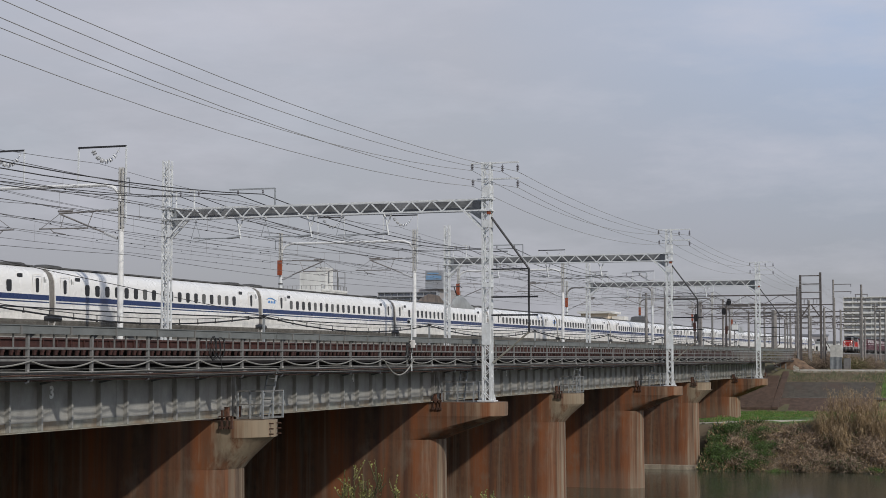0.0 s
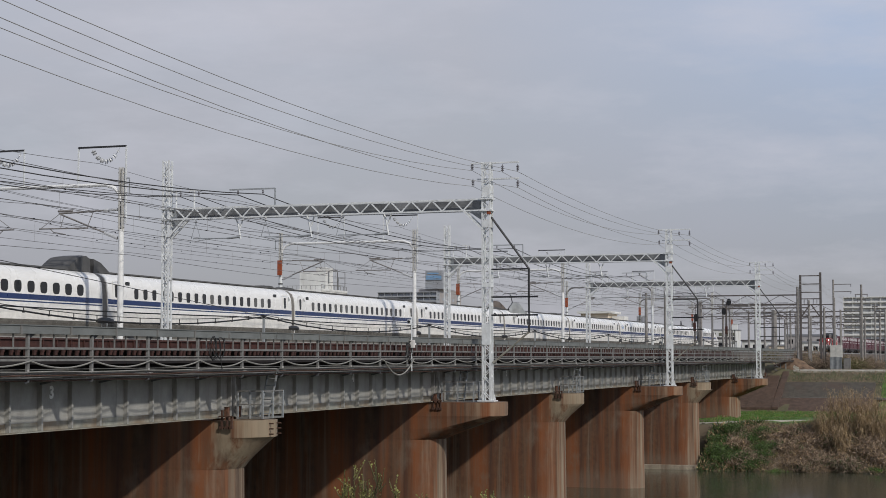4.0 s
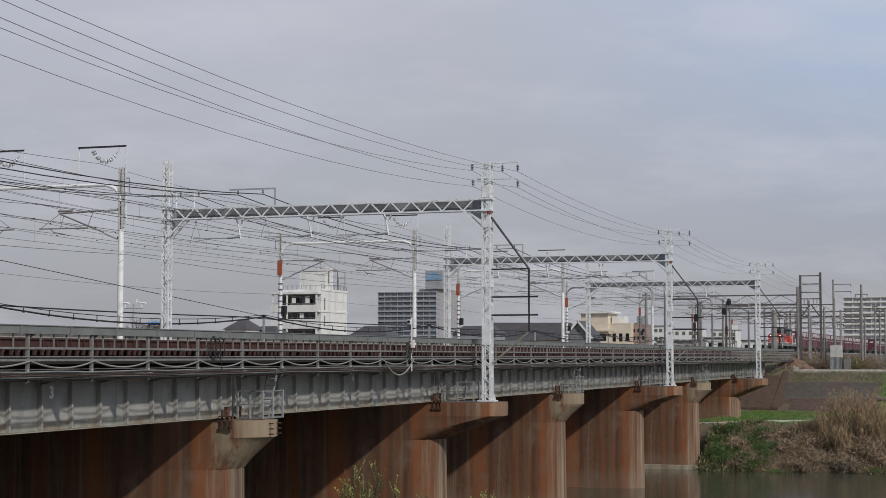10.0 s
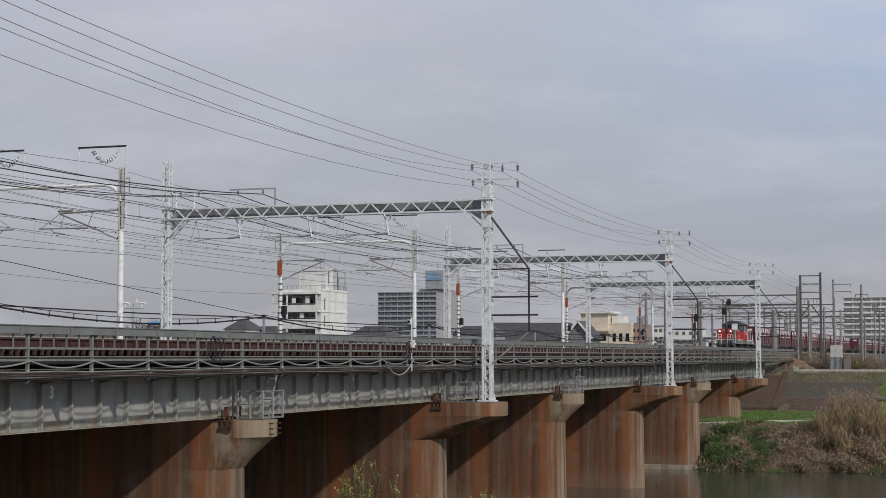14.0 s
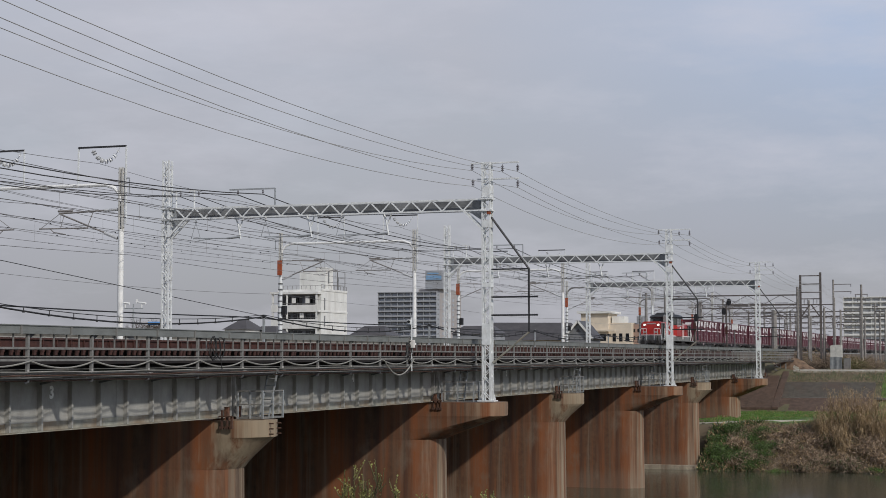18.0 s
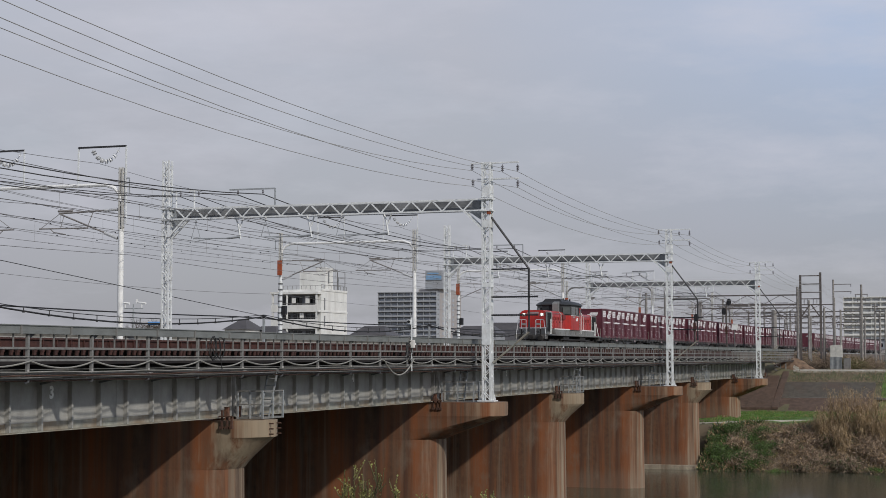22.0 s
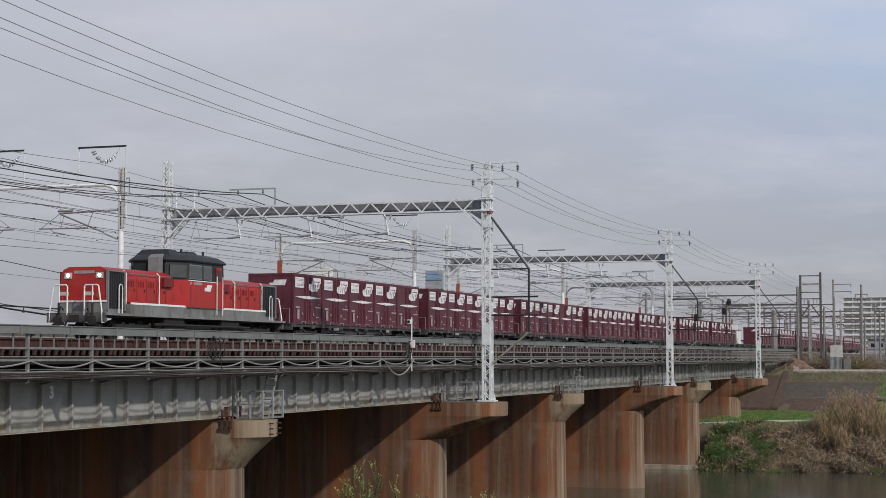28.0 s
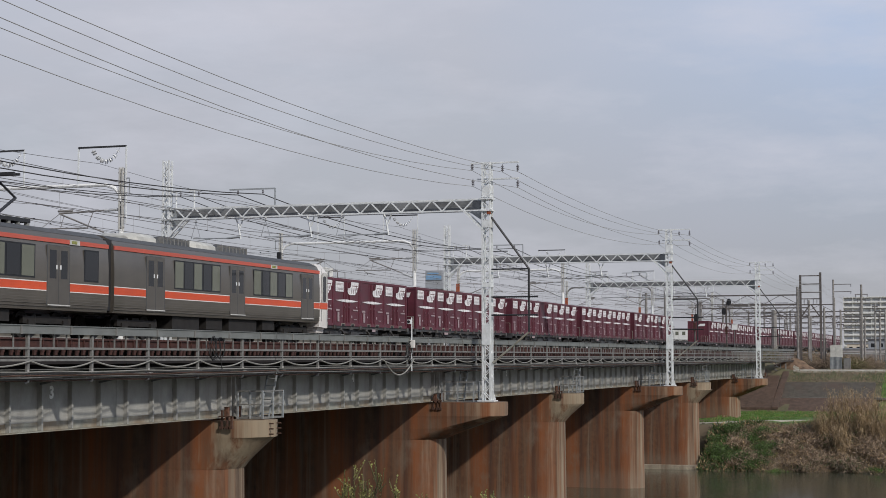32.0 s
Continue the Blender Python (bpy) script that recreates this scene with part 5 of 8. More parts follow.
def wagon():
    w = thing("container_wagon", (0, 0, 0), "dark flat container wagon on two bogies", "wagon", "container wagons")
    b = Build()
    for s in (-1, 1):
        b.box(s * 1.1 - 0.08, s * 1.1 + 0.08, 0.6, 19.8, 0.86, 1.0)
        b.box(s * 0.95 - 0.05, s * 0.95 + 0.05, 5.0, 15.4, 0.62, 0.86)
    b.box(-1.15, 1.15, 0.6, 19.8, 0.92, 1.0)
    part("deck_frame", b, M["wagon"], w)
    for y in (0.6, 19.7):
        part("end_beam", Build().box(-1.25, 1.25, y, y + 0.12, 0.7, 1.02), M["wagon"], w)
        s = 1 if y < 5 else -1
        part("hand_rail", Build().tube([(1.1, y + 0.05, 1.0), (1.1, y + 0.05, 1.75), (0.6, y + 0.05, 1.75), (0.6, y + 0.05, 1.0)], 0.025, 5), M["flange"], w, "thin tan hand rail")
        part("coupler", Build().box(-0.15, 0.15, y - 0.58 if s > 0 else y, y if s > 0 else y + 0.68, 0.75, 1.0), M["underframe"], w)
    for y in (3.0, 17.4):
        bogie(w, y, 0.95, 0.95)
    fit = Build()
    for i in range(6):
        yy = 0.92 + 3.74 * i
        fit.box(1.12, 1.26, yy - 0.14, yy + 0.14, 0.84, 1.04)
        if i < 5:
            fit.box(1.14, 1.21, yy + 0.9, yy + 1.15, 0.76, 0.9).box(1.14, 1.2, yy + 2.3, yy + 2.75, 0.8, 0.95)
            fit.beam((1.05, yy + 1.3, 0.84), (1.05, yy + 1.9, 0.56), 0.05)
    tagged(part("deck_fittings", fit, M["loco_grimy"], w), "grimy container locks and brackets", kind="stuff")
    part("side_plate", Build().box(1.18, 1.2, 6.2, 6.9, 0.74, 0.88).box(1.18, 1.2, 14.0, 14.5, 0.74, 0.88), M["dull_decal"], w, "pale stencil plate")
    for y, l in ((8.2, 1.6), (11.2, 1.2)):
        part("equipment_box", Build().box(0.65, 1.05, y, y + l, 0.35, 0.72), M["wagon"], w)
    part("brake_pipe", Build().tube([(0.9, 5, 0.6), (0.9, 15.4, 0.6)], 0.04, 5), M["underframe"], w)
    return w


def locomotive():
    """Centre-cab diesel, y from its leading coupler (0) to 18; z from the rail."""
    c = thing("diesel_locomotive", (0, 0, 0), "red centre-cab diesel locomotive with a white stripe and black cab roof", "locomotive")
    W = 1.22

    def hood(name, y0, y1, w, z1, slope):
        pr = [(w, 1.56), (w, z1 - 0.3), (w - 0.12, z1 - 0.1), (w - 0.35, z1), (-w + 0.35, z1), (-w + 0.12, z1 - 0.1), (-w, z1 - 0.3), (-w, 1.56)]
        rings = [[(x, y0 + (slope if y0 < 5 else 0) * (z - 1.56), z) for x, z in pr], [(x, y1 - (slope if y0 > 5 else 0) * (z - 1.56), z) for x, z in pr]]
        return part(name, Build().loft(rings), M["loco_red"], c, smooth=True)
    hood("front_hood", 0.95, 6.4, 1.05, 2.93, 0.06)
    hood("rear_hood", 10.5, 17.05, 1.05, 2.88, 0.06)
    part("frame", Build().box(-1.32, 1.32, 2.38, 15.35, 1.06, 1.5), M["loco_grey"], c, "grey underframe")
    part("footplate", Build().box(-1.38, 1.38, 0.45, 17.55, 1.0, 1.09), M["loco_grey"], c)
    for ya, yb in ((0.93, 2.36), (15.37, 17.07)):
        part("hood_plinth", Build().box(-1.04, 1.04, ya, yb, 1.09, 1.56), M["loco_grey"], c)
    for sx in (-1, 1):
        part("white_stripe", Build().box(sx * 1.328 - 0.008, sx * 1.328 + 0.008, 2.38, 15.35, 1.47, 1.55), M["white"], c, "white waist stripe")
    for y in (0.915, 17.085):
        part("white_stripe", Build().box(-1.06, 1.06, y - 0.02, y + 0.02, 1.53, 1.60), M["white"], c)
    # radiator grilles
    for y0, y1, z1 in ((1.0, 2.26, 2.74), (15.42, 16.95, 2.70)):
        for sx in (-1, 1):
            part("radiator_grille", Build().box(sx * 1.055 - 0.025, sx * 1.055 + 0.025, y0, y1, 1.3, z1), M["grille"], c, "dark louvred grille")
        for i in range(9):
            yy = y0 + (y1 - y0) * (i + 0.5) / 9
            part("louvre", Build().box(1.08, 1.105, yy - 0.02, yy + 0.02, 1.33, z1 - 0.03), M["loco_black"], c)
        for yy in (y0 - 0.03, y1 + 0.05):
            part("grille_frame", Build().box(1.03, 1.12, yy - 0.045, yy + 0.045, 1.2, z1 + 0.06), M["loco_grey"], c)
        part("grille_frame", Build().box(1.03, 1.12, y0, y1, z1, z1 + 0.07), M["loco_grey"], c)
        part("grab_rail", Build().tube([(1.2, y0 + 0.66, 1.1), (1.2, y0 + 0.66, 2.15), (1.2, y0 + 0.74, 2.25), (1.2, y0 + 0.86, 2.25), (1.2, y0 + 0.94, 2.15), (1.2, y0 + 0.94, 1.1)], 0.022, 5), M["white"], c, "white looped grab rail")
    part("front_grille", Build().box(-0.75, 0.75, 0.96, 1.02, 1.7, 2.2), M["loco_red"], c)
    # hood doors
    for y in (2.9, 3.75, 4.6, 5.45, 11.9, 12.75, 13.6, 14.45):
        part("hood_door", Build().box(1.045, 1.062, y - 0.38, y + 0.38, 1.66, 2.5), M["loco_red"], c)
        part("door_latch", Build().box(1.06, 1.085, y + 0.2, y + 0.26, 2.0, 2.12), M["loco_black"], c)
        slits = Build()
        for i in range(4):
            slits.box(1.06, 1.075, y - 0.27 + i * 0.13, y - 0.22 + i * 0.13, 2.2, 2.44)
        part("louvre", slits, M["loco_dark_red"], c)
        part("door_seam", Build().box(1.058, 1.068, y + 0.385, y + 0.405, 1.62, 2.56), M["loco_dark_red"], c)
    # cab
    y0, y1, wc = 6.3, 10.7, 1.42
    cut, nose = 0.95, 0.78
    plan = [(nose, y0), (wc, y0 + cut), (wc, y1), (-wc, y1), (-wc, y0 + cut), (-nose, y0)]

    def cab_ring(f, z, grow=0.0):
        return [(x * f + (grow if x > 0 else -grow), (yy - 8.5) * f + 8.5 + (grow if yy > 8.5 else -grow), z) for x, yy in plan]
    part("cab", Build().loft([cab_ring(1.0, 1.5), cab_ring(1.0, 2.64)]), M["loco_red"], c)
    part("cab_upper", Build().loft([cab_ring(0.99, 2.64), cab_ring(0.975, 3.5)]), M["loco_black"], c, "black window band of the cab")
    dx, dy = wc - nose, cut
    q = Vector((dx, dy, 0)).normalized()
    out = Vector((q.y, -q.x, 0))
    for s in (1, -1):
        m0 = Vector((nose, y0, 0)) + q * 0.2 + out * 0.02
        m1 = Vector((wc, y0 + cut, 0)) - q * 0.15 + out * 0.02
        quad = [Vector((m0.x, m0.y, 2.74)), Vector((m1.x, m1.y, 2.74)), Vector((m1.x, m1.y, 3.28)), Vector((m0.x, m0.y, 3.28))]
        pane = Build().plate(quad, 0.03, out)
        pane.v = [(px * s, py, pz) for px, py, pz in pane.v]
        part("corner_window", pane, M["glass_cab"], c)
    part("air_duct", Build().box(0.24, 0.72, 5.8, 6.2, 2.8, 3.56).loft([[(0.24, 5.8, 3.56), (0.72, 5.8, 3.56), (0.72, 6.2, 3.56), (0.24, 6.2, 3.56)], [(0.28, 5.98, 3.70), (0.68, 5.98, 3.70), (0.68, 6.4, 3.74), (0.28, 6.4, 3.74)]]), M["loco_grey"], c, "grey air duct before the cab")
    part("cab_rain_strip", Build().box(wc - 0.01, wc + 0.012, y0 + 0.9, y1 - 0.7, 2.62, 2.655), M["white"], c)
    part("roof", Build().loft([cab_ring(1.0, 3.44, 0.03), cab_ring(1.0, 3.50, 0.06), cab_ring(0.97, 3.60, 0.03), cab_ring(0.86, 3.74), cab_ring(0.62, 3.83), cab_ring(0.25, 3.86)]), M["loco_roof"], c, "soot-grey rounded cab roof", smooth=True)
    for y in (7.2, 9.0):
        part("roof_fan_box", Build().loft([[(0.85, y - 0.62, 3.66), (0.85, y + 0.62, 3.66), (-0.85, y + 0.62, 3.66), (-0.85, y - 0.62, 3.66)], [(0.6, y - 0.36, 3.97), (0.6, y + 0.36, 3.97), (-0.6, y + 0.36, 3.97), (-0.6, y - 0.36, 3.97)]]), M["loco_black"], c)
    for y in (8.3, 10.4):
        part("whistle", Build().tube([(0.5, y, 3.8), (0.5, y, 4.05)], 0.06, 7), M["loco_black"], c)
    for x in (-0.42, 0.42):
        part("cab_window", Build().box(x - 0.3, x + 0.3, y0 - 0.005, y0 + 0.04, 2.72, 3.34), M["glass"], c)
    for y, w, g in ((7.9, 1.08, "glass_cab"), (9.02, 0.66, "glass_cab")):
        part("window_frame", Build().box(wc - 0.02, wc + 0.012, y - w / 2 - 0.04, y + w / 2 + 0.04, 2.70, 3.32), M["loco_grey"], c)
        part("cab_window", Build().box(wc, wc + 0.02, y - w / 2, y + w / 2, 2.74, 3.28), M[g], c)
    part("cab_door", Build().box(wc - 0.01, wc + 0.015, 9.88, 10.38, 1.55, 3.3), M["loco_red"], c)
    part("cab_door_window", Build().box(wc + 0.01, wc + 0.022, 9.96, 10.3, 2.7, 3.2), M["glass"], c)
    for y in (9.84, 10.42):
        part("hand_rail", Build().tube([(wc + 0.06, y, 1.2), (wc + 0.06, y, 2.9)], 0.022, 5), M["white"], c)
    part("number_bars", Build().box(wc, wc + 0.012, 7.7, 8.5, 2.46, 2.58).box(wc, wc + 0.012, 7.35, 7.5, 2.46, 2.58), M["dull_decal"], c, "small pale plate")
    part("emblem", Build().plate([(wc, 8.75, 2.22), (wc, 9.3, 2.22), (wc, 9.45, 2.5), (wc, 9.0, 2.5), (wc, 8.95, 2.38), (wc, 8.75, 2.38)], 0.012, (1, 0, 0)), M["white"], c, "white emblem shape")
    part("air_intake", Build().box(1.04, 1.2, 5.45, 6.3, 2.3, 2.66), M["loco_dark_red"], c)
    part("air_intake", Build().box(1.04, 1.2, 10.9, 11.7, 2.3, 2.62), M["loco_dark_red"], c)
    part("front_plate", Build().box(-0.45, 0.45, 0.99, 1.02, 2.66, 2.78), M["dull_decal"], c, "pale name plate on the hood")
    for x in (-0.7, 0.7):
        part("headlamp_rim", Build().box(x - 0.16, x + 0.16, 0.97, 1.08, 2.47, 2.70), M["unit_white"], c)
        part("headlamp", Build().tube([(x, 1.0, 2.59), (x, 0.96, 2.59)], 0.075, 12), M["lamp"], c, "lit headlamp")
        part("tail_lamp", Build().tube([(x, 1.0, 1.78), (x, 0.9, 1.78)], 0.09, 10), M["orange"], c)
    for y in (2.36, 5.15, 12.4, 15.36):
        part("hood_hand_rail", Build().tube([(1.12, y, 1.5), (1.12, y, 2.72), (1.0, y, 2.84)], 0.025, 5), M["white"], c)
    part("hood_hand_rail", Build().tube([(1.12, 2.36, 2.72), (1.12, 6.3, 2.72)], 0.018, 5), M["loco_grey"], c)
    part("hood_hand_rail", Build().tube([(1.12, 10.7, 2.68), (1.12, 15.36, 2.68)], 0.018, 5), M["loco_grey"], c)
    # end steps and rails
    for y, s in ((0.5, 1), (17.5, -1)):
        part("buffer_beam", Build().box(-1.28, 1.28, y - 0.12, y + 0.08, 0.72, 1.1), M["loco_grimy"], c)
        part("coupler", Build().box(-0.16, 0.16, y - s * 0.05 - 0.3, y - s * 0.05 + 0.3, 0.74, 1.0).tube([(-0.4, y - s * 0.15, 0.7), (-0.4, y - s * 0.3, 0.5)], 0.05, 5), M["underframe"], c)
        for sx in (-1, 1):
            yr = y - s * 0.1
            part("corner_rail", Build().tube([(sx * 1.18, yr, 0.7), (sx * 1.15, yr, 1.2), (sx * 1.0, yr, 2.14), (sx * 0.94, yr, 2.19), (sx * 0.44, yr, 2.19), (sx * 0.38, yr, 2.14), (sx * 0.38, yr, 1.0)], 0.03, 6), M["white"], c, "white corner hand rail")
            part("rail_upright", Build().tube([(sx * 0.74, yr, 1.0), (sx * 0.74, yr, 2.19)], 0.026, 5), M["white"], c)
            part("marker_lamp", Build().box(sx * 0.56 - 0.17, sx * 0.56 + 0.17, yr + 0.02, yr + 0.12, 1.78, 1.92), M["unit_white"], c)
            part("air_cock", Build().tube([(sx * 0.55, yr, 1.2), (sx * 0.58, yr - s * 0.12, 1.35), (sx * 0.7, yr - s * 0.1, 1.15)], 0.035, 5), M["black"], c)
            part("brake_cylinder", Build().tube([(sx * 0.95, yr - s * 0.02, 0.55), (sx * 0.95, yr + s * 0.25, 0.62)], 0.13, 10), M["underframe"], c)
            part("end_valve", Build().tube([(sx * 0.75, y - s * 0.12, 1.5), (sx * 0.75, y - s * 0.12, 0.6)], 0.05, 6).box(sx * 0.75 - 0.16, sx * 0.75 + 0.16, y - 0.22, y + 0.05, 0.62, 0.95), M["underframe"], c)
            part("step", Build().box(sx * 1.15 - 0.2, sx * 1.15 + 0.2, y - 0.1, y + 0.15, 0.45, 0.5), M["underframe"], c)
        part("brake_hose", Build().tube([(0.5, y - s * 0.1, 1.0), (0.5, y - s * 0.35, 0.75), (0.55, y - s * 0.3, 0.5)], 0.04, 5), M["black"], c)
    for y in (3.1, 14.9):
        bogie(c, y, 1.1, 1.0)
    bogie(c, 9.0, 0.75, 1.0)
    for ya in (5.4, 10.8):
        part("fuel_tank", Build().box(-1.25, 1.25, ya, ya + 1.8, 0.35, 1.0), M["underframe"], c)
    part("air_pipe", Build().tube([(1.3, 4.4, 0.7), (1.3, 13.6, 0.7)], 0.06, 6), M["underframe"], c)
    for i in range(16):
        part("frame_rib", Build().box(1.32, 1.335, 2.6 + i * 0.8, 2.66 + i * 0.8, 1.1, 1.3), M["loco_grey"], c)
    return c


M["stainless"] = material("dull_stainless", (0.185, 0.163, 0.138), 0.38, 0.6, grain=0.8, vary=0.07, bump=0.0, stain=(0.11, 0.10, 0.09), stain_amount=0.35, stain_scale=(0.6, 0.3, 1.2))
M["com_orange"] = material("commuter_orange", (0.64, 0.080, 0.022), 0.4, grain=1, vary=0.06, bump=0)
M["com_red"] = material("commuter_red", (0.52, 0.10, 0.065), 0.45, grain=1, vary=0.06, bump=0)
M["com_cream"] = material("commuter_cream", (0.74, 0.70, 0.66), 0.4, grain=1, vary=0.05, bump=0)
M["com_roof"] = material("commuter_roof", (0.08, 0.083, 0.087), 0.7, grain=2, vary=0.15)
M["com_door"] = material("commuter_door", (0.165, 0.146, 0.125), 0.38, 0.6, grain=1, vary=0.07, bump=0)


def commuter_car(lead=False, pantograph=False):
    """y from its trailing end (0) to its leading end (about 19.7)."""
    L = 19.75
    c = thing("commuter_train_car", (0, 0, 0), "dull stainless commuter %s with orange stripes" % ("lead car, cream-fronted," if lead else "car"), "train car", "commuter train cars")
    W = 1.46
    prof = [(W - 0.06, 0.88), (W, 1.2), (W, 2.4), (W - 0.05, 3.2), (W - 0.16, 3.38), (W - 0.5, 3.55), (W - 1.0, 3.63), (0, 3.65)]
    prof = prof + [(-x, z) for x, z in reversed(prof[:-1])]
    y0, y1 = (0.52 if lead else 0.10), (18.85 if lead else L + 0.38)
    part("body", Build().loft([[(x, y, z) for x, z in prof] for y in (y0, y1)]), M["stainless"], c, smooth=True)
    roof = [(x * 1.002, z + 0.006) for x, z in prof if z > 3.3]
    part("roof_skin", Build().loft([[(x, y, z) for x, z in roof] + [(-W + 0.3, y, 3.3), (W - 0.3, y, 3.3)] for y in (y0 + 0.02, y1 - 0.02)]), M["com_roof"], c, smooth=True)
    for y in (0.0,):
        part("gangway", Build().box(-1.32, 1.32, 0.0, 0.55, 0.95, 3.4), M["loco_black"], c, "black gangway bellows")
    doors = (3.5, 10.35, 17.45) if lead else (2.9, 9.9, 16.9)
    edges = [y0]
    for d in doors:
        edges += [d - 0.72, d + 0.72]
    edges.append(y1)
    for a, b in zip(edges[::2], edges[1::2]):
        for s in (1, -1):
            part("orange_stripe", Build().box(s * W - 0.004, s * W + 0.004, a, b, 1.51, 1.76), M["com_orange"], c)
            part("stripe_edge", Build().box(s * W - 0.004, s * W + 0.003, a, b, 1.76, 1.79).box(s * W - 0.004, s * W + 0.003, a, b, 1.48, 1.51), M["com_cream"], c)
    for s in (1, -1):
        part("upper_stripe", Build().box(s * (W - 0.03) - 0.02, s * (W - 0.03) + 0.02, y0, y1, 3.06, 3.20), M["com_red"], c)
    for d in doors:
        for s in (1, -1):
            part("door_recess", Build().box(s * W - 0.006, s * W + 0.002, d - 0.7, d + 0.7, 1.05, 2.98), M["com_roof"], c)
            for o in (-0.34, 0.34):
                leaf = part("door_leaf", Build().box(s * W - 0.002, s * W + 0.006, d + o - 0.325, d + o + 0.325, 1.07, 2.96), M["com_door"], c)
                part("door_window", Build().box(s * W, s * W + 0.009, d + o - 0.2, d + o + 0.2, 1.9, 2.82), M["glass"], leaf)
    spans = ((4.95, 8.8), (11.85, 15.85)) if lead else ((4.3, 8.5), (11.3, 15.5), (0.7, 1.7), (18.5, 19.45))
    for a, b in spans:
        part("window_band", Build().box(W - 0.006, W + 0.004, a, b, 1.87, 2.94).box(-W - 0.004, -W + 0.006, a, b, 1.87, 2.94), M["black"], c)
        n = max(1, round((b - a) / 0.8))
        for i in range(n):
            ya, yb = a + (b - a) * i / n + 0.06, a + (b - a) * (i + 1) / n - 0.06
            for s in (1, -1):
                part("window", Build().box(s * W, s * W + 0.008, ya, yb, 1.92, 2.89), M["glass"] if i in (1, 3) or b - a < 2 else M["glass_pale"], c)
    if lead:
        rings = []
        for y, w, z0, z1 in ((18.85, 1.0, 0.7, 3.6), (19.6, 1.0, 0.66, 3.6), (19.9, 0.975, 0.66, 3.52), (20.03, 0.93, 0.7, 3.42), (20.1, 0.85, 0.8, 3.3)):
            rings.append([(W * w * x, y, z0 + (z1 - z0) * z) for x, z in ((0.98, 0), (1, 0.5), (0.97, 0.86), (0.8, 0.97), (0, 1), (-0.8, 0.97), (-0.97, 0.86), (-1, 0.5), (-0.98, 0))])
        part("cab_front", Build().loft(rings), M["com_cream"], c, "cream front of the cab", smooth=True)
        part("cab_stripe", Build().box(W * 0.985, W + 0.006, 18.9, 19.75, 1.5, 1.78), M["com_orange"], c)
        part("cab_side_window", pane_mesh("cab_side_window", 0.36, 1.15, 0.12, M["glass"]), None, c, at=(W - 0.01, 19.4, 2.4))
        part("window_surround", Build().loft([[(W - 0.012, 19.4 + yy, 2.4 + zz) for yy, zz in rounded(0.62, 1.45, 0.2)], [(W + 0.004, 19.4 + yy, 2.4 + zz) for yy, zz in rounded(0.62, 1.45, 0.2)]]), M["cast_grey"], c)
        part("cab_door_seam", Build().box(W - 0.002, W + 0.005, 19.05, 19.07, 0.95, 3.3).box(W - 0.002, W + 0.005, 19.72, 19.74, 0.95, 3.1), M["rail_steel"], c)
        part("windscreen", Build().box(-1.1, 1.1, 20.02, 20.12, 1.9, 2.85), M["glass"], c)
        part("skirt", Build().plate([(1.2, 19.05, 0.45), (1.3, 19.05, 0.9), (-1.3, 19.05, 0.9), (-1.2, 19.05, 0.45)], 0.8, (0, 1, 0)), M["com_cream"], c)
        part("antenna", Build().beam((0.3, 17.0, 3.6), (0.3, 17.0, 3.95), 0.16), M["black"], c)
    sign_y = 13.9 if lead else 17.9
    part("destination_display", Build().box(W - 0.06, W + 0.0, sign_y - 0.32, sign_y + 0.32, 3.05, 3.21), M["cast_grey"], c, "pale destination display")
    part("display_field", Build().box(W - 0.03, W + 0.006, sign_y - 0.2, sign_y + 0.14, 3.08, 3.18), M["bud"], c)
    for z in (1.0, 1.09, 1.18, 1.27, 1.36):
        part("bead", Build().box(W - 0.012, W + 0.0015, y0, y1, z - 0.01, z + 0.01), M["stainless"], c)
    for d in doors:
        part("door_sill", Build().box(W - 0.01, W + 0.03, d - 0.66, d + 0.7, 1.02, 1.06), M["cast_grey"], c)
        for o in (-0.12, 0.12):
            part("door_sticker", Build().box(W, W + 0.012, d + o - 0.04, d + o + 0.04, 2.2, 2.34), M["white"], c)
    units = ((4.0, 1.9, "unit_white"), (6.3, 2.4, "com_roof"), (8.8, 2.2, "unit_white"), (11.4, 2.6, "com_roof")) if not pantograph else ((4, 2.2, "com_roof"), (8, 2.4, "com_roof"))
    for y, l, m in units:
        a = [(0.85, 3.45), (0.8, 3.72), (0.6, 3.86), (-0.6, 3.86), (-0.8, 3.72), (-0.85, 3.45)]
        u = part("roof_unit", Build().loft([[(x * f, y + k, 3.45 + (z - 3.45) * f) for x, z in a] for k, f in ((-l / 2, 0.72), (-l / 2 + 0.25, 1), (l / 2 - 0.25, 1), (l / 2, 0.72))]), M[m], c, smooth=True)
        if m == "com_roof":
            b = Build()
            for i in range(8):
                yy = y - l / 2 + l * (i + 0.5) / 8
                b.box(0.6, 0.83, yy - 0.03, yy + 0.03, 3.56, 3.82)
            part("unit_louvre", b, M["rail_steel"], u)
    if pantograph:
        b = Build()
        b.tube([(0.2, 15.2, 3.9), (0, 16.6, 4.55)], 0.05, 6).tube([(0, 16.6, 4.55), (0, 15.3, 5.15)], 0.04, 6)
        b.beam((-0.85, 15.2, 5.18), (0.85, 15.2, 5.18), 0.1).beam((-0.85, 15.5, 5.18), (0.85, 15.5, 5.18), 0.08)
        b.box(-0.7, 0.7, 14.2, 16.4, 3.7, 3.82)
        part("pantograph", b, M["dark_steel"], c, "raised single-arm pantograph")
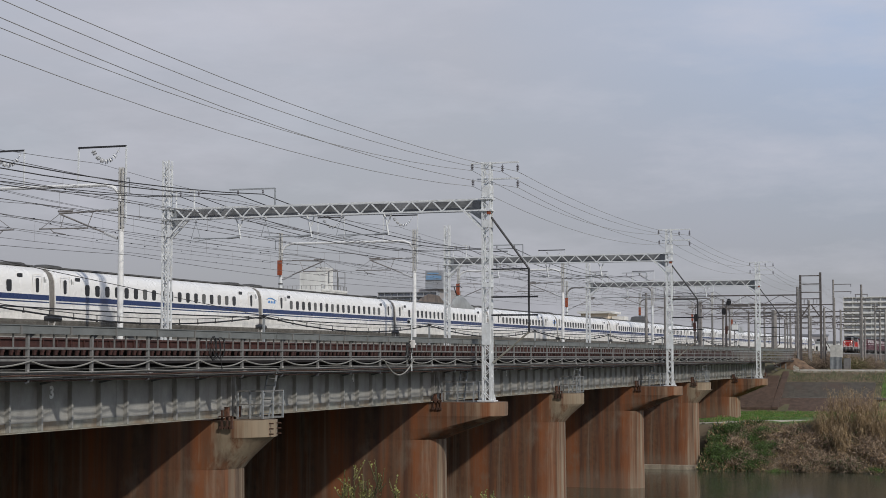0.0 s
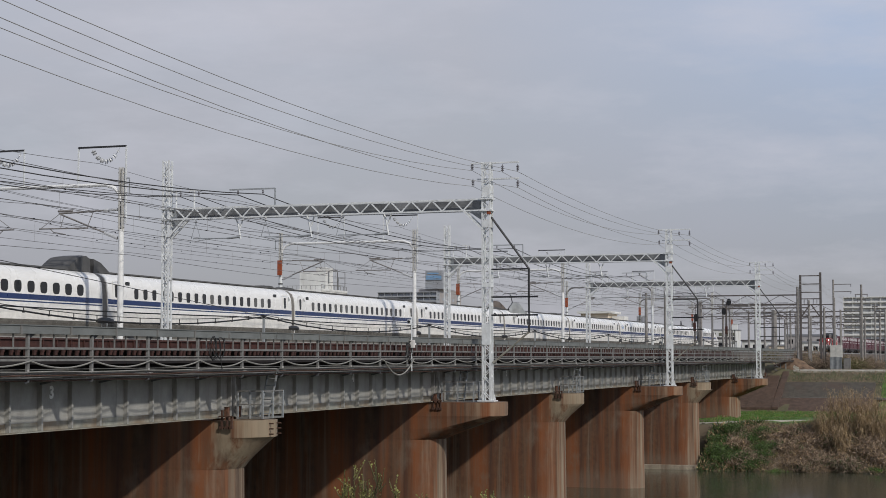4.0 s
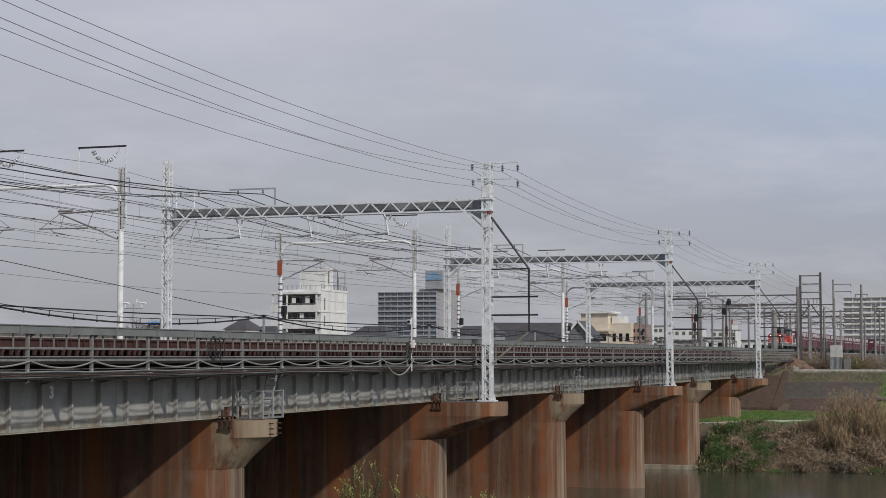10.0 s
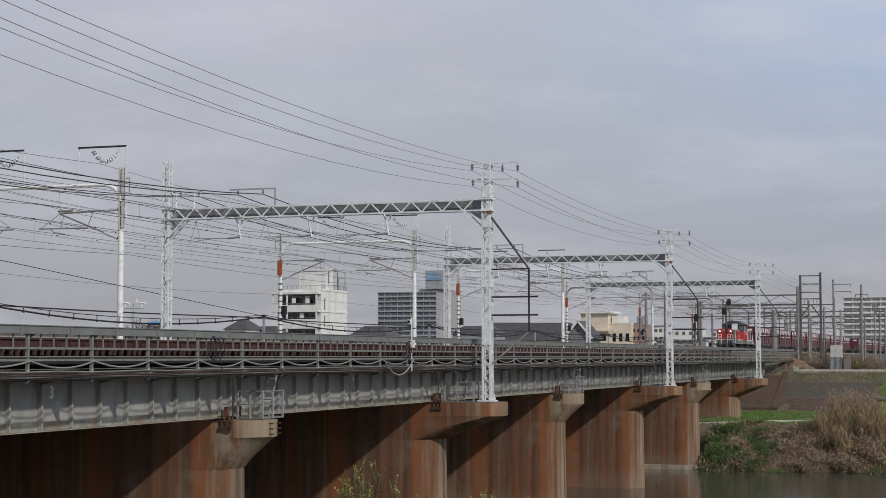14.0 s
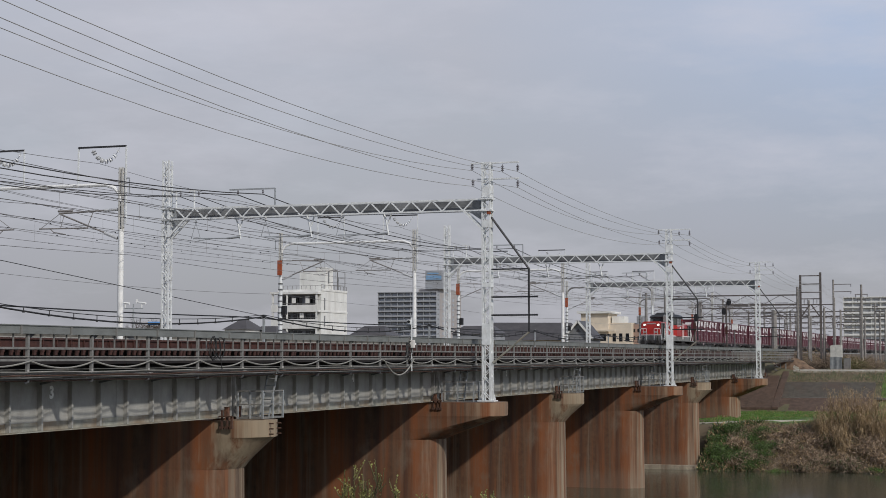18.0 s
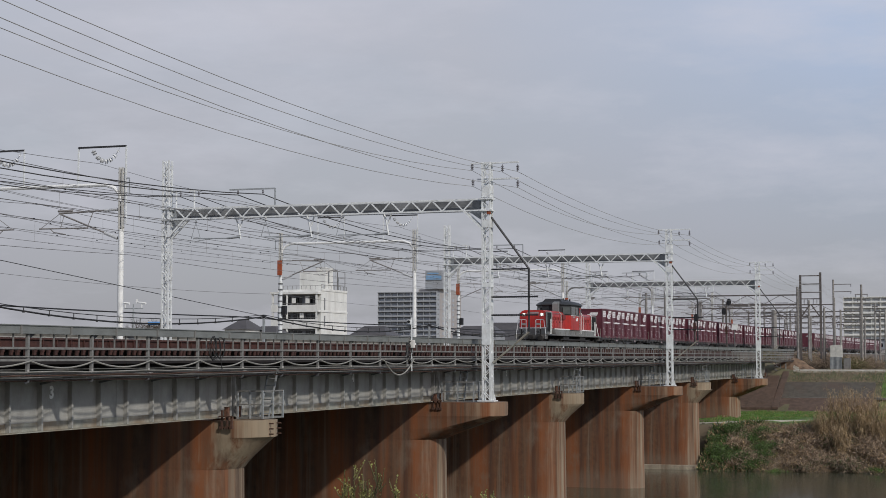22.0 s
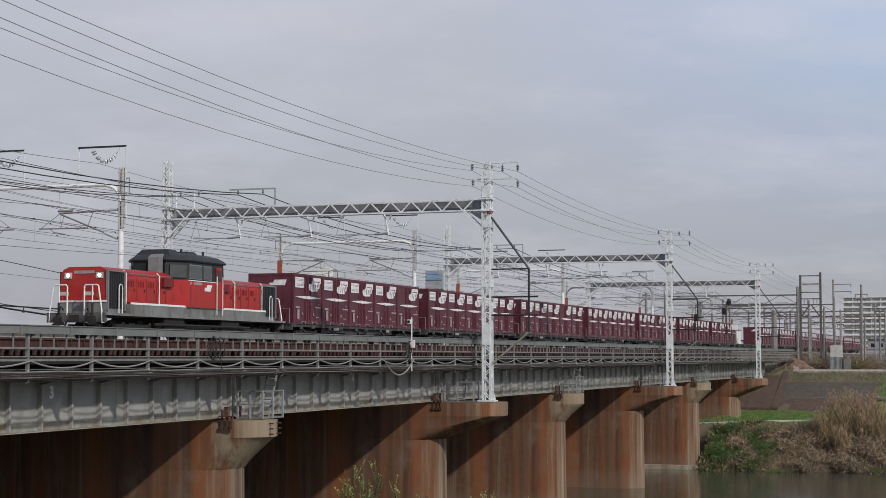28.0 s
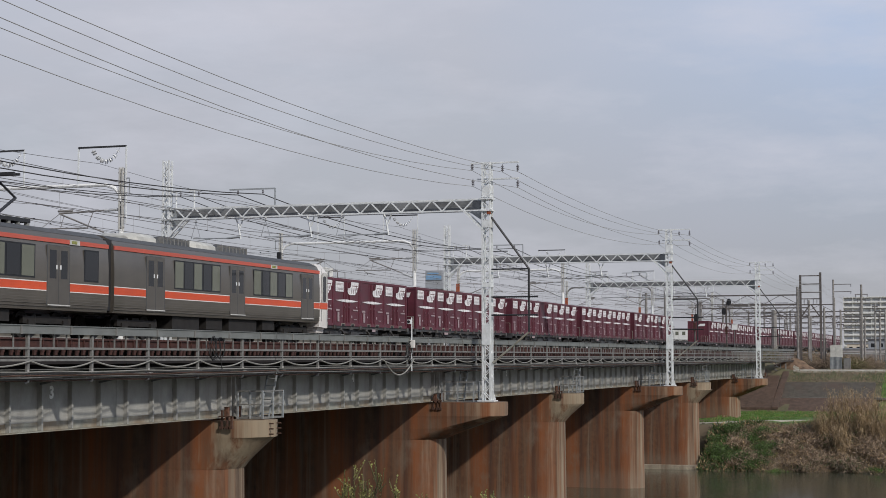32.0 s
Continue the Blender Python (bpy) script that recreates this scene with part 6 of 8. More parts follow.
        for i in range(6):
            part("roof_insulator", Build().tube([(0.6, 13.6 + i * 0.55, 3.6), (0.6, 13.6 + i * 0.55, 3.85)], 0.09, 7), M["loco_grey"], c)
    for y in (2.9, 16.9):
        bogie(c, y, 1.05, 1.0)
    for i, (y, l, h) in enumerate(((5.2, 2.2, 0.5), (8.0, 1.4, 0.45), (10.0, 2.6, 0.55), (13.2, 1.2, 0.4))):
        part("equipment_box", Build().box(-1.2, 1.25, y, y + l, 0.88 - h, 0.9), M["underframe"], c)
    return c


def travel(car, x, z, offset, rows):
    walk(car, [(t, GRADE @ pose(x, y + offset, z)) for t, y in rows])


def motions():
    rng = random.Random(4)
    # high-speed train, leaving towards the camera's near end; its tail tip is at these places
    tail_rows = [(0, 427.4), (6.0, 210.2), (9.0, 101.4), (32.0, -732.6)]
    for k in range(16):
        if k == 0:
            car = bullet_car(rng, tail=True, logo="front")
        else:
            car = bullet_car(rng, cover={4: "front", 11: "middle", 8: "rear"}.get(k), logo={2: "front", 12: "front", 10: "rear"}.get(k, ""), fin=k == 1, inset=k in (4, 8, 10), saloon=k in (8, 9, 10), head=k == 7)
        travel(car, BULLET_1, BULLETZ, -27.35 - 25.0 * k, tail_rows)
    # freight train behind the diesel; its leading coupler is at these places
    front = [(0, 385.0), (8.0, 288.0), (13.0, 227.8), (20.0, 146.9), (22.5, 119.1), (28.0, 58.3), (30.0, 36.8), (32.0, 15.3)]
    travel(locomotive(), TRACK_B, RAILZ, 0, front)
    w0, c0, p0 = wagon(), container(), container(plain=True)
    stock = []
    for k in range(16):
        stock.append((w0 if k == 0 else copy_thing(w0, Matrix()), 0.0, 18.0 + 20.4 * k))
        for i in range(5):
            if k == 7:
                continue
            kind = p0 if (k * 5 + i) % 9 == 4 else c0
            first = (k, i) == (0, 0) or (k, i) == (0, 4)
            stock.append((kind if first else copy_thing(kind, Matrix()), 1.0, 18.87 + 20.4 * k + 3.74 * i))
    for ob, up, offset in stock:
        travel(ob, TRACK_B, RAILZ + up, offset, front)
    # commuter train drawing away on the near track; its front is at these places
    lead_rows = [(0, -703.0), (32.0, 71.2)]
    for k in range(4):
        travel(commuter_car(lead=k == 0, pantograph=k == 1), TRACK_A, RAILZ, -19.7 - 20.0 * k, lead_rows)

# ---- inspection platforms at the piers ----
def platform(y, wide):
    p = thing("inspection_platform", (-24.2, y, 7.0), "galvanised inspection cage with a ladder at the pier top", "platform", "inspection platforms")
    x0, x1, y0, y1 = -1.45, (0.12 if wide else -0.5), -0.05, 1.65
    part("floor_grate", Build().box(x0, x1, y0, y1, 0.0, 0.06), M["rail_steel"], p)
    for x, yy in ((x0, y0), (x1, y0), (x1, y1), ((x0 + x1) / 2, y0), (x1, (y0 + y1) / 2)):
        part("post", Build().box(x - 0.03, x + 0.03, yy - 0.03, yy + 0.03, 0, 0.98), M["grey_steel"], p)
    for z in (0.96, 0.5):
        part("rail_bar", Build().box(x0, x1, y0 - 0.025, y0 + 0.025, z - 0.025, z + 0.025), M["rail_steel"], p)
        part("rail_bar", Build().box(x1 - 0.025, x1 + 0.025, y0, y1, z - 0.025, z + 0.025), M["rail_steel"], p)
    lad = part("ladder", Build().beam((-0.6, 0.7, 0.05), (-0.6, 1.45, 1.75), 0.05), M["grey_steel"], p)
    part("stile", Build().beam((-0.95, 0.7, 0.05), (-0.95, 1.45, 1.75), 0.05), M["grey_steel"], lad)
    for i in range(7):
        t = (i + 0.5) / 7
        part("rung", Build().beam((-0.95, 0.7 + 0.75 * t, 0.05 + 1.7 * t), (-0.6, 0.7 + 0.75 * t, 0.05 + 1.7 * t), 0.035), M["grey_steel"], lad)
    return p


for k, y in enumerate(PIERS[2:8]):
    platform(y, k % 2 == 1)

# small fittings on the side walkway
jb = thing("junction_post", (-24.1, 67.85, 8.55), "slim white post with a pale junction box on the railing", "post")
part("post", Build().tube([(0, 0, 0.0), (0, 0, 2.25)], 0.03, 6), M["white_steel"], jb)
part("box", Build().box(-0.05, 0.12, -0.11, 0.11, 0.98, 1.3), M["com_cream"], jb, "pale junction box")
part("camera_head", Build().box(-0.06, 0.06, -0.36, -0.1, 1.98, 2.16), M["white_steel"], jb)
part("lens", Build().tube([(0, -0.36, 2.07), (0, -0.4, 2.07)], 0.06, 8), M["black"], jb)

def cable_coil(y, loops, seed):
    r = random.Random(seed)
    t = thing("cable_coil", (-24.2, y, 9.0), "loose loops of dark cable hung from the railing", "cable", "cable coils")
    for i in range(loops):
        a, w, top, low = r.uniform(-0.25, 0.25), r.uniform(0.16, 0.34), r.uniform(0.72, 0.82), r.uniform(-0.15, 0.2)
        pts = [(0.07 + 0.03 * i, a + w * math.cos(u), (top + low) / 2 + (top - low) / 2 * math.sin(u) + r.uniform(-0.02, 0.02)) for u in [math.pi * 2 * k / 14 for k in range(15)]]
        part("loop", Build().tube(pts, 0.016, 5), M["cable_black"], t)
    part("tail", Build().tube([(0.1, 0.3, 0.7), (0.12, 0.34, 0.2), (0.1, 0.5, -0.25)], 0.016, 5), M["cable_black"], t)
    return t


part("hanging_loop", Build().tube([(0.12, p.y, p.z) for p in sag((0, -3.6, 0.45), (0, -0.05, 0.5), 0.62, 12)], 0.03, 6), M["cable_grey"], jb, "pale sagging cable loop")

cable_coil(49.2, 4, 3)
cable_coil(67.5, 3, 9)

# ---- line equipment on the far bank ----
M["pole"] = material("old_concrete_pole", (0.26, 0.245, 0.23), 0.85, grain=3, vary=0.2)
M["pole_light"] = material("pale_concrete_pole", (0.30, 0.29, 0.27), 0.85, grain=3, vary=0.15)
M["brown_steel"] = material("weathered_brown_steel", (0.12, 0.105, 0.098), 0.7, 0.2, grain=3, vary=0.2)


def land_portal(y, xn, xf, zb):
    p = thing("steel_line_portal", (0, y, 7.5), "weathered brown steel portal over the tracks on the bank", "line portal", "bank line portals")
    z = lambda v: v - 7.5
    for x in (xn, xf):
        part("pole", Build().tube([(x, 0, 0), (x, 0, z(zb + 1.0))], 0.2, 8, 0.15), M["pole"], p, smooth=True)
    part("beam", Build().box(xf, xn, -0.08, 0.08, z(zb) - 0.08, z(zb) + 0.07), M["brown_steel"], p)
    part("lower_tie", Build().box(xf, xn, -0.04, 0.04, z(zb - 1.1) - 0.05, z(zb - 1.1) + 0.05), M["brown_steel"], p)
    n = 8
    for i in range(n):
        a, c = xf + (xn - xf) * i / n, xf + (xn - xf) * (i + 1) / n
        part("brace", Build().beam((a, 0, z(zb if i % 2 else zb - 1.1)), (c, 0, z(zb - 1.1 if i % 2 else zb)), 0.06), M["brown_steel"], p)
    for c in (TRACK_A, TRACK_B, TRACK_C):
        part("drop_arm", Build().tube([(c + 1.2, 0, z(zb - 1.1)), (c + 1.2, 0, z(14.8)), (c, 0, z(14.95))], 0.05, 6), M["brown_steel"], p)
        b = Build()
        insulator(b, c, 0, z(16.0), 3, 0.1)
        part("insulator", b, M["porcelain"], p)
    return p


for k, y in enumerate((210.3, 254.9, 299.5, 344.1)):
    land_portal(y, -24.9, -41.2, 17.1 + 0.25 * k)
for k, y in enumerate((232.0, 276.0, 322.0)):
    land_portal(y, -26.0, -40.5, 16.2)

tw = thing("transformer_frame", (-23.35, 210.3, 7.9), "dark steel two-legged switch frame on the bank", "pylon")
for x in (-1.2, 1.2):
    part("leg", Build().box(x - 0.13, x + 0.13, -0.13, 0.13, 0, 11.6 + (0.3 if x > 0 else 0)), M["brown_steel"], tw)
for z in (11.5, 10.5, 9.5, 8.7, 8.0):
    part("cross_beam", Build().box(-1.3, 1.3, -0.07, 0.07, z - 0.06, z + 0.06), M["brown_steel"], tw)
for x in (-0.75, -0.35, 0.35, 0.75):
    b = Build()
    insulator(b, x, 0, 8.6, 4, 0.12, 0.12)
    part("insulator", b, M["porcelain_dark"], tw)
for s in (-1, 1):
    part("knee_brace", Build().beam((s * 1.2, 0, 6.4), (s * 0.1, 0, 7.95), 0.14), M["brown_steel"], tw)
part("support_post", Build().box(-0.1, 0.1, -0.1, 0.1, 0, 6.6), M["pole"], tw)


def line_pole(x, y, z0, z1, arms, mat="pole", r=0.17, lean=1):
    p = thing("utility_pole", (x, y, z0), "%s concrete utility pole on the river bank" % ("pale" if mat == "pole_light" else "dark"), "utility pole", "utility poles")
    part("pole", Build().tube([(0, 0, 0), (0, 0, z1 - z0)], r, 8, r * 0.75), M[mat], p, smooth=True)
    for z, a, c in arms:
        part("arm", Build().box(a, c, -0.05, 0.05, z - z0 - 0.05, z - z0 + 0.05), M["brown_steel"], p)
        for x2 in (a + 0.08, c - 0.08):
            b = Build()
            insulator(b, x2, 0, z - z0 - 0.05, 3, 0.1, 0.1)
            part("insulator", b, M["porcelain_dark"], p)
    return p


line_pole(-25.0, 254.9, 7.3, 21.0, [(20.3, 0.0, 2.6), (19.2, 0.0, 2.6)])
line_pole(-20.6, 250.0, 7.4, 20.0, [(18.6, -0.9, 0.9), (17.9, -0.6, 0.6)], r=0.2)
line_pole(-14.9, 215.0, 7.7, 15.4, [(15.1, -1.2, 0.2), (14.5, -0.9, 0.2)], "pole_light", 0.15)
line_pole(-18.0, 240.0, 7.4, 17.0, [(16.5, -0.4, 0.4)], "pole_light", 0.13)
line_pole(-20.9, 214.0, 7.8, 12.6, [], "pole", 0.1)
line_pole(-23.2, 246.0, 7.5, 15.0, [(14.2, -0.5, 0.5)], "pole_light", 0.13)
line_pole(-29.3, 222.0, 9.0, 15.6, [], "pole", 0.42)
line_pole(-24.0, 232.0, 7.6, 16.2, [(15.6, -0.6, 0.2)], "pole", 0.2)
line_pole(-43.6, 210.3, 9.0, 17.6, [(17.3, -0.5, 0.5)], "pole", 0.22)
line_pole(-42.6, 243.0, 9.0, 17.6, [(17.0, -0.5, 0.5)], "pole", 0.26)
line_pole(-41.9, 262.0, 9.0, 17.6, [(17.0, -0.5, 0.5)], "pole", 0.2)
line_pole(-12.0, 262.0, 7.2, 17.5, [(16.9, -0.8, 0.8)], "pole", 0.16)
line_pole(-17.4, 300.0, 7.0, 17.5, [(16.9, -0.8, 0.8)], "pole", 0.16)
line_pole(-31.0, 330.0, 9.0, 17.8, [(17.2, -0.8, 0.8)], "pole", 0.2)
line_pole(-36.8, 300.0, 9.0, 17.8, [(17.2, -0.8, 0.8)], "pole", 0.2)
for y in (232.6, 277.0):
    line_pole(-36.7, y, 9.0, 17.2, [(16.4, -1.4, 1.4)], "pole", 0.16)


def signal(x, y, heads):
    s = thing("railway_signal", (x, y, 9.0), "black backed railway signal on a thin post beside the track", "signal", "railway signals")
    top = max(z for _, z in heads)
    part("post", Build().tube([(0, 0, 0), (0, 0, top - 9.0)], 0.09, 8), M["brown_steel"], s)
    for dx, z in heads:
        o = [(dx + 0.28 * math.cos(a), 0.42 * math.sin(a) + z - 9.0) for a in [2 * math.pi * i / 16 for i in range(16)]]
        part("backboard", Build().loft([[(px, -0.05, pz) for px, pz in o], [(px, 0.02, pz) for px, pz in o]]), M["black"], s, "black oval backboard")
        part("lamp_case", Build().box(dx - 0.14, dx + 0.14, -0.22, -0.05, z - 9.3, z - 8.7), M["black"], s)
        part("bracket", Build().beam((0, 0, z - 9.0), (dx, 0, z - 9.0), 0.07), M["brown_steel"], s)
    part("relay_box", Build().box(-0.14, 0.14, -0.24, -0.05, 3.3, 4.2), M["rust"], s)
    return s


signal(-32.55, 204.0, [(-0.3, 15.0), (0.3, 16.1)])
signal(-32.8, 184.0, [(0.15, 13.75)])

hut = thing("equipment_cabinet", (-19.75, 205.0, 7.85), "white equipment cabinet behind a corrugated screen", "cabinet")
part("cabinet", Build().box(-0.75, 0.55, -0.5, 0.6, 1.6, 2.9).loft([[(-0.75, -0.5, 2.9), (0.55, -0.5, 2.9), (0.5, -0.5, 3.12), (-0.68, -0.5, 3.05)], [(-0.75, 0.6, 2.9), (0.55, 0.6, 2.9), (0.5, 0.6, 3.12), (-0.68, 0.6, 3.05)]]), M["unit_white"], hut)
part("control_box", Build().box(0.75, 1.5, -0.4, 0.4, 0, 1.5).box(0.7, 1.55, -0.45, 0.45, 1.5, 1.56), M["rail_steel"], hut, "dull grey control box")
part("cabinet_seam", Build().box(-0.12, -0.09, -0.51, -0.5, 1.65, 2.85), M["rail_steel"], hut)
wave = [(-0.8 + i * 0.07, -0.62 + (0.05 if i % 2 else -0.05)) for i in range(21)]
part("corrugated_screen", Build().loft([[(px, py, z) for px, py in wave] + [(px, py + 0.05, z) for px, py in reversed(wave)] for z in (0.0, 1.7)]), M["grey_steel"], hut, "grey corrugated screen")
st = thing("guy_pole", (-21.2, 206.0, 7.85), "leaning dark prop pole beside the cabinet", "pole")
part("post", Build().beam((0, 0, 0), (0, 0, 3.9), 0.12), M["brown_steel"], st)
part("prop", Build().beam((0, 0, 3.6), (2.1, 0, 0.0), 0.1), M["brown_steel"], st)

# ---- levee facing, path and kerb ----
M["revet"] = material("dark_damp_concrete_facing", (0.088, 0.076, 0.060), 0.9, grain=2, vary=0.2, bump=0.3, stain=(0.09, 0.06, 0.045), stain_amount=0.8, stain_scale=(0.5, 0.3, 0.3))
M["path"] = material("pale_concrete_path", (0.42, 0.39, 0.33), 0.9, grain=2, vary=0.15)
M["apron"] = material("brown_stained_apron", (0.105, 0.068, 0.05), 0.9, grain=2, vary=0.2, bump=0.3, stain=(0.09, 0.055, 0.04), stain_amount=0.8, stain_scale=(0.5, 0.3, 0.3))
M["earth"] = material("bare_brown_earth", (0.20, 0.13, 0.085), 0.95, grain=2, vary=0.3, bump=0.5)
rev = tagged(new("levee_facing"), "dark damp concrete slabs facing the levee", "revetment", kind="structure")


def slab(x0, x1, a, b, thick, mat, name="slab"):
    (ya, za), (yb, zb) = a, b
    v = Build().loft([[(x, ya, za), (x, yb, zb), (x, yb, zb - thick), (x, ya, za - thick)] for x in (x0, x1)])
    part(name, v, M[mat], rev)


x = -58.0
while x < -14.6:
    x2 = min(x + 2.9, -14.5)
    slab(x, x2 - 0.012, (189.9, 5.12), (193.2, 6.72), 0.25, "revet")
    if x < -15:
        slab(x, x2 - 0.012, (186.0, 3.6), (189.1, 5.06), 0.25, "apron")
    x += 2.9
slab(-58, -12.5, (189.1, 5.1), (189.9, 5.12), 0.2, "kerb_grey", "ledge")
slab(-24.0, 6.0, (197.6, 7.98), (198.0, 8.1), 0.3, "path", "crest_kerb")
slab(-30.5, -25.0, (186.2, 4.05), (193.6, 7.45), 0.3, "apron", "side_slope")
slab(-24.97, -24.3, (186.2, 4.15), (196.4, 7.9), 0.3, "apron", "side_kerb")

path = tagged(new("bank_path"), "pale concrete footpath along the grassy berm", "path", kind="structure")
line = [(-60, 149.7), (-40, 150.2), (-26.5, 151.5), (-21.7, 155.6), (-17.0, 163.0), (-12.6, 176.5), (-9.0, 184.5)]
b = Build()
for (xa, ya), (xb, yb) in zip(line, line[1:]):
    d = Vector((xb - xa, yb - ya, 0)).normalized()
    s = Vector((-d.y, d.x, 0)) * 0.6
    e = 0.07
    pts = [Vector((xa, ya, ground_height(xa, ya) + e)) - s, Vector((xb, yb, ground_height(xb, yb) + e)) - s, Vector((xb, yb, ground_height(xb, yb) + e)) + s, Vector((xa, ya, ground_height(xa, ya) + e)) + s]
    b.plate(pts, -0.2, UP)
part("paving", b, M["path"], path)


def heap(x, y, z, w, d, h, mat, label, seed, name="earth_mound"):
    r = random.Random(seed)
    rows = []
    for j in range(5):
        t = j / 4
        k = math.cos(t * math.pi / 2) ** 0.7 if t < 1 else 0.12
        rows.append([(w * k * math.cos(a) * r.uniform(0.85, 1.15), d * k * math.sin(a) * r.uniform(0.85, 1.15), h * t * r.uniform(0.9, 1.1)) for a in [2 * math.pi * i / 12 for i in range(12)]])
    ob = part(name, Build().loft(rows), M[mat], smooth=True)
    ob.location = (x, y, z)
    return tagged(ob, label, "earth heap" if name == "earth_mound" else "rubble", "earth heaps" if name == "earth_mound" else "rubble")


heap(-24.4, 200.6, 7.65, 2.6, 1.3, 1.75, "earth", "mound of bare brown earth beside the abutment", 1)
heap(-23.0, 199.2, 7.6, 1.3, 0.8, 0.8, "earth", "low heap of brown rubble on the levee", 2)
heap(-26.0, 196.6, 7.4, 0.7, 0.6, 0.8, "brown_steel", "dark rusty scrap beside the abutment", 3, "scrap_heap")
for i, (x, y, z) in enumerate(((-23.9, 198.7, 8.25), (-22.6, 198.4, 7.85), (-25.9, 198.4, 8.2))):
    c = Build().box(-0.3, 0.35, -0.2, 0.25, 0, 0.32).mesh("concrete_block", M["path"])
    ob = part("concrete_block", c, None, at=(x, y, z - 0.1))
    ob.rotation_euler = (0.3 * i, 0.5 - 0.4 * i, i)
    tagged(ob, "pale broken concrete block on the earth heap", "block", "rubble")

for x in (-25.5, -24.9):
    sp = thing("support_post", (x, 198.2, 7.6), "thin grey steel post under the walkway's end", "post", "walkway support posts")
    part("post", Build().box(-0.06, 0.06, -0.06, 0.06, 0, 1.16), M["grey_steel"], sp)
    part("base_plate", Build().box(-0.14, 0.14, -0.14, 0.14, 0, 0.04), M["grey_steel"], sp)

# ---- plants ----
M["leaf_green"] = material("ivy_leaf", (0.085, 0.125, 0.04), 0.7, grain=3, vary=0.35, bump=0)
M["leaf_fresh"] = material("fresh_grass_blade", (0.125, 0.235, 0.042), 0.7, grain=3, vary=0.3, bump=0)
M["leaf_dry"] = material("dry_brush", (0.37, 0.275, 0.195), 0.9, grain=3, vary=0.35, bump=0)
M["leaf_tan"] = material("dry_reed", (0.43, 0.31, 0.175), 0.9, grain=3, vary=0.3, bump=0)
M["leaf_bush"] = material("olive_yellow_leaf", (0.16, 0.15, 0.06), 0.8, grain=3, vary=0.3, bump=0)
M["twig"] = material("brown_twig", (0.085, 0.062, 0.045), 0.9, grain=5, vary=0.3, bump=0)
M["green_twig"] = material("olive_twig", (0.13, 0.12, 0.045), 0.8, grain=5, vary=0.3, bump=0)
M["bud"] = material("yellow_green_bud", (0.27, 0.275, 0.08), 0.7, grain=5, vary=0.3, bump=0)


def leaf(b, p, d, size, r, mi=0, slim=0.34):
    """One folded leaf at p, pointing along d."""
    d = d.normalized()
    s = d.cross(Vector((r.gauss(0, 1), r.gauss(0, 1), r.gauss(0, 1)))).normalized() * size * slim
    n = d.cross(s).normalized() * size * 0.12
    b.add([p, p + d * size * 0.5 + s + n, p + d * size, p + d * size * 0.5 - s + n], [(0, 1, 2), (0, 2, 3)], mi)


def shrub(x, y, w, h, n, mats, size, label, name="shrub", group="bank shrubs", stems=14, seed=0, slim=0.3):
    r = random.Random(seed)
    z = ground_height(x, y)
    t = thing(name, (x, y, z - 0.1), label, "shrub", group)
    b = Build()
    tips = []
    for i in range(stems):
        a, e = r.uniform(0, 2 * math.pi), r.uniform(0.25, 1.0)
        q = Vector((math.cos(a) * w * e, math.sin(a) * w * e * 0.8, h * r.uniform(0.55, 1.05) * (1.15 - 0.6 * e)))
        m = q * 0.5 + Vector((0, 0, h * 0.12))
        b.tube([(q.x * 0.1, q.y * 0.1, 0), m, q], 0.025, 4, 0.008)
        tips += [m, q, m.lerp(q, 0.5)]
    tagged(part("branches", b, M["twig"], t), kind="stuff")
    lv = Build()
    for i in range(n):
        c = r.choice(tips)
        p = c + Vector((r.gauss(0, w * 0.24), r.gauss(0, w * 0.24), r.gauss(0, h * 0.17)))
        p.z = max(0.05, p.z)
        leaf(lv, p, Vector((r.gauss(0, 1), r.gauss(0, 1), r.gauss(0.2, 1))), size * r.uniform(0.6, 1.5), r, 0 if r.random() < 0.75 else 1, slim)
    tagged(part("foliage", lv, [M[m] for m in mats], t), kind="stuff")
    return t


r5 = random.Random(5)
for i in range(26):
    x = -24.1 + 4.6 * r5.random()
    y = 142.4 + 5.4 * r5.random() ** 1.3
    shrub(x, y, r5.uniform(0.8, 1.4), r5.uniform(0.6, 1.15), 1600, ("leaf_green", "leaf_fresh"), 0.085, "dense dark green ivy-covered shrub on the bank", seed=i)
for i in range(58):
    x = -22.5 + 16 * r5.random()
    y = 141.5 + 6.6 * r5.random()
    shrub(x, y, r5.uniform(0.8, 1.5), r5.uniform(0.45, 0.95), 900, ("leaf_dry", "leaf_tan" if i % 3 else "leaf_green"), 0.32, "tangled dry brown brush on the river bank", group="dry brush", seed=50 + i, slim=0.07)
for i in range(16):
    x = -21.5 + 11 * r5.random()
    shrub(x, 141.2 + r5.random() * 0.6, 0.9, 0.4, 800, ("leaf_fresh", "leaf_green"), 0.1, "low fresh green grass clump at the water's edge", group="grass clumps", name="grass_clump", stems=6, seed=90 + i, slim=0.12)


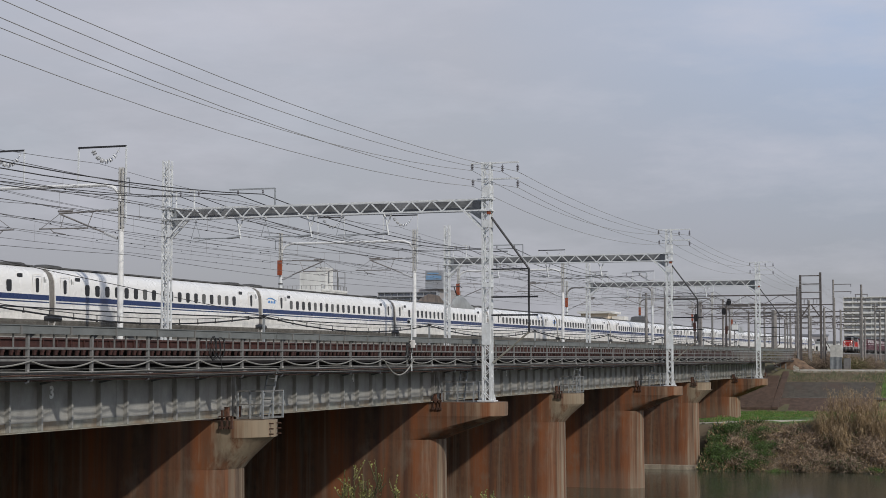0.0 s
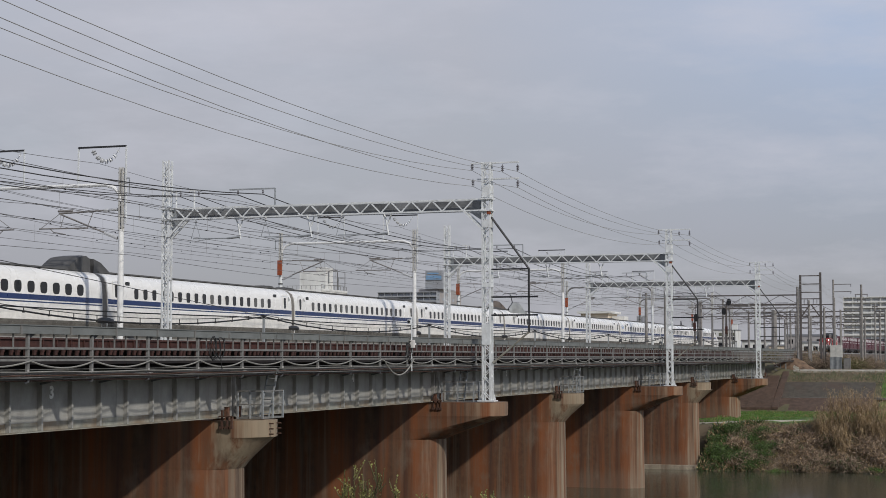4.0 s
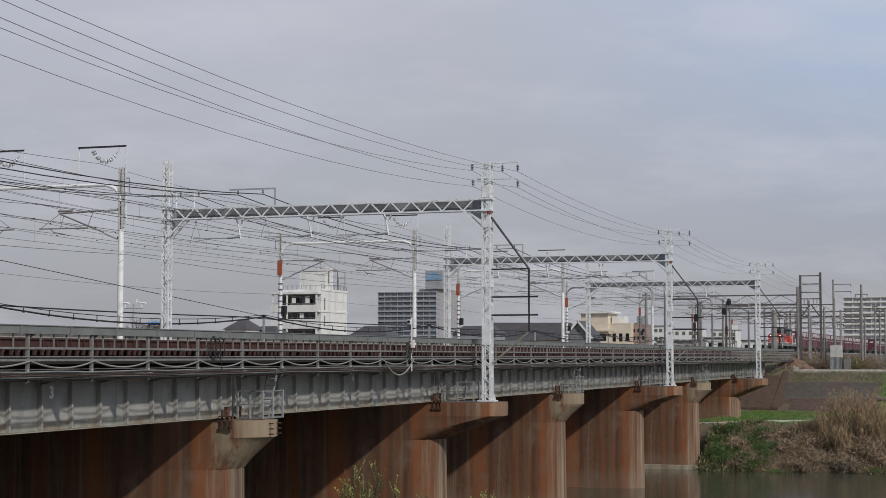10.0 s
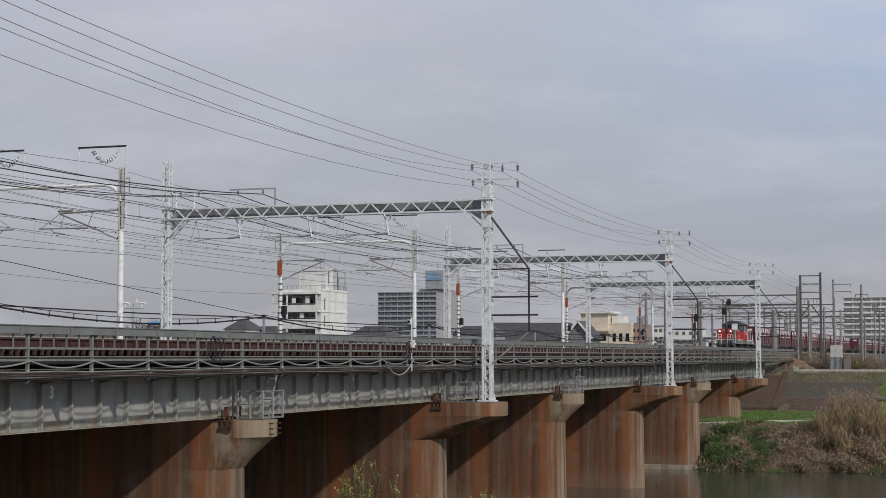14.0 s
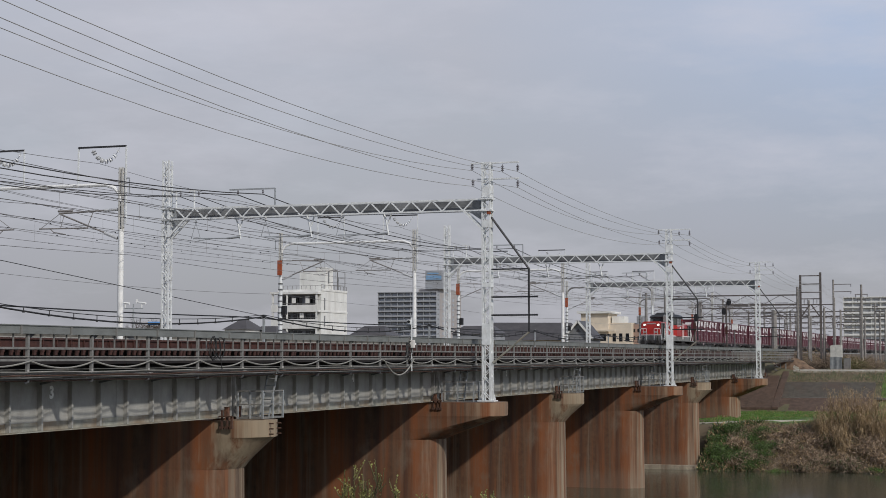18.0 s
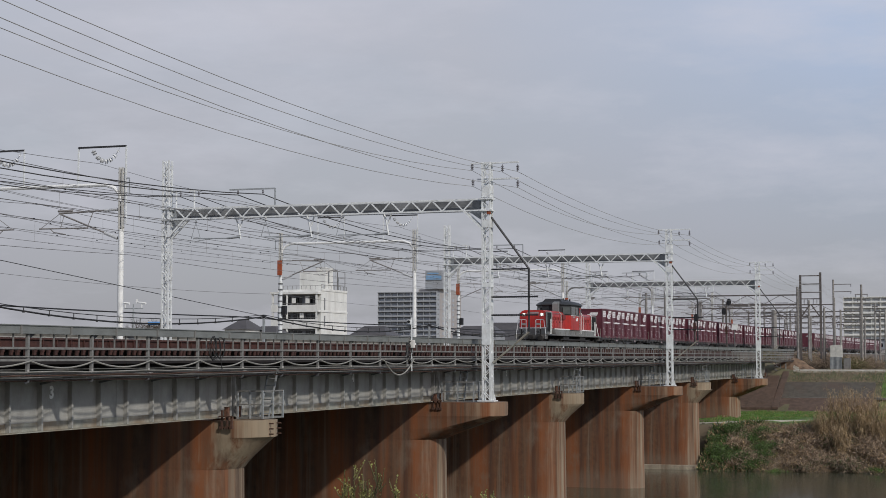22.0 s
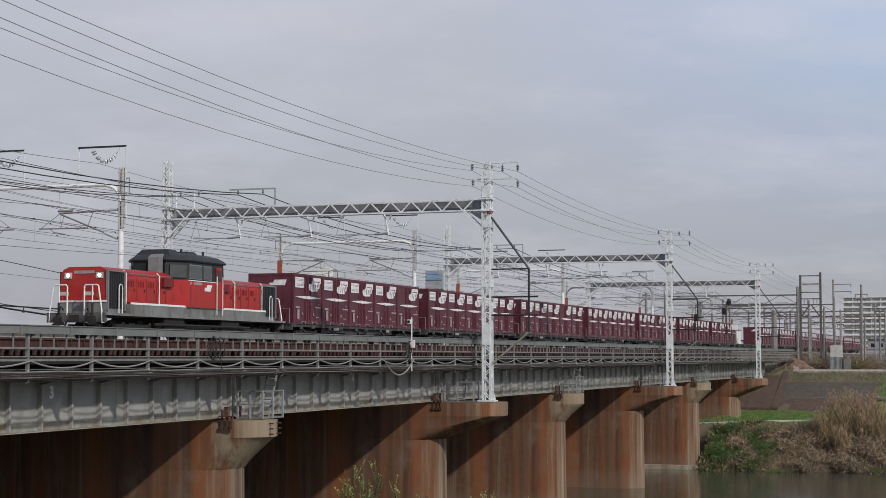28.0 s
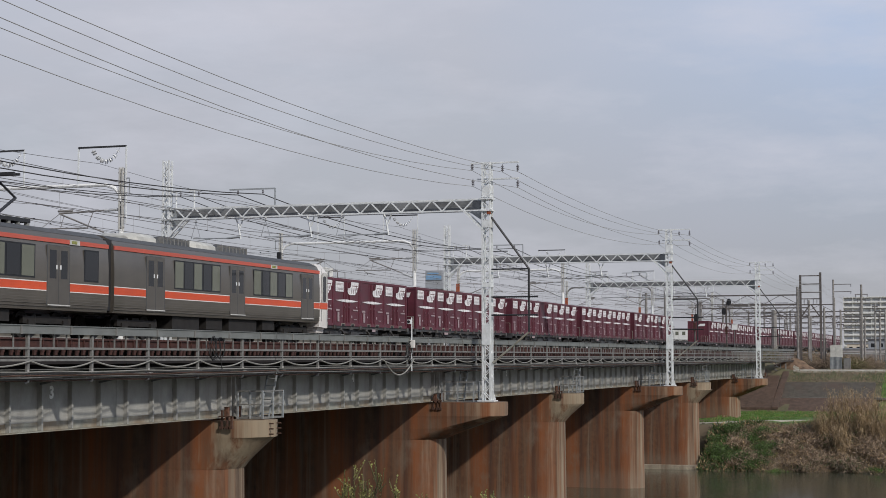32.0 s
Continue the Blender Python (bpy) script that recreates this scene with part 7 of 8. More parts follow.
def reeds(x, y, w, h, n, seed):
    r = random.Random(seed)
    t = thing("reed_clump", (x, y, ground_height(x, y) - 0.1), "tall dry tan reeds with drooping blades", "reeds", "reed clumps")
    b, s = Build(), Build()
    for i in range(n):
        p = Vector((r.gauss(0, w * 0.5), r.gauss(0, w * 0.5), 0))
        hh = h * r.uniform(0.45, 1.05)
        q = p + Vector((r.gauss(0, 0.35), r.gauss(0, 0.35), hh))
        m = p.lerp(q, 0.55) + Vector((r.gauss(0, 0.08), 0, 0))
        s.tube([p, m, q], 0.016, 3, 0.006)
        for j in range(5):
            c = p.lerp(q, r.uniform(0.3, 1.0))
            a = r.uniform(0, 2 * math.pi)
            out = Vector((math.cos(a), math.sin(a), r.uniform(-0.3, 0.9)))
            k = r.uniform(0.4, 0.8)
            side = Vector((-out.y, out.x, 0)).normalized() * 0.014
            mid, end = c + out * k * 0.6, c + out * k - UP * k * 0.5
            b.add([c - side, c + side, mid + side, mid - side, end], [(0, 1, 2, 3), (3, 2, 4)], 0 if r.random() < 0.7 else 1)
    tagged(part("stem_tuft", s, M["leaf_tan"], t), kind="stuff")
    tagged(part("blade_tuft", b, [M["leaf_tan"], M["leaf_dry"]], t), kind="stuff")
    return t


for i, (x, y, w, h) in enumerate(((-16.0, 146.6, 0.55, 3.6), (-15.2, 147.3, 0.7, 4.7), (-14.3, 147.0, 0.7, 5.2), (-13.4, 147.3, 0.65, 4.6), (-12.7, 146.4, 0.6, 3.6), (-14.6, 145.2, 0.6, 2.8), (-16.6, 147.6, 0.4, 2.6), (-11.6, 146.2, 0.5, 2.4), (-12.2, 147.6, 0.7, 4.4), (-11.2, 147.2, 0.7, 3.6), (-10.2, 147.0, 0.8, 3.0))):
    reeds(x + 0.8, y, w, h * 0.9, 95, 200 + i)

# thatch of dry stalks over the bank
thatch = Build()
rk = random.Random(31)
for i in range(17000):
    x = rk.uniform(-25.0, -5)
    y = bank_line(x) + 0.1 + 8.2 * rk.random()
    green = x < -21.5 + 2.5 * noise.noise(Vector((x * 0.5, y * 0.5, 2)))
    p = Vector((x, y, ground_height(x, y) + rk.uniform(-0.02, 0.1)))
    leaf(thatch, p, Vector((rk.gauss(0, 0.7), rk.gauss(-0.3, 0.5), rk.uniform(0.1, 1.2))), rk.uniform(0.15, 0.5), rk, (2 if rk.random() < 0.7 else 1) if green else (0 if rk.random() < 0.6 else 1), 0.16 if green else 0.06)
tagged(part("thatch", thatch, [M["leaf_dry"], M["leaf_tan"], M["leaf_green"]]), "matted dry stalks and weeds on the bank slope", "weeds", kind="stuff")

# grass on the berm
turf = Build()
rt = random.Random(8)
for i in range(16000):
    x, y = rt.uniform(-27, -9), rt.uniform(152.5, 186)
    if min(abs((x - xa) * (yb - ya) - (y - ya) * (xb - xa)) / math.hypot(xb - xa, yb - ya) for (xa, ya), (xb, yb) in zip(line, line[1:]) if ya - 1 < y < yb + 1 or xa > x) < 0.9 if y < 185 else False:
        continue
    p = Vector((x, y, ground_height(x, y)))
    leaf(turf, p, Vector((rt.gauss(0, 0.4), rt.gauss(0, 0.4), 1)), rt.uniform(0.12, 0.28), rt, 0 if rt.random() < 0.88 else 1, 0.1)
tagged(part("grass", turf, [M["leaf_fresh"], M["leaf_tan"]]), "fresh green spring grass on the berm", "grass", kind="stuff")
turf = Build()
for i in range(16000):
    x, y = rt.uniform(-24, -6), rt.uniform(193.3, 215)
    p = Vector((x, y, ground_height(x, y)))
    leaf(turf, p, Vector((rt.gauss(0, 0.4), rt.gauss(0, 0.4), 1)), rt.uniform(0.1, 0.3), rt, 0 if rt.random() < 0.7 else 1, 0.1)
tagged(part("dry_grass", turf, [M["leaf_dry"], M["leaf_green"]]), "dry yellowed grass on the levee crest", "grass", kind="stuff")
for i, (x, y) in enumerate(((-18.6, 206.0), (-17.6, 207.0), (-19.4, 208.0), (-27.5, 204.0), (-14.0, 212.0), (-11.0, 214.0))):
    shrub(x, y, 1.2, 1.7, 1500, ("leaf_bush", "leaf_dry"), 0.14, "yellow-green bush on the levee crest", group="levee bushes", seed=300 + i)


r6 = random.Random(16)
for i in range(22):
    x = -23.2 + 17.5 * r6.random()
    y = 203.5 + 11 * r6.random()
    if abs(x + 19.7) < 1.6 and y < 207:
        continue
    shrub(x, y, r6.uniform(0.9, 1.5), r6.uniform(1.0, 2.0), 700, ("leaf_dry", "twig" if i % 3 else "leaf_bush"), 0.3, "brown leafless brush on the levee crest", group="levee bushes", seed=400 + i, slim=0.06, stems=20)


for i in range(26):
    x = -26.5 + 4.5 * r6.random()
    y = 218 + 4.4 * i
    shrub(x, y, r6.uniform(1.2, 2.2), r6.uniform(1.5, 2.6), 600, ("leaf_dry", "twig" if i % 2 else "leaf_bush"), 0.34, "brown leafless brush along the railway embankment", group="levee bushes", seed=440 + i, slim=0.06, stems=22)


def budding_shrub(x, y, h, spread, seed, stems):
    """Thin upright twigs with fresh buds on the near bank."""
    r = random.Random(seed)
    z0 = ground_height(x, y)
    t = thing("budding_shrub", (x, y, z0), "thin twiggy shrub with yellow-green spring buds", "shrub", "budding shrubs")
    tw_, bd = Build(), Build()

    def sprig(p, q, n):
        tw_.tube([p, p.lerp(q, 0.5) + Vector((r.gauss(0, 0.006), r.gauss(0, 0.006), 0)), q], 0.0034, 4, 0.0018)
        for m in range(n):
            c = p.lerp(q, (m + 0.6) / n)
            leaf(bd, c, Vector((r.gauss(0, 0.8), r.gauss(0, 0.8), 1.0)), r.uniform(0.010, 0.019), r)
    for i in range(stems):
        a, k = r.uniform(0, 2 * math.pi), math.sqrt(r.random())
        top = Vector((math.cos(a) * spread * k, math.sin(a) * spread * k, h * r.uniform(0.955, 1.0) - 0.06 * k))
        low = Vector((top.x * 0.6, top.y * 0.6, top.z - 0.5))
        tw_.tube([(0, 0, 0), low, top - Vector((0, 0, 0.12))], 0.006, 4, 0.0025)
        sprig(top - Vector((0, 0, 0.14)), top, 9)
        for j in range(7):
            p = low.lerp(top, r.uniform(0.3, 0.9))
            sprig(p, p + Vector((r.gauss(0, 0.035), r.gauss(0, 0.035), r.uniform(0.05, 0.12))), 7)
    tagged(part("twig_tuft", tw_, M["green_twig"], t), kind="stuff")
    tagged(part("bud_tuft", bd, M["bud"], t), kind="stuff")
    return t


budding_shrub(-3.36, 8.6, 8.52 - ground_height(-3.36, 8.6), 0.12, 1, 10)
budding_shrub(-3.14, 8.6, 8.42 - ground_height(-3.14, 8.6), 0.03, 2, 3)
budding_shrub(-2.99, 8.6, 8.43 - ground_height(-2.99, 8.6), 0.05, 3, 2)
budding_shrub(-2.6, 8.6, 8.40 - ground_height(-2.6, 8.6), 0.06, 4, 4)
budding_shrub(-2.4, 8.6, 8.36 - ground_height(-2.4, 8.6), 0.03, 5, 2)

# ---- town behind the railway ----
M["bldg_white"] = material("white_render_wall", (0.73, 0.73, 0.70), 0.8, grain=0.5, vary=0.06, bump=0.03, stain=(0.4, 0.38, 0.34), stain_amount=0.4, stain_scale=(0.4, 0.4, 0.06))
M["bldg_grey"] = material("grey_tile_wall", (0.26, 0.27, 0.29), 0.7, grain=0.4, vary=0.08, bump=0)
M["bldg_pink"] = material("pinkish_grey_tile_wall", (0.37, 0.345, 0.335), 0.7, grain=0.4, vary=0.06, bump=0)
M["bldg_cream"] = material("cream_render_wall", (0.66, 0.575, 0.46), 0.8, grain=0.5, vary=0.06, bump=0.02)
M["bldg_orange"] = material("terracotta_wall", (0.33, 0.225, 0.18), 0.8, grain=0.5, vary=0.1, bump=0.02)
# distance haze is mixed into the colours of these far walls and windows
M["bldg_haze"] = material("hazed_grey_wall", (0.33, 0.345, 0.37), 0.8, grain=0.4, vary=0.06, bump=0)
M["recess_far"] = material("hazed_blue_grey_glazing", (0.36, 0.385, 0.43), 0.4, grain=0.4, vary=0.1, bump=0)
M["recess_pale"] = material("hazed_pale_glazing", (0.48, 0.49, 0.50), 0.4, grain=0.4, vary=0.1, bump=0)
M["slate"] = material("dark_slate_roof", (0.078, 0.072, 0.073), 0.6, grain=0.6, vary=0.15)
M["recess"] = material("shaded_balcony_wall", (0.2, 0.205, 0.215), 0.8, grain=0.5, vary=0.1, bump=0)
M["sign_blue"] = material("blue_sign_panel", (0.20, 0.36, 0.56), 0.5, grain=0.5, vary=0.05, bump=0)


def apartment(name, label, x0, x1, y0, depth, z0, floors, fh, wall, rail, bays, end_w=0.0, group="apartment blocks", glass="glass"):
    """A slab block with a balcony front towards -y: recessed dark floors, pale parapets, party walls, windows on its end."""
    z1 = z0 + floors * fh
    t = thing(name, (0, y0, 0), label, "apartment building", group)
    part("wall", Build().box(x0, x1, 1.4, depth, z0 - 12, z1), M[wall], t)
    part("roof_slab", Build().box(x0 - 0.2, x1 + 0.2, -0.1, depth + 0.2, z1, z1 + 0.5), M[wall], t)
    for i in range(floors):
        z = z0 + i * fh
        f = part("balcony", Build().box(x0, x1 - end_w, 0.0, 0.15, z, z + fh * 0.40).box(x0, x1 - end_w, 0.0, 1.4, z, z + 0.2), M[rail], t)
        for k in range(bays):
            xa = x0 + (x1 - end_w - x0) * k / bays
            part("window", Build().box(xa + 0.5, xa + (x1 - end_w - x0) / bays - 0.5, 1.34, 1.42, z + 0.25, z + fh - 0.5), M[glass], f)
    for k in range(bays + 1):
        xa = x0 + (x1 - end_w - x0) * k / bays
        part("party_wall", Build().box(xa - 0.1, xa + 0.1, 0.05, 1.4, z0 - 6, z1), M[wall], t)
    for i in range(floors):
        part("end_window", Build().box(x1, x1 + 0.05, depth * 0.45, depth * 0.6, z0 + i * fh + 1.0, z0 + i * fh + 2.0), M["glass"], t)
    return t


# white block of flats with open balconies
wb = thing("white_building", (0, 330, 0), "white rendered building with dark open balconies and a rooftop stair tower", "building")
part("wall", Build().box(-148.0, -138.07, 1.6, 16.3, 0, 23.9), M["bldg_white"], wb)
for z0, zp, z1 in ((12.2, 14.0, 15.9), (15.9, 17.9, 19.35), (19.4, 20.9, 23.15)):
    f = part("balcony", Build().box(-148.8, -138.1, -0.05, 0.12, z0, zp).box(-148.8, -148.6, 0.12, 1.6, z0, zp).box(-148.8, -138.1, 0.0, 1.6, z0, z0 + 0.3), M["bldg_white"], wb)
    part("recess", Build().box(-147.6, -138.9, 1.5, 1.6, z0 + 0.4, z1 - 0.1), M["recess"], f)
    for i, x in enumerate((-147.0, -144.3, -141.3)):
        w = part("window", Build().box(x, x + 2.0, 1.42, 1.52, z0 + 0.9, z1 - 0.5), M["glass"], f)
        part("sash", Build().box(x + 0.95, x + 1.05, 1.38, 1.44, z0 + 0.9, z1 - 0.5).box(x - 0.08, x, 1.38, 1.5, z0 + 0.9, z1 - 0.5), M["rail_steel"], w)
    for x in (-148.5, -145.2, -138.5):
        part("pillar", Build().box(x - 0.16, x + 0.16, 0.0, 0.3, zp, z1), M["bldg_white"], f)
    part("rail_bar", Build().box(-148.7, -138.3, 0.0, 0.06, zp + 0.25, zp + 0.32), M["rail_steel"], f)
for x, z in ((-143.8, 21.3), (-140.7, 21.2), (-142.0, 18.1)):
    part("laundry", Build().box(x - 0.45, x + 0.45, 0.5, 0.56, z, z + 1.1), M["bldg_white"], wb, "pale washing on the balcony")
part("air_conditioner", Build().box(-141.4, -140.5, 0.9, 1.3, 22.2, 22.8), M["cast_grey"], wb, "grey air conditioner unit")
part("canopy_slab", Build().box(-149.0, -138.0, -0.2, 1.7, 23.15, 23.65), M["bldg_white"], wb)
part("side_band", Build().box(-138.07, -137.95, 0.0, 16.4, 19.4, 19.75), M["bldg_white"], wb)
part("parapet", Build().box(-138.2, -137.95, 1.6, 16.3, 23.9, 24.35).box(-148.0, -138.2, 1.6, 1.8, 23.9, 24.2), M["bldg_white"], wb)
for i in range(9):
    part("roof_rail_post", Build().box(-138.15, -138.07, 2.0 + i * 1.75, 2.08 + i * 1.75, 24.3, 25.2), M["rail_steel"], wb)
    part("roof_rail_post", Build().box(-147.9 + i * 1.05, -147.82 + i * 1.05, 1.7, 1.78, 24.2, 25.0), M["rail_steel"], wb)
part("roof_rail", Build().box(-138.15, -138.07, 1.7, 16.0, 25.15, 25.22).box(-147.9, -138.1, 1.7, 1.78, 24.95, 25.02), M["rail_steel"], wb)
ph = part("stair_tower", Build().box(-144.0, -138.1, 4.0, 8.2, 23.9, 28.0), M["bldg_white"], wb)
part("upper_tower", Build().box(-140.2, -138.05, 4.0, 8.2, 28.0, 28.95), M["bldg_white"], ph)
for y, z0, z1 in ((3.2, 19.9, 22.4), (3.2, 16.4, 18.6), (5.4, 25.6, 28.2)):
    part("slot_window", Build().box(-138.06, -137.98, y, y + 0.55, z0, z1), M["recess"], wb)
for y in (11.0, 15.4):
    for x in (-139.9, -138.2):
        part("tank_frame", Build().beam((x, y, 23.9), (x, y, 28.4), 0.12), M["rail_steel"], wb)
for z in (25.4, 27.0, 28.4):
    part("tank_frame", Build().beam((-138.2, 11, z), (-138.2, 15.4, z), 0.1).beam((-139.9, 11, z), (-138.2, 11, z), 0.1), M["rail_steel"], wb)
part("aerial_pole", Build().tube([(-138.9, 13.2, 23.9), (-138.9, 13.2, 27.2)], 0.12, 8), M["recess"], wb, smooth=True)

apartment("apartment_block", "blue-grey tiled apartment block with rows of balconies", -340.0, -305.3, 900, 6, 11.85, 13, 2.75, "bldg_haze", "bldg_haze", 9, glass="recess_far")
tower = thing("apartment_tower", (0, 906.2, 0), "pinkish grey residential block with a blue rooftop sign", "building")
part("wall", Build().box(-318.0, -305.4, 0.2, 39, 0, 49.0), M["bldg_pink"], tower)
part("parapet", Build().box(-318.0, -305.2, 0.1, 39.1, 49.0, 49.7), M["bldg_pink"], tower)
part("penthouse", Build().box(-313.0, -302.8, -2.5, 12, 49.7, 60.0), M["bldg_haze"], tower)
part("sign_panel", Build().box(-312.8, -303.0, -2.9, -2.5, 54.6, 59.6), M["bldg_haze"], tower, "pale blue-grey rooftop sign panel")
part("sign_field", Build().box(-312.4, -303.4, -3.0, -2.9, 54.9, 57.2), M["sign_blue"], tower)
part("sign_bars", Build().box(-311.6, -305.0, -3.06, -3.0, 57.9, 58.8), M["sign_blue"], tower)
for i in range(12):
    for j in range(4):
        part("window", Build().box(-305.42, -305.32, 5 + j * 9, 8 + j * 9, 13 + i * 2.75, 14.6 + i * 2.75), M["recess_far"], tower)
part("antenna", Build().beam((-308, 5, 60), (-308, 5, 65), 0.3), M["pole"], tower)

apartment("apartment_block", "white apartment block with deep balconies beyond the bank", -90.2, -30.0, 975, 14, 8, 12, 3.05, "bldg_white", "bldg_white", 12, glass="recess_pale")

# dark-roofed hall and gabled house
hall = thing("long_hall", (0, 430, 0), "long hall with a dark slate roof", "building")
part("wall", Build().box(-136, -108, 0, 18, 5, 15.0), M["bldg_cream"], hall)
part("roof", Build().loft([[(-133, 6, 19.4), (-110.5, 6, 19.2), (-107.0, -1.5, 14.6), (-137, -1.5, 14.6)], [(-133, 6.3, 19.4), (-110.5, 6.3, 19.2), (-107.0, 19, 14.6), (-137, 19, 14.6)]]), M["slate"], hall)
house = thing("gabled_house", (0, 426, 0), "white gabled house with a dark roof edge", "house")
part("gable_wall", Build().plate([(-109.5, 0, 5), (-102.6, 0, 5), (-102.6, 0, 15.2), (-106.0, 0, 19.0), (-109.5, 0, 15.2)], 10, (0, 1, 0)), M["recess"], house)
part("barge_board", Build().beam((-106.0, -0.75, 19.35), (-102.0, -0.75, 14.75), 0.3, 0.5).beam((-106.0, -0.75, 19.35), (-110.0, -0.75, 14.75), 0.3, 0.5), M["bldg_white"], house, "white barge boards")
part("roof", Build().beam((-106.0, 5, 19.4), (-101.9, 5, 14.7), 11.2, 0.35).beam((-106.0, 5, 19.4), (-110.2, 5, 14.7), 11.2, 0.35), M["slate"], house)
part("vent", Build().plate([(-106.7, -0.06, 16.6), (-105.3, -0.06, 16.6), (-106.0, -0.06, 17.4)], 0.06, (0, 1, 0)), M["slate"], house)
cr = thing("cream_building", (0, 500, 0), "cream rendered building with a flat roof and dark windows", "building")
part("wall", Build().box(-123.6, -115.2, 0, 12, 5, 23.4), M["bldg_cream"], cr)
part("lower_wing", Build().box(-115.2, -108.4, 1, 14, 5, 20.6), M["bldg_cream"], cr)
part("roof_slab", Build().box(-124.6, -114.2, -1, 13, 23.4, 24.1), M["bldg_white"], cr)
part("canopy", Build().box(-120, -113.0, -1.2, 0, 18.0, 18.5), M["bldg_cream"], cr)
for x in (-120, -117):
    part("window", Build().box(x - 1.1, x + 1.1, -0.06, 0.0, 15.2, 17.2), M["glass"], cr)
for x in (-113.6, -111.6, -109.6):
    part("window", Build().box(x - 0.5, x + 0.5, 0.94, 1.0, 15.0, 17.4), M["glass"], cr)
part("roof_shed", Build().box(-114.8, -111, 3, 9, 20.6, 22.6), M["bldg_white"], cr)
oh = thing("terracotta_house", (0, 500, 0), "small terracotta-coloured house with square windows", "house")
part("wall", Build().box(-109.0, -104.6, 4, 12, 5, 20.2), M["bldg_orange"], oh)
part("roof_tower", Build().box(-107.6, -105.8, 5, 9, 20.2, 22.6), M["bldg_grey"], oh)
for x in (-108.2, -106.8, -105.4):
    for z in (15.6, 17.8):
        part("window", Build().box(x - 0.35, x + 0.35, 3.94, 4.0, z, z + 1.0), M["glass"], oh)
rt2 = random.Random(21)
for i in range(26):
    y = 560 + 260 * rt2.random()
    u = -0.215 + 0.20 * i / 25 + rt2.uniform(-0.004, 0.004)
    x, w, h = u * y, rt2.uniform(7, 15), rt2.uniform(5.5, 10.5)
    m = rt2.choice(["bldg_white", "bldg_grey", "bldg_cream", "bldg_pink", "bldg_white"])
    t = thing("town_house", (x, y, 7), "small %s town building beyond the tracks" % {"bldg_white": "white", "bldg_grey": "grey", "bldg_cream": "cream", "bldg_pink": "pinkish"}[m], "building", "town buildings")
    part("wall", Build().box(-w / 2, w / 2, 0, 9, -2, h), M[m], t)
    part("roof", Build().box(-w / 2 - 0.4, w / 2 + 0.4, -0.4, 9.4, h, h + 0.5), M["slate"] if i % 3 == 0 else M["bldg_grey"], t)
    for k in range(int(w / 3)):
        for j in range(2):
            part("window", Build().box(-w / 2 + 1 + k * 3, -w / 2 + 2.4 + k * 3, -0.06, 0, h - 2.6 - j * 3, h - 1.2 - j * 3), M["glass"], t)
for i, (u0, u1, y, zt, m) in enumerate(((-0.4855, -0.468, 300, 17.2, "slate"), (-0.470, -0.447, 305, 16.0, "bldg_orange"), (-0.398, -0.372, 320, 16.2, "slate"), (-0.525, -0.495, 330, 14.6, "bldg_white"), (-0.58, -0.545, 330, 14.8, "bldg_white"), (-0.545, -0.53, 350, 17.2, "bldg_grey"), (-0.33, -0.30, 380, 17.4, "bldg_grey"))):
    t = thing("low_house", (0, y, 6), "low house with a %s roof behind the viaduct" % ("dark hipped" if m == "slate" else "flat"), "house", "low houses")
    x0, x1 = u0 * y, u1 * y
    part("wall", Build().box(x0 + 0.4, x1 - 0.4, 0.4, 8, 0, zt - 8.0), M["bldg_white" if m == "slate" else m], t)
    part("roof", Build().loft([[(x0, 0, zt - 8.0), (x1, 0, zt - 8.0), (x1, 9, zt - 8.0), (x0, 9, zt - 8.0)], [(x0 + 2, 4, zt - 6.0), (x1 - 2, 4, zt - 6.0), (x1 - 2, 5, zt - 6.0), (x0 + 2, 5, zt - 6.0)]]), M["slate"], t)

# hazy low white buildings far behind the line
for x0, x1, zt in ((-131.7, -124.4, 22.7), (-122.2, -111.9, 21.6), (-108.0, -98.7, 21.1)):
    t = thing("low_building", (0, 640, 6), "distant low white flat-roofed building", "building", "low buildings")
    part("wall", Build().box(x0, x1, 0, 12, 0, zt - 6.4), M["bldg_white"], t)
    part("roof", Build().box(x0 - 0.3, x1 + 0.3, -0.3, 12.3, zt - 6.38, zt - 6.0), M["bldg_grey"], t)
    for i in range(4):
        for z in (zt - 8.6, zt - 11.6):
            xw = x0 + (x1 - x0) * (i + 0.5) / 4
            part("window", Build().box(xw - 0.6, xw + 0.6, -0.06, 0.05, z, z + 1.3), M["glass_pale"], t)

# white equipment box on a post beside the far track
eb = thing("equipment_box", (-28.5, 184.0, 9.64), "white trackside equipment box on a thin post", "equipment box")
part("post", Build().tube([(0, 0, 0), (0, 0, 2.8)], 0.05, 8), M["rail_steel"], eb)
part("box", Build().box(-0.28, 0.28, -0.2, 0.2, 2.78, 3.36).box(-0.31, 0.31, -0.23, 0.23, 3.36, 3.40), M["white"], eb)

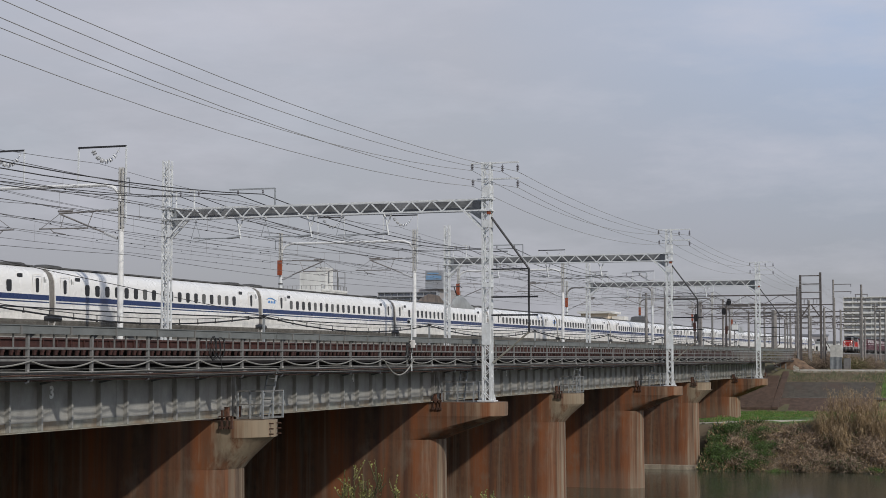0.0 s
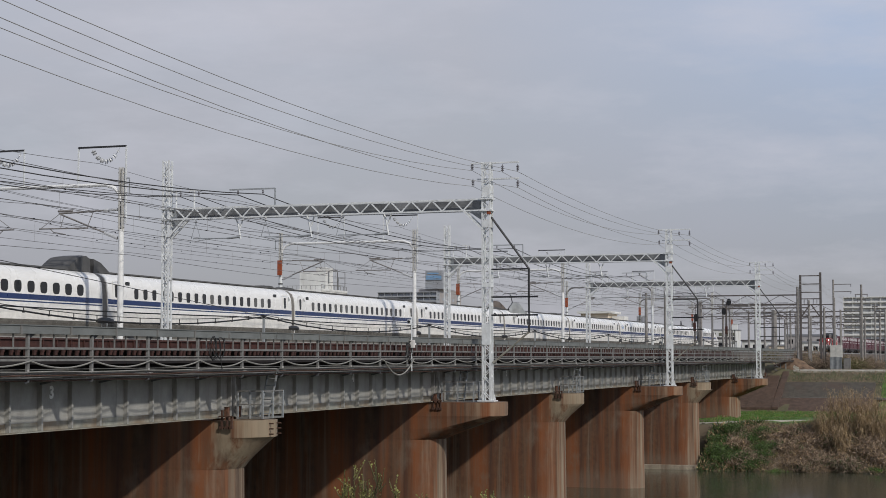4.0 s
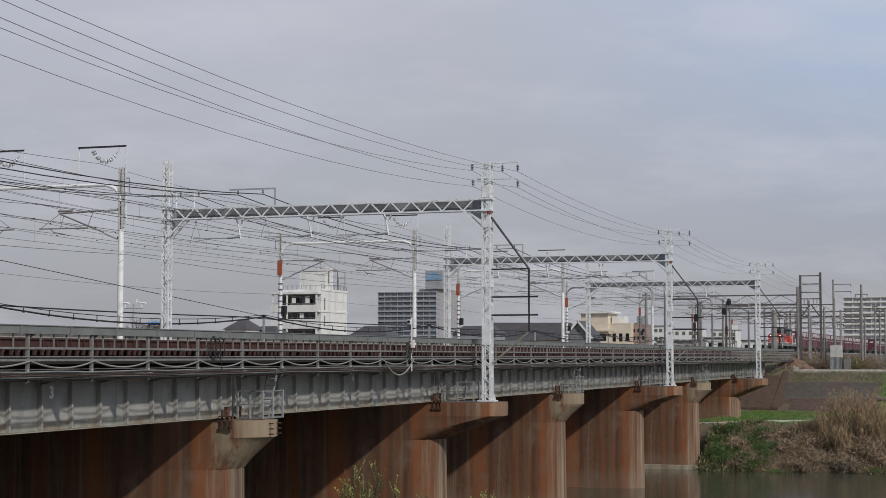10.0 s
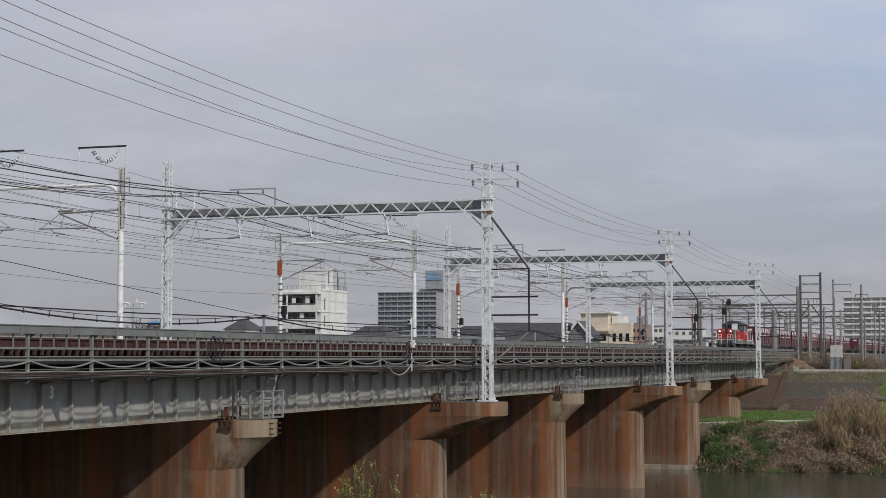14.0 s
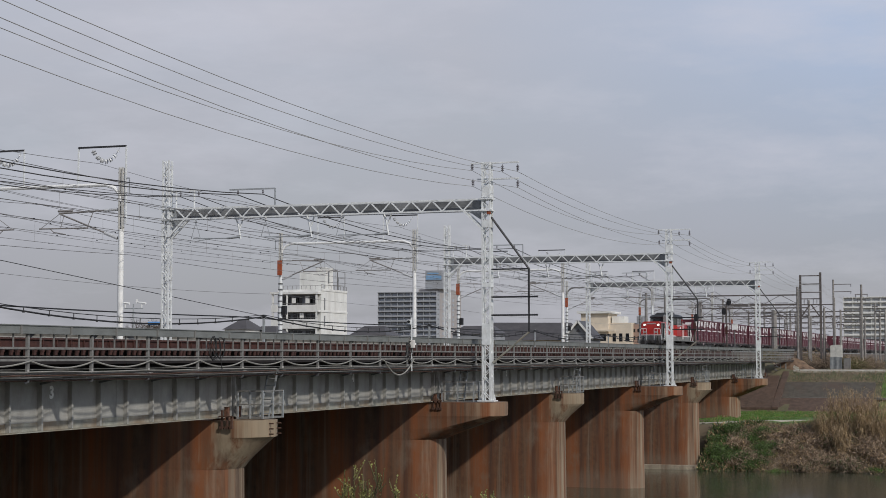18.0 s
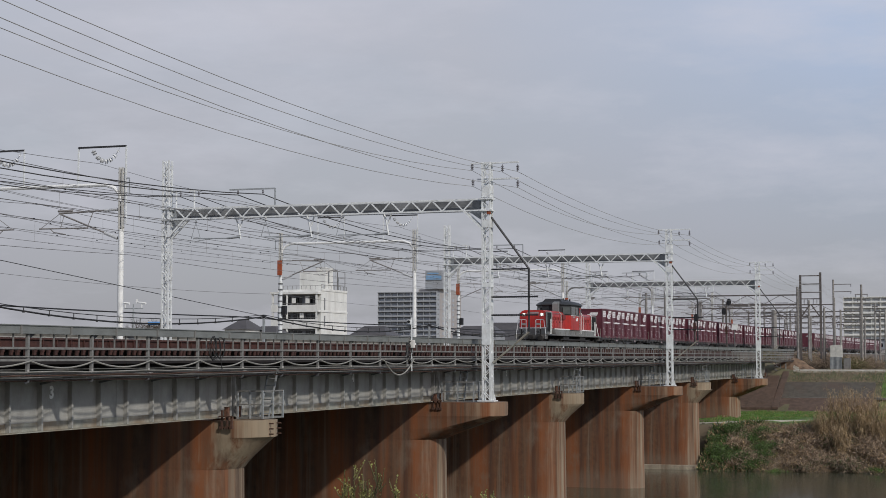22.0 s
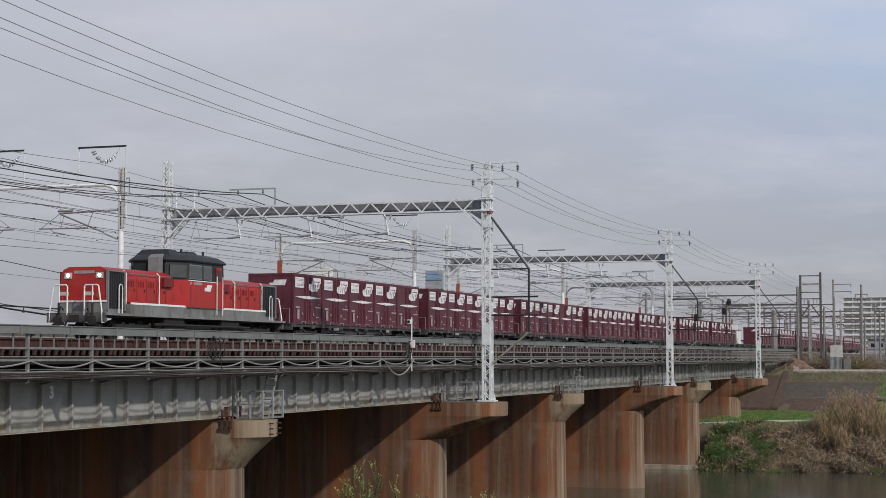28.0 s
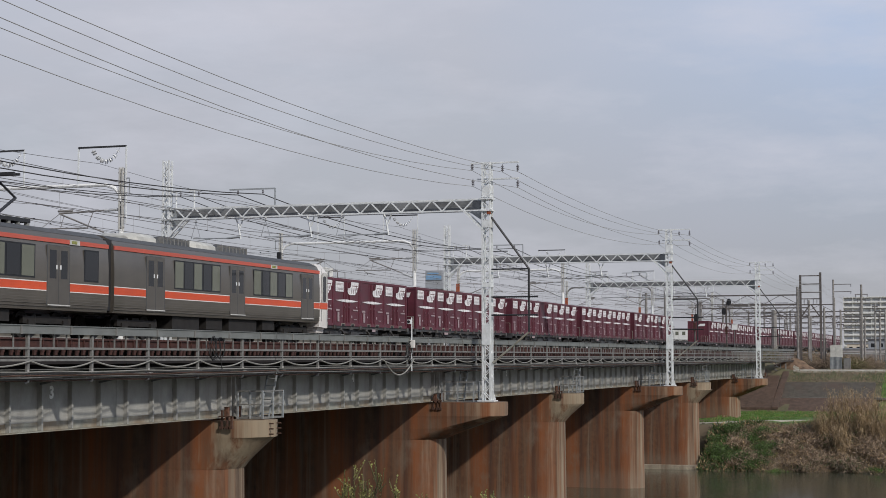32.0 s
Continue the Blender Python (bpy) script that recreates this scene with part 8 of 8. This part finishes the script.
# leafless tree and a blue tank behind the viaduct
def bare_tree(x, y, z0, h, w, seed):
    r = random.Random(seed)
    t = thing("bare_tree", (x, y, z0), "leafless winter tree with fine grey-brown twigs", "tree", "bare trees")
    trunk, twigs = Build(), Build()
    trunk.tube([(0, 0, 0), (0.1, 0, h * 0.35), (0, 0.1, h * 0.55)], 0.22, 7, 0.12)

    def grow(p, d, l, rad, depth):
        q = p + d * l
        (trunk if depth < 2 else twigs).tube([p, p.lerp(q, 0.5) + Vector((r.gauss(0, l * 0.05), 0, r.gauss(0, l * 0.05))), q], rad, 4 if depth > 1 else 5, rad * 0.6)
        if depth < 5:
            for _ in range(3):
                n = (d + Vector((r.gauss(0, 0.55), r.gauss(0, 0.55), r.gauss(0.12, 0.3)))).normalized()
                grow(q.lerp(p, r.uniform(0, 0.4)), n, l * r.uniform(0.6, 0.8), rad * 0.55, depth + 1)
    for i in range(7):
        a = 2 * math.pi * i / 7
        grow(Vector((0, 0, h * r.uniform(0.35, 0.55))), Vector((math.cos(a) * w / h, math.sin(a) * w / h, 0.8)).normalized(), h * 0.2, 0.09, 1)
    part("trunk", trunk, M["twig"], t, smooth=True)
    tagged(part("twig_crown", twigs, M["twig"], t), kind="stuff")


bare_tree(-103.0, 190, 5.5, 9.6, 4.2, 61)
bare_tree(-113.5, 210, 5.5, 9.2, 3.6, 62)
bt = thing("blue_tank", (-80.2, 150, 7.0), "small blue plastic tank on a dark steel stand", "tank")
part("tank", Build().tube([(-0.6, 0, 5.75), (0.6, 0, 5.75)], 0.17, 12), M["light_blue"], bt, smooth=True)
for x in (-0.6, 0.6):
    part("stand", Build().box(x - 0.06, x + 0.06, -0.25, 0.25, 0, 5.6), M["brown_steel"], bt)

# wind gauge mast
wg = thing("wind_gauge", (-54.2, 98.6, 9.0), "thin mast with two white propeller wind gauges", "wind gauge")
part("mast", Build().tube([(0, 0, 0), (0, 0, 3.6)], 0.05, 6), M["grey_steel"], wg)
part("crossbar", Build().beam((-0.7, 0, 3.3), (0.7, 0, 3.3), 0.06), M["grey_steel"], wg)
for x in (-0.6, 0.6):
    part("gauge", Build().tube([(x - 0.3, 0, 3.7), (x + 0.3, 0, 3.62)], 0.05, 6, 0.09).beam((x, 0, 3.3), (x, 0, 3.65), 0.05).plate([(x - 0.42, 0, 3.62), (x - 0.28, 0, 3.62), (x - 0.28, 0, 3.9), (x - 0.42, 0, 3.9)], 0.02, (0, 1, 0)), M["white"], wg)

# lay the whole line on its gradient
ON_LINE = ("bridge_pier", "plate_girder", "walkway", "track_girder", "sleeper_deck", "rail_track", "bullet_line_deck", "bullet_line_kerb", "near_trackbed", "land_trackbed", "viaduct_bank",
           "overhead_line_portal", "pipe_portal", "contact_wire", "messenger_wire", "dropper_wires", "auxiliary_wire", "power_line", "feeder_cable", "feeder_wire",
           "hung_cable", "messenger_strand", "wire_clamps", "stay_wire", "cable_clips", "cable_post", "inspection_platform", "junction_post", "wind_gauge", "cable_coil")
for ob in bpy.data.objects:
    if ob.parent is None and ob.name.split(".")[0] in ON_LINE:
        ob.location = GRADE @ ob.location
        ob.rotation_euler.x += CLIMB


motions()
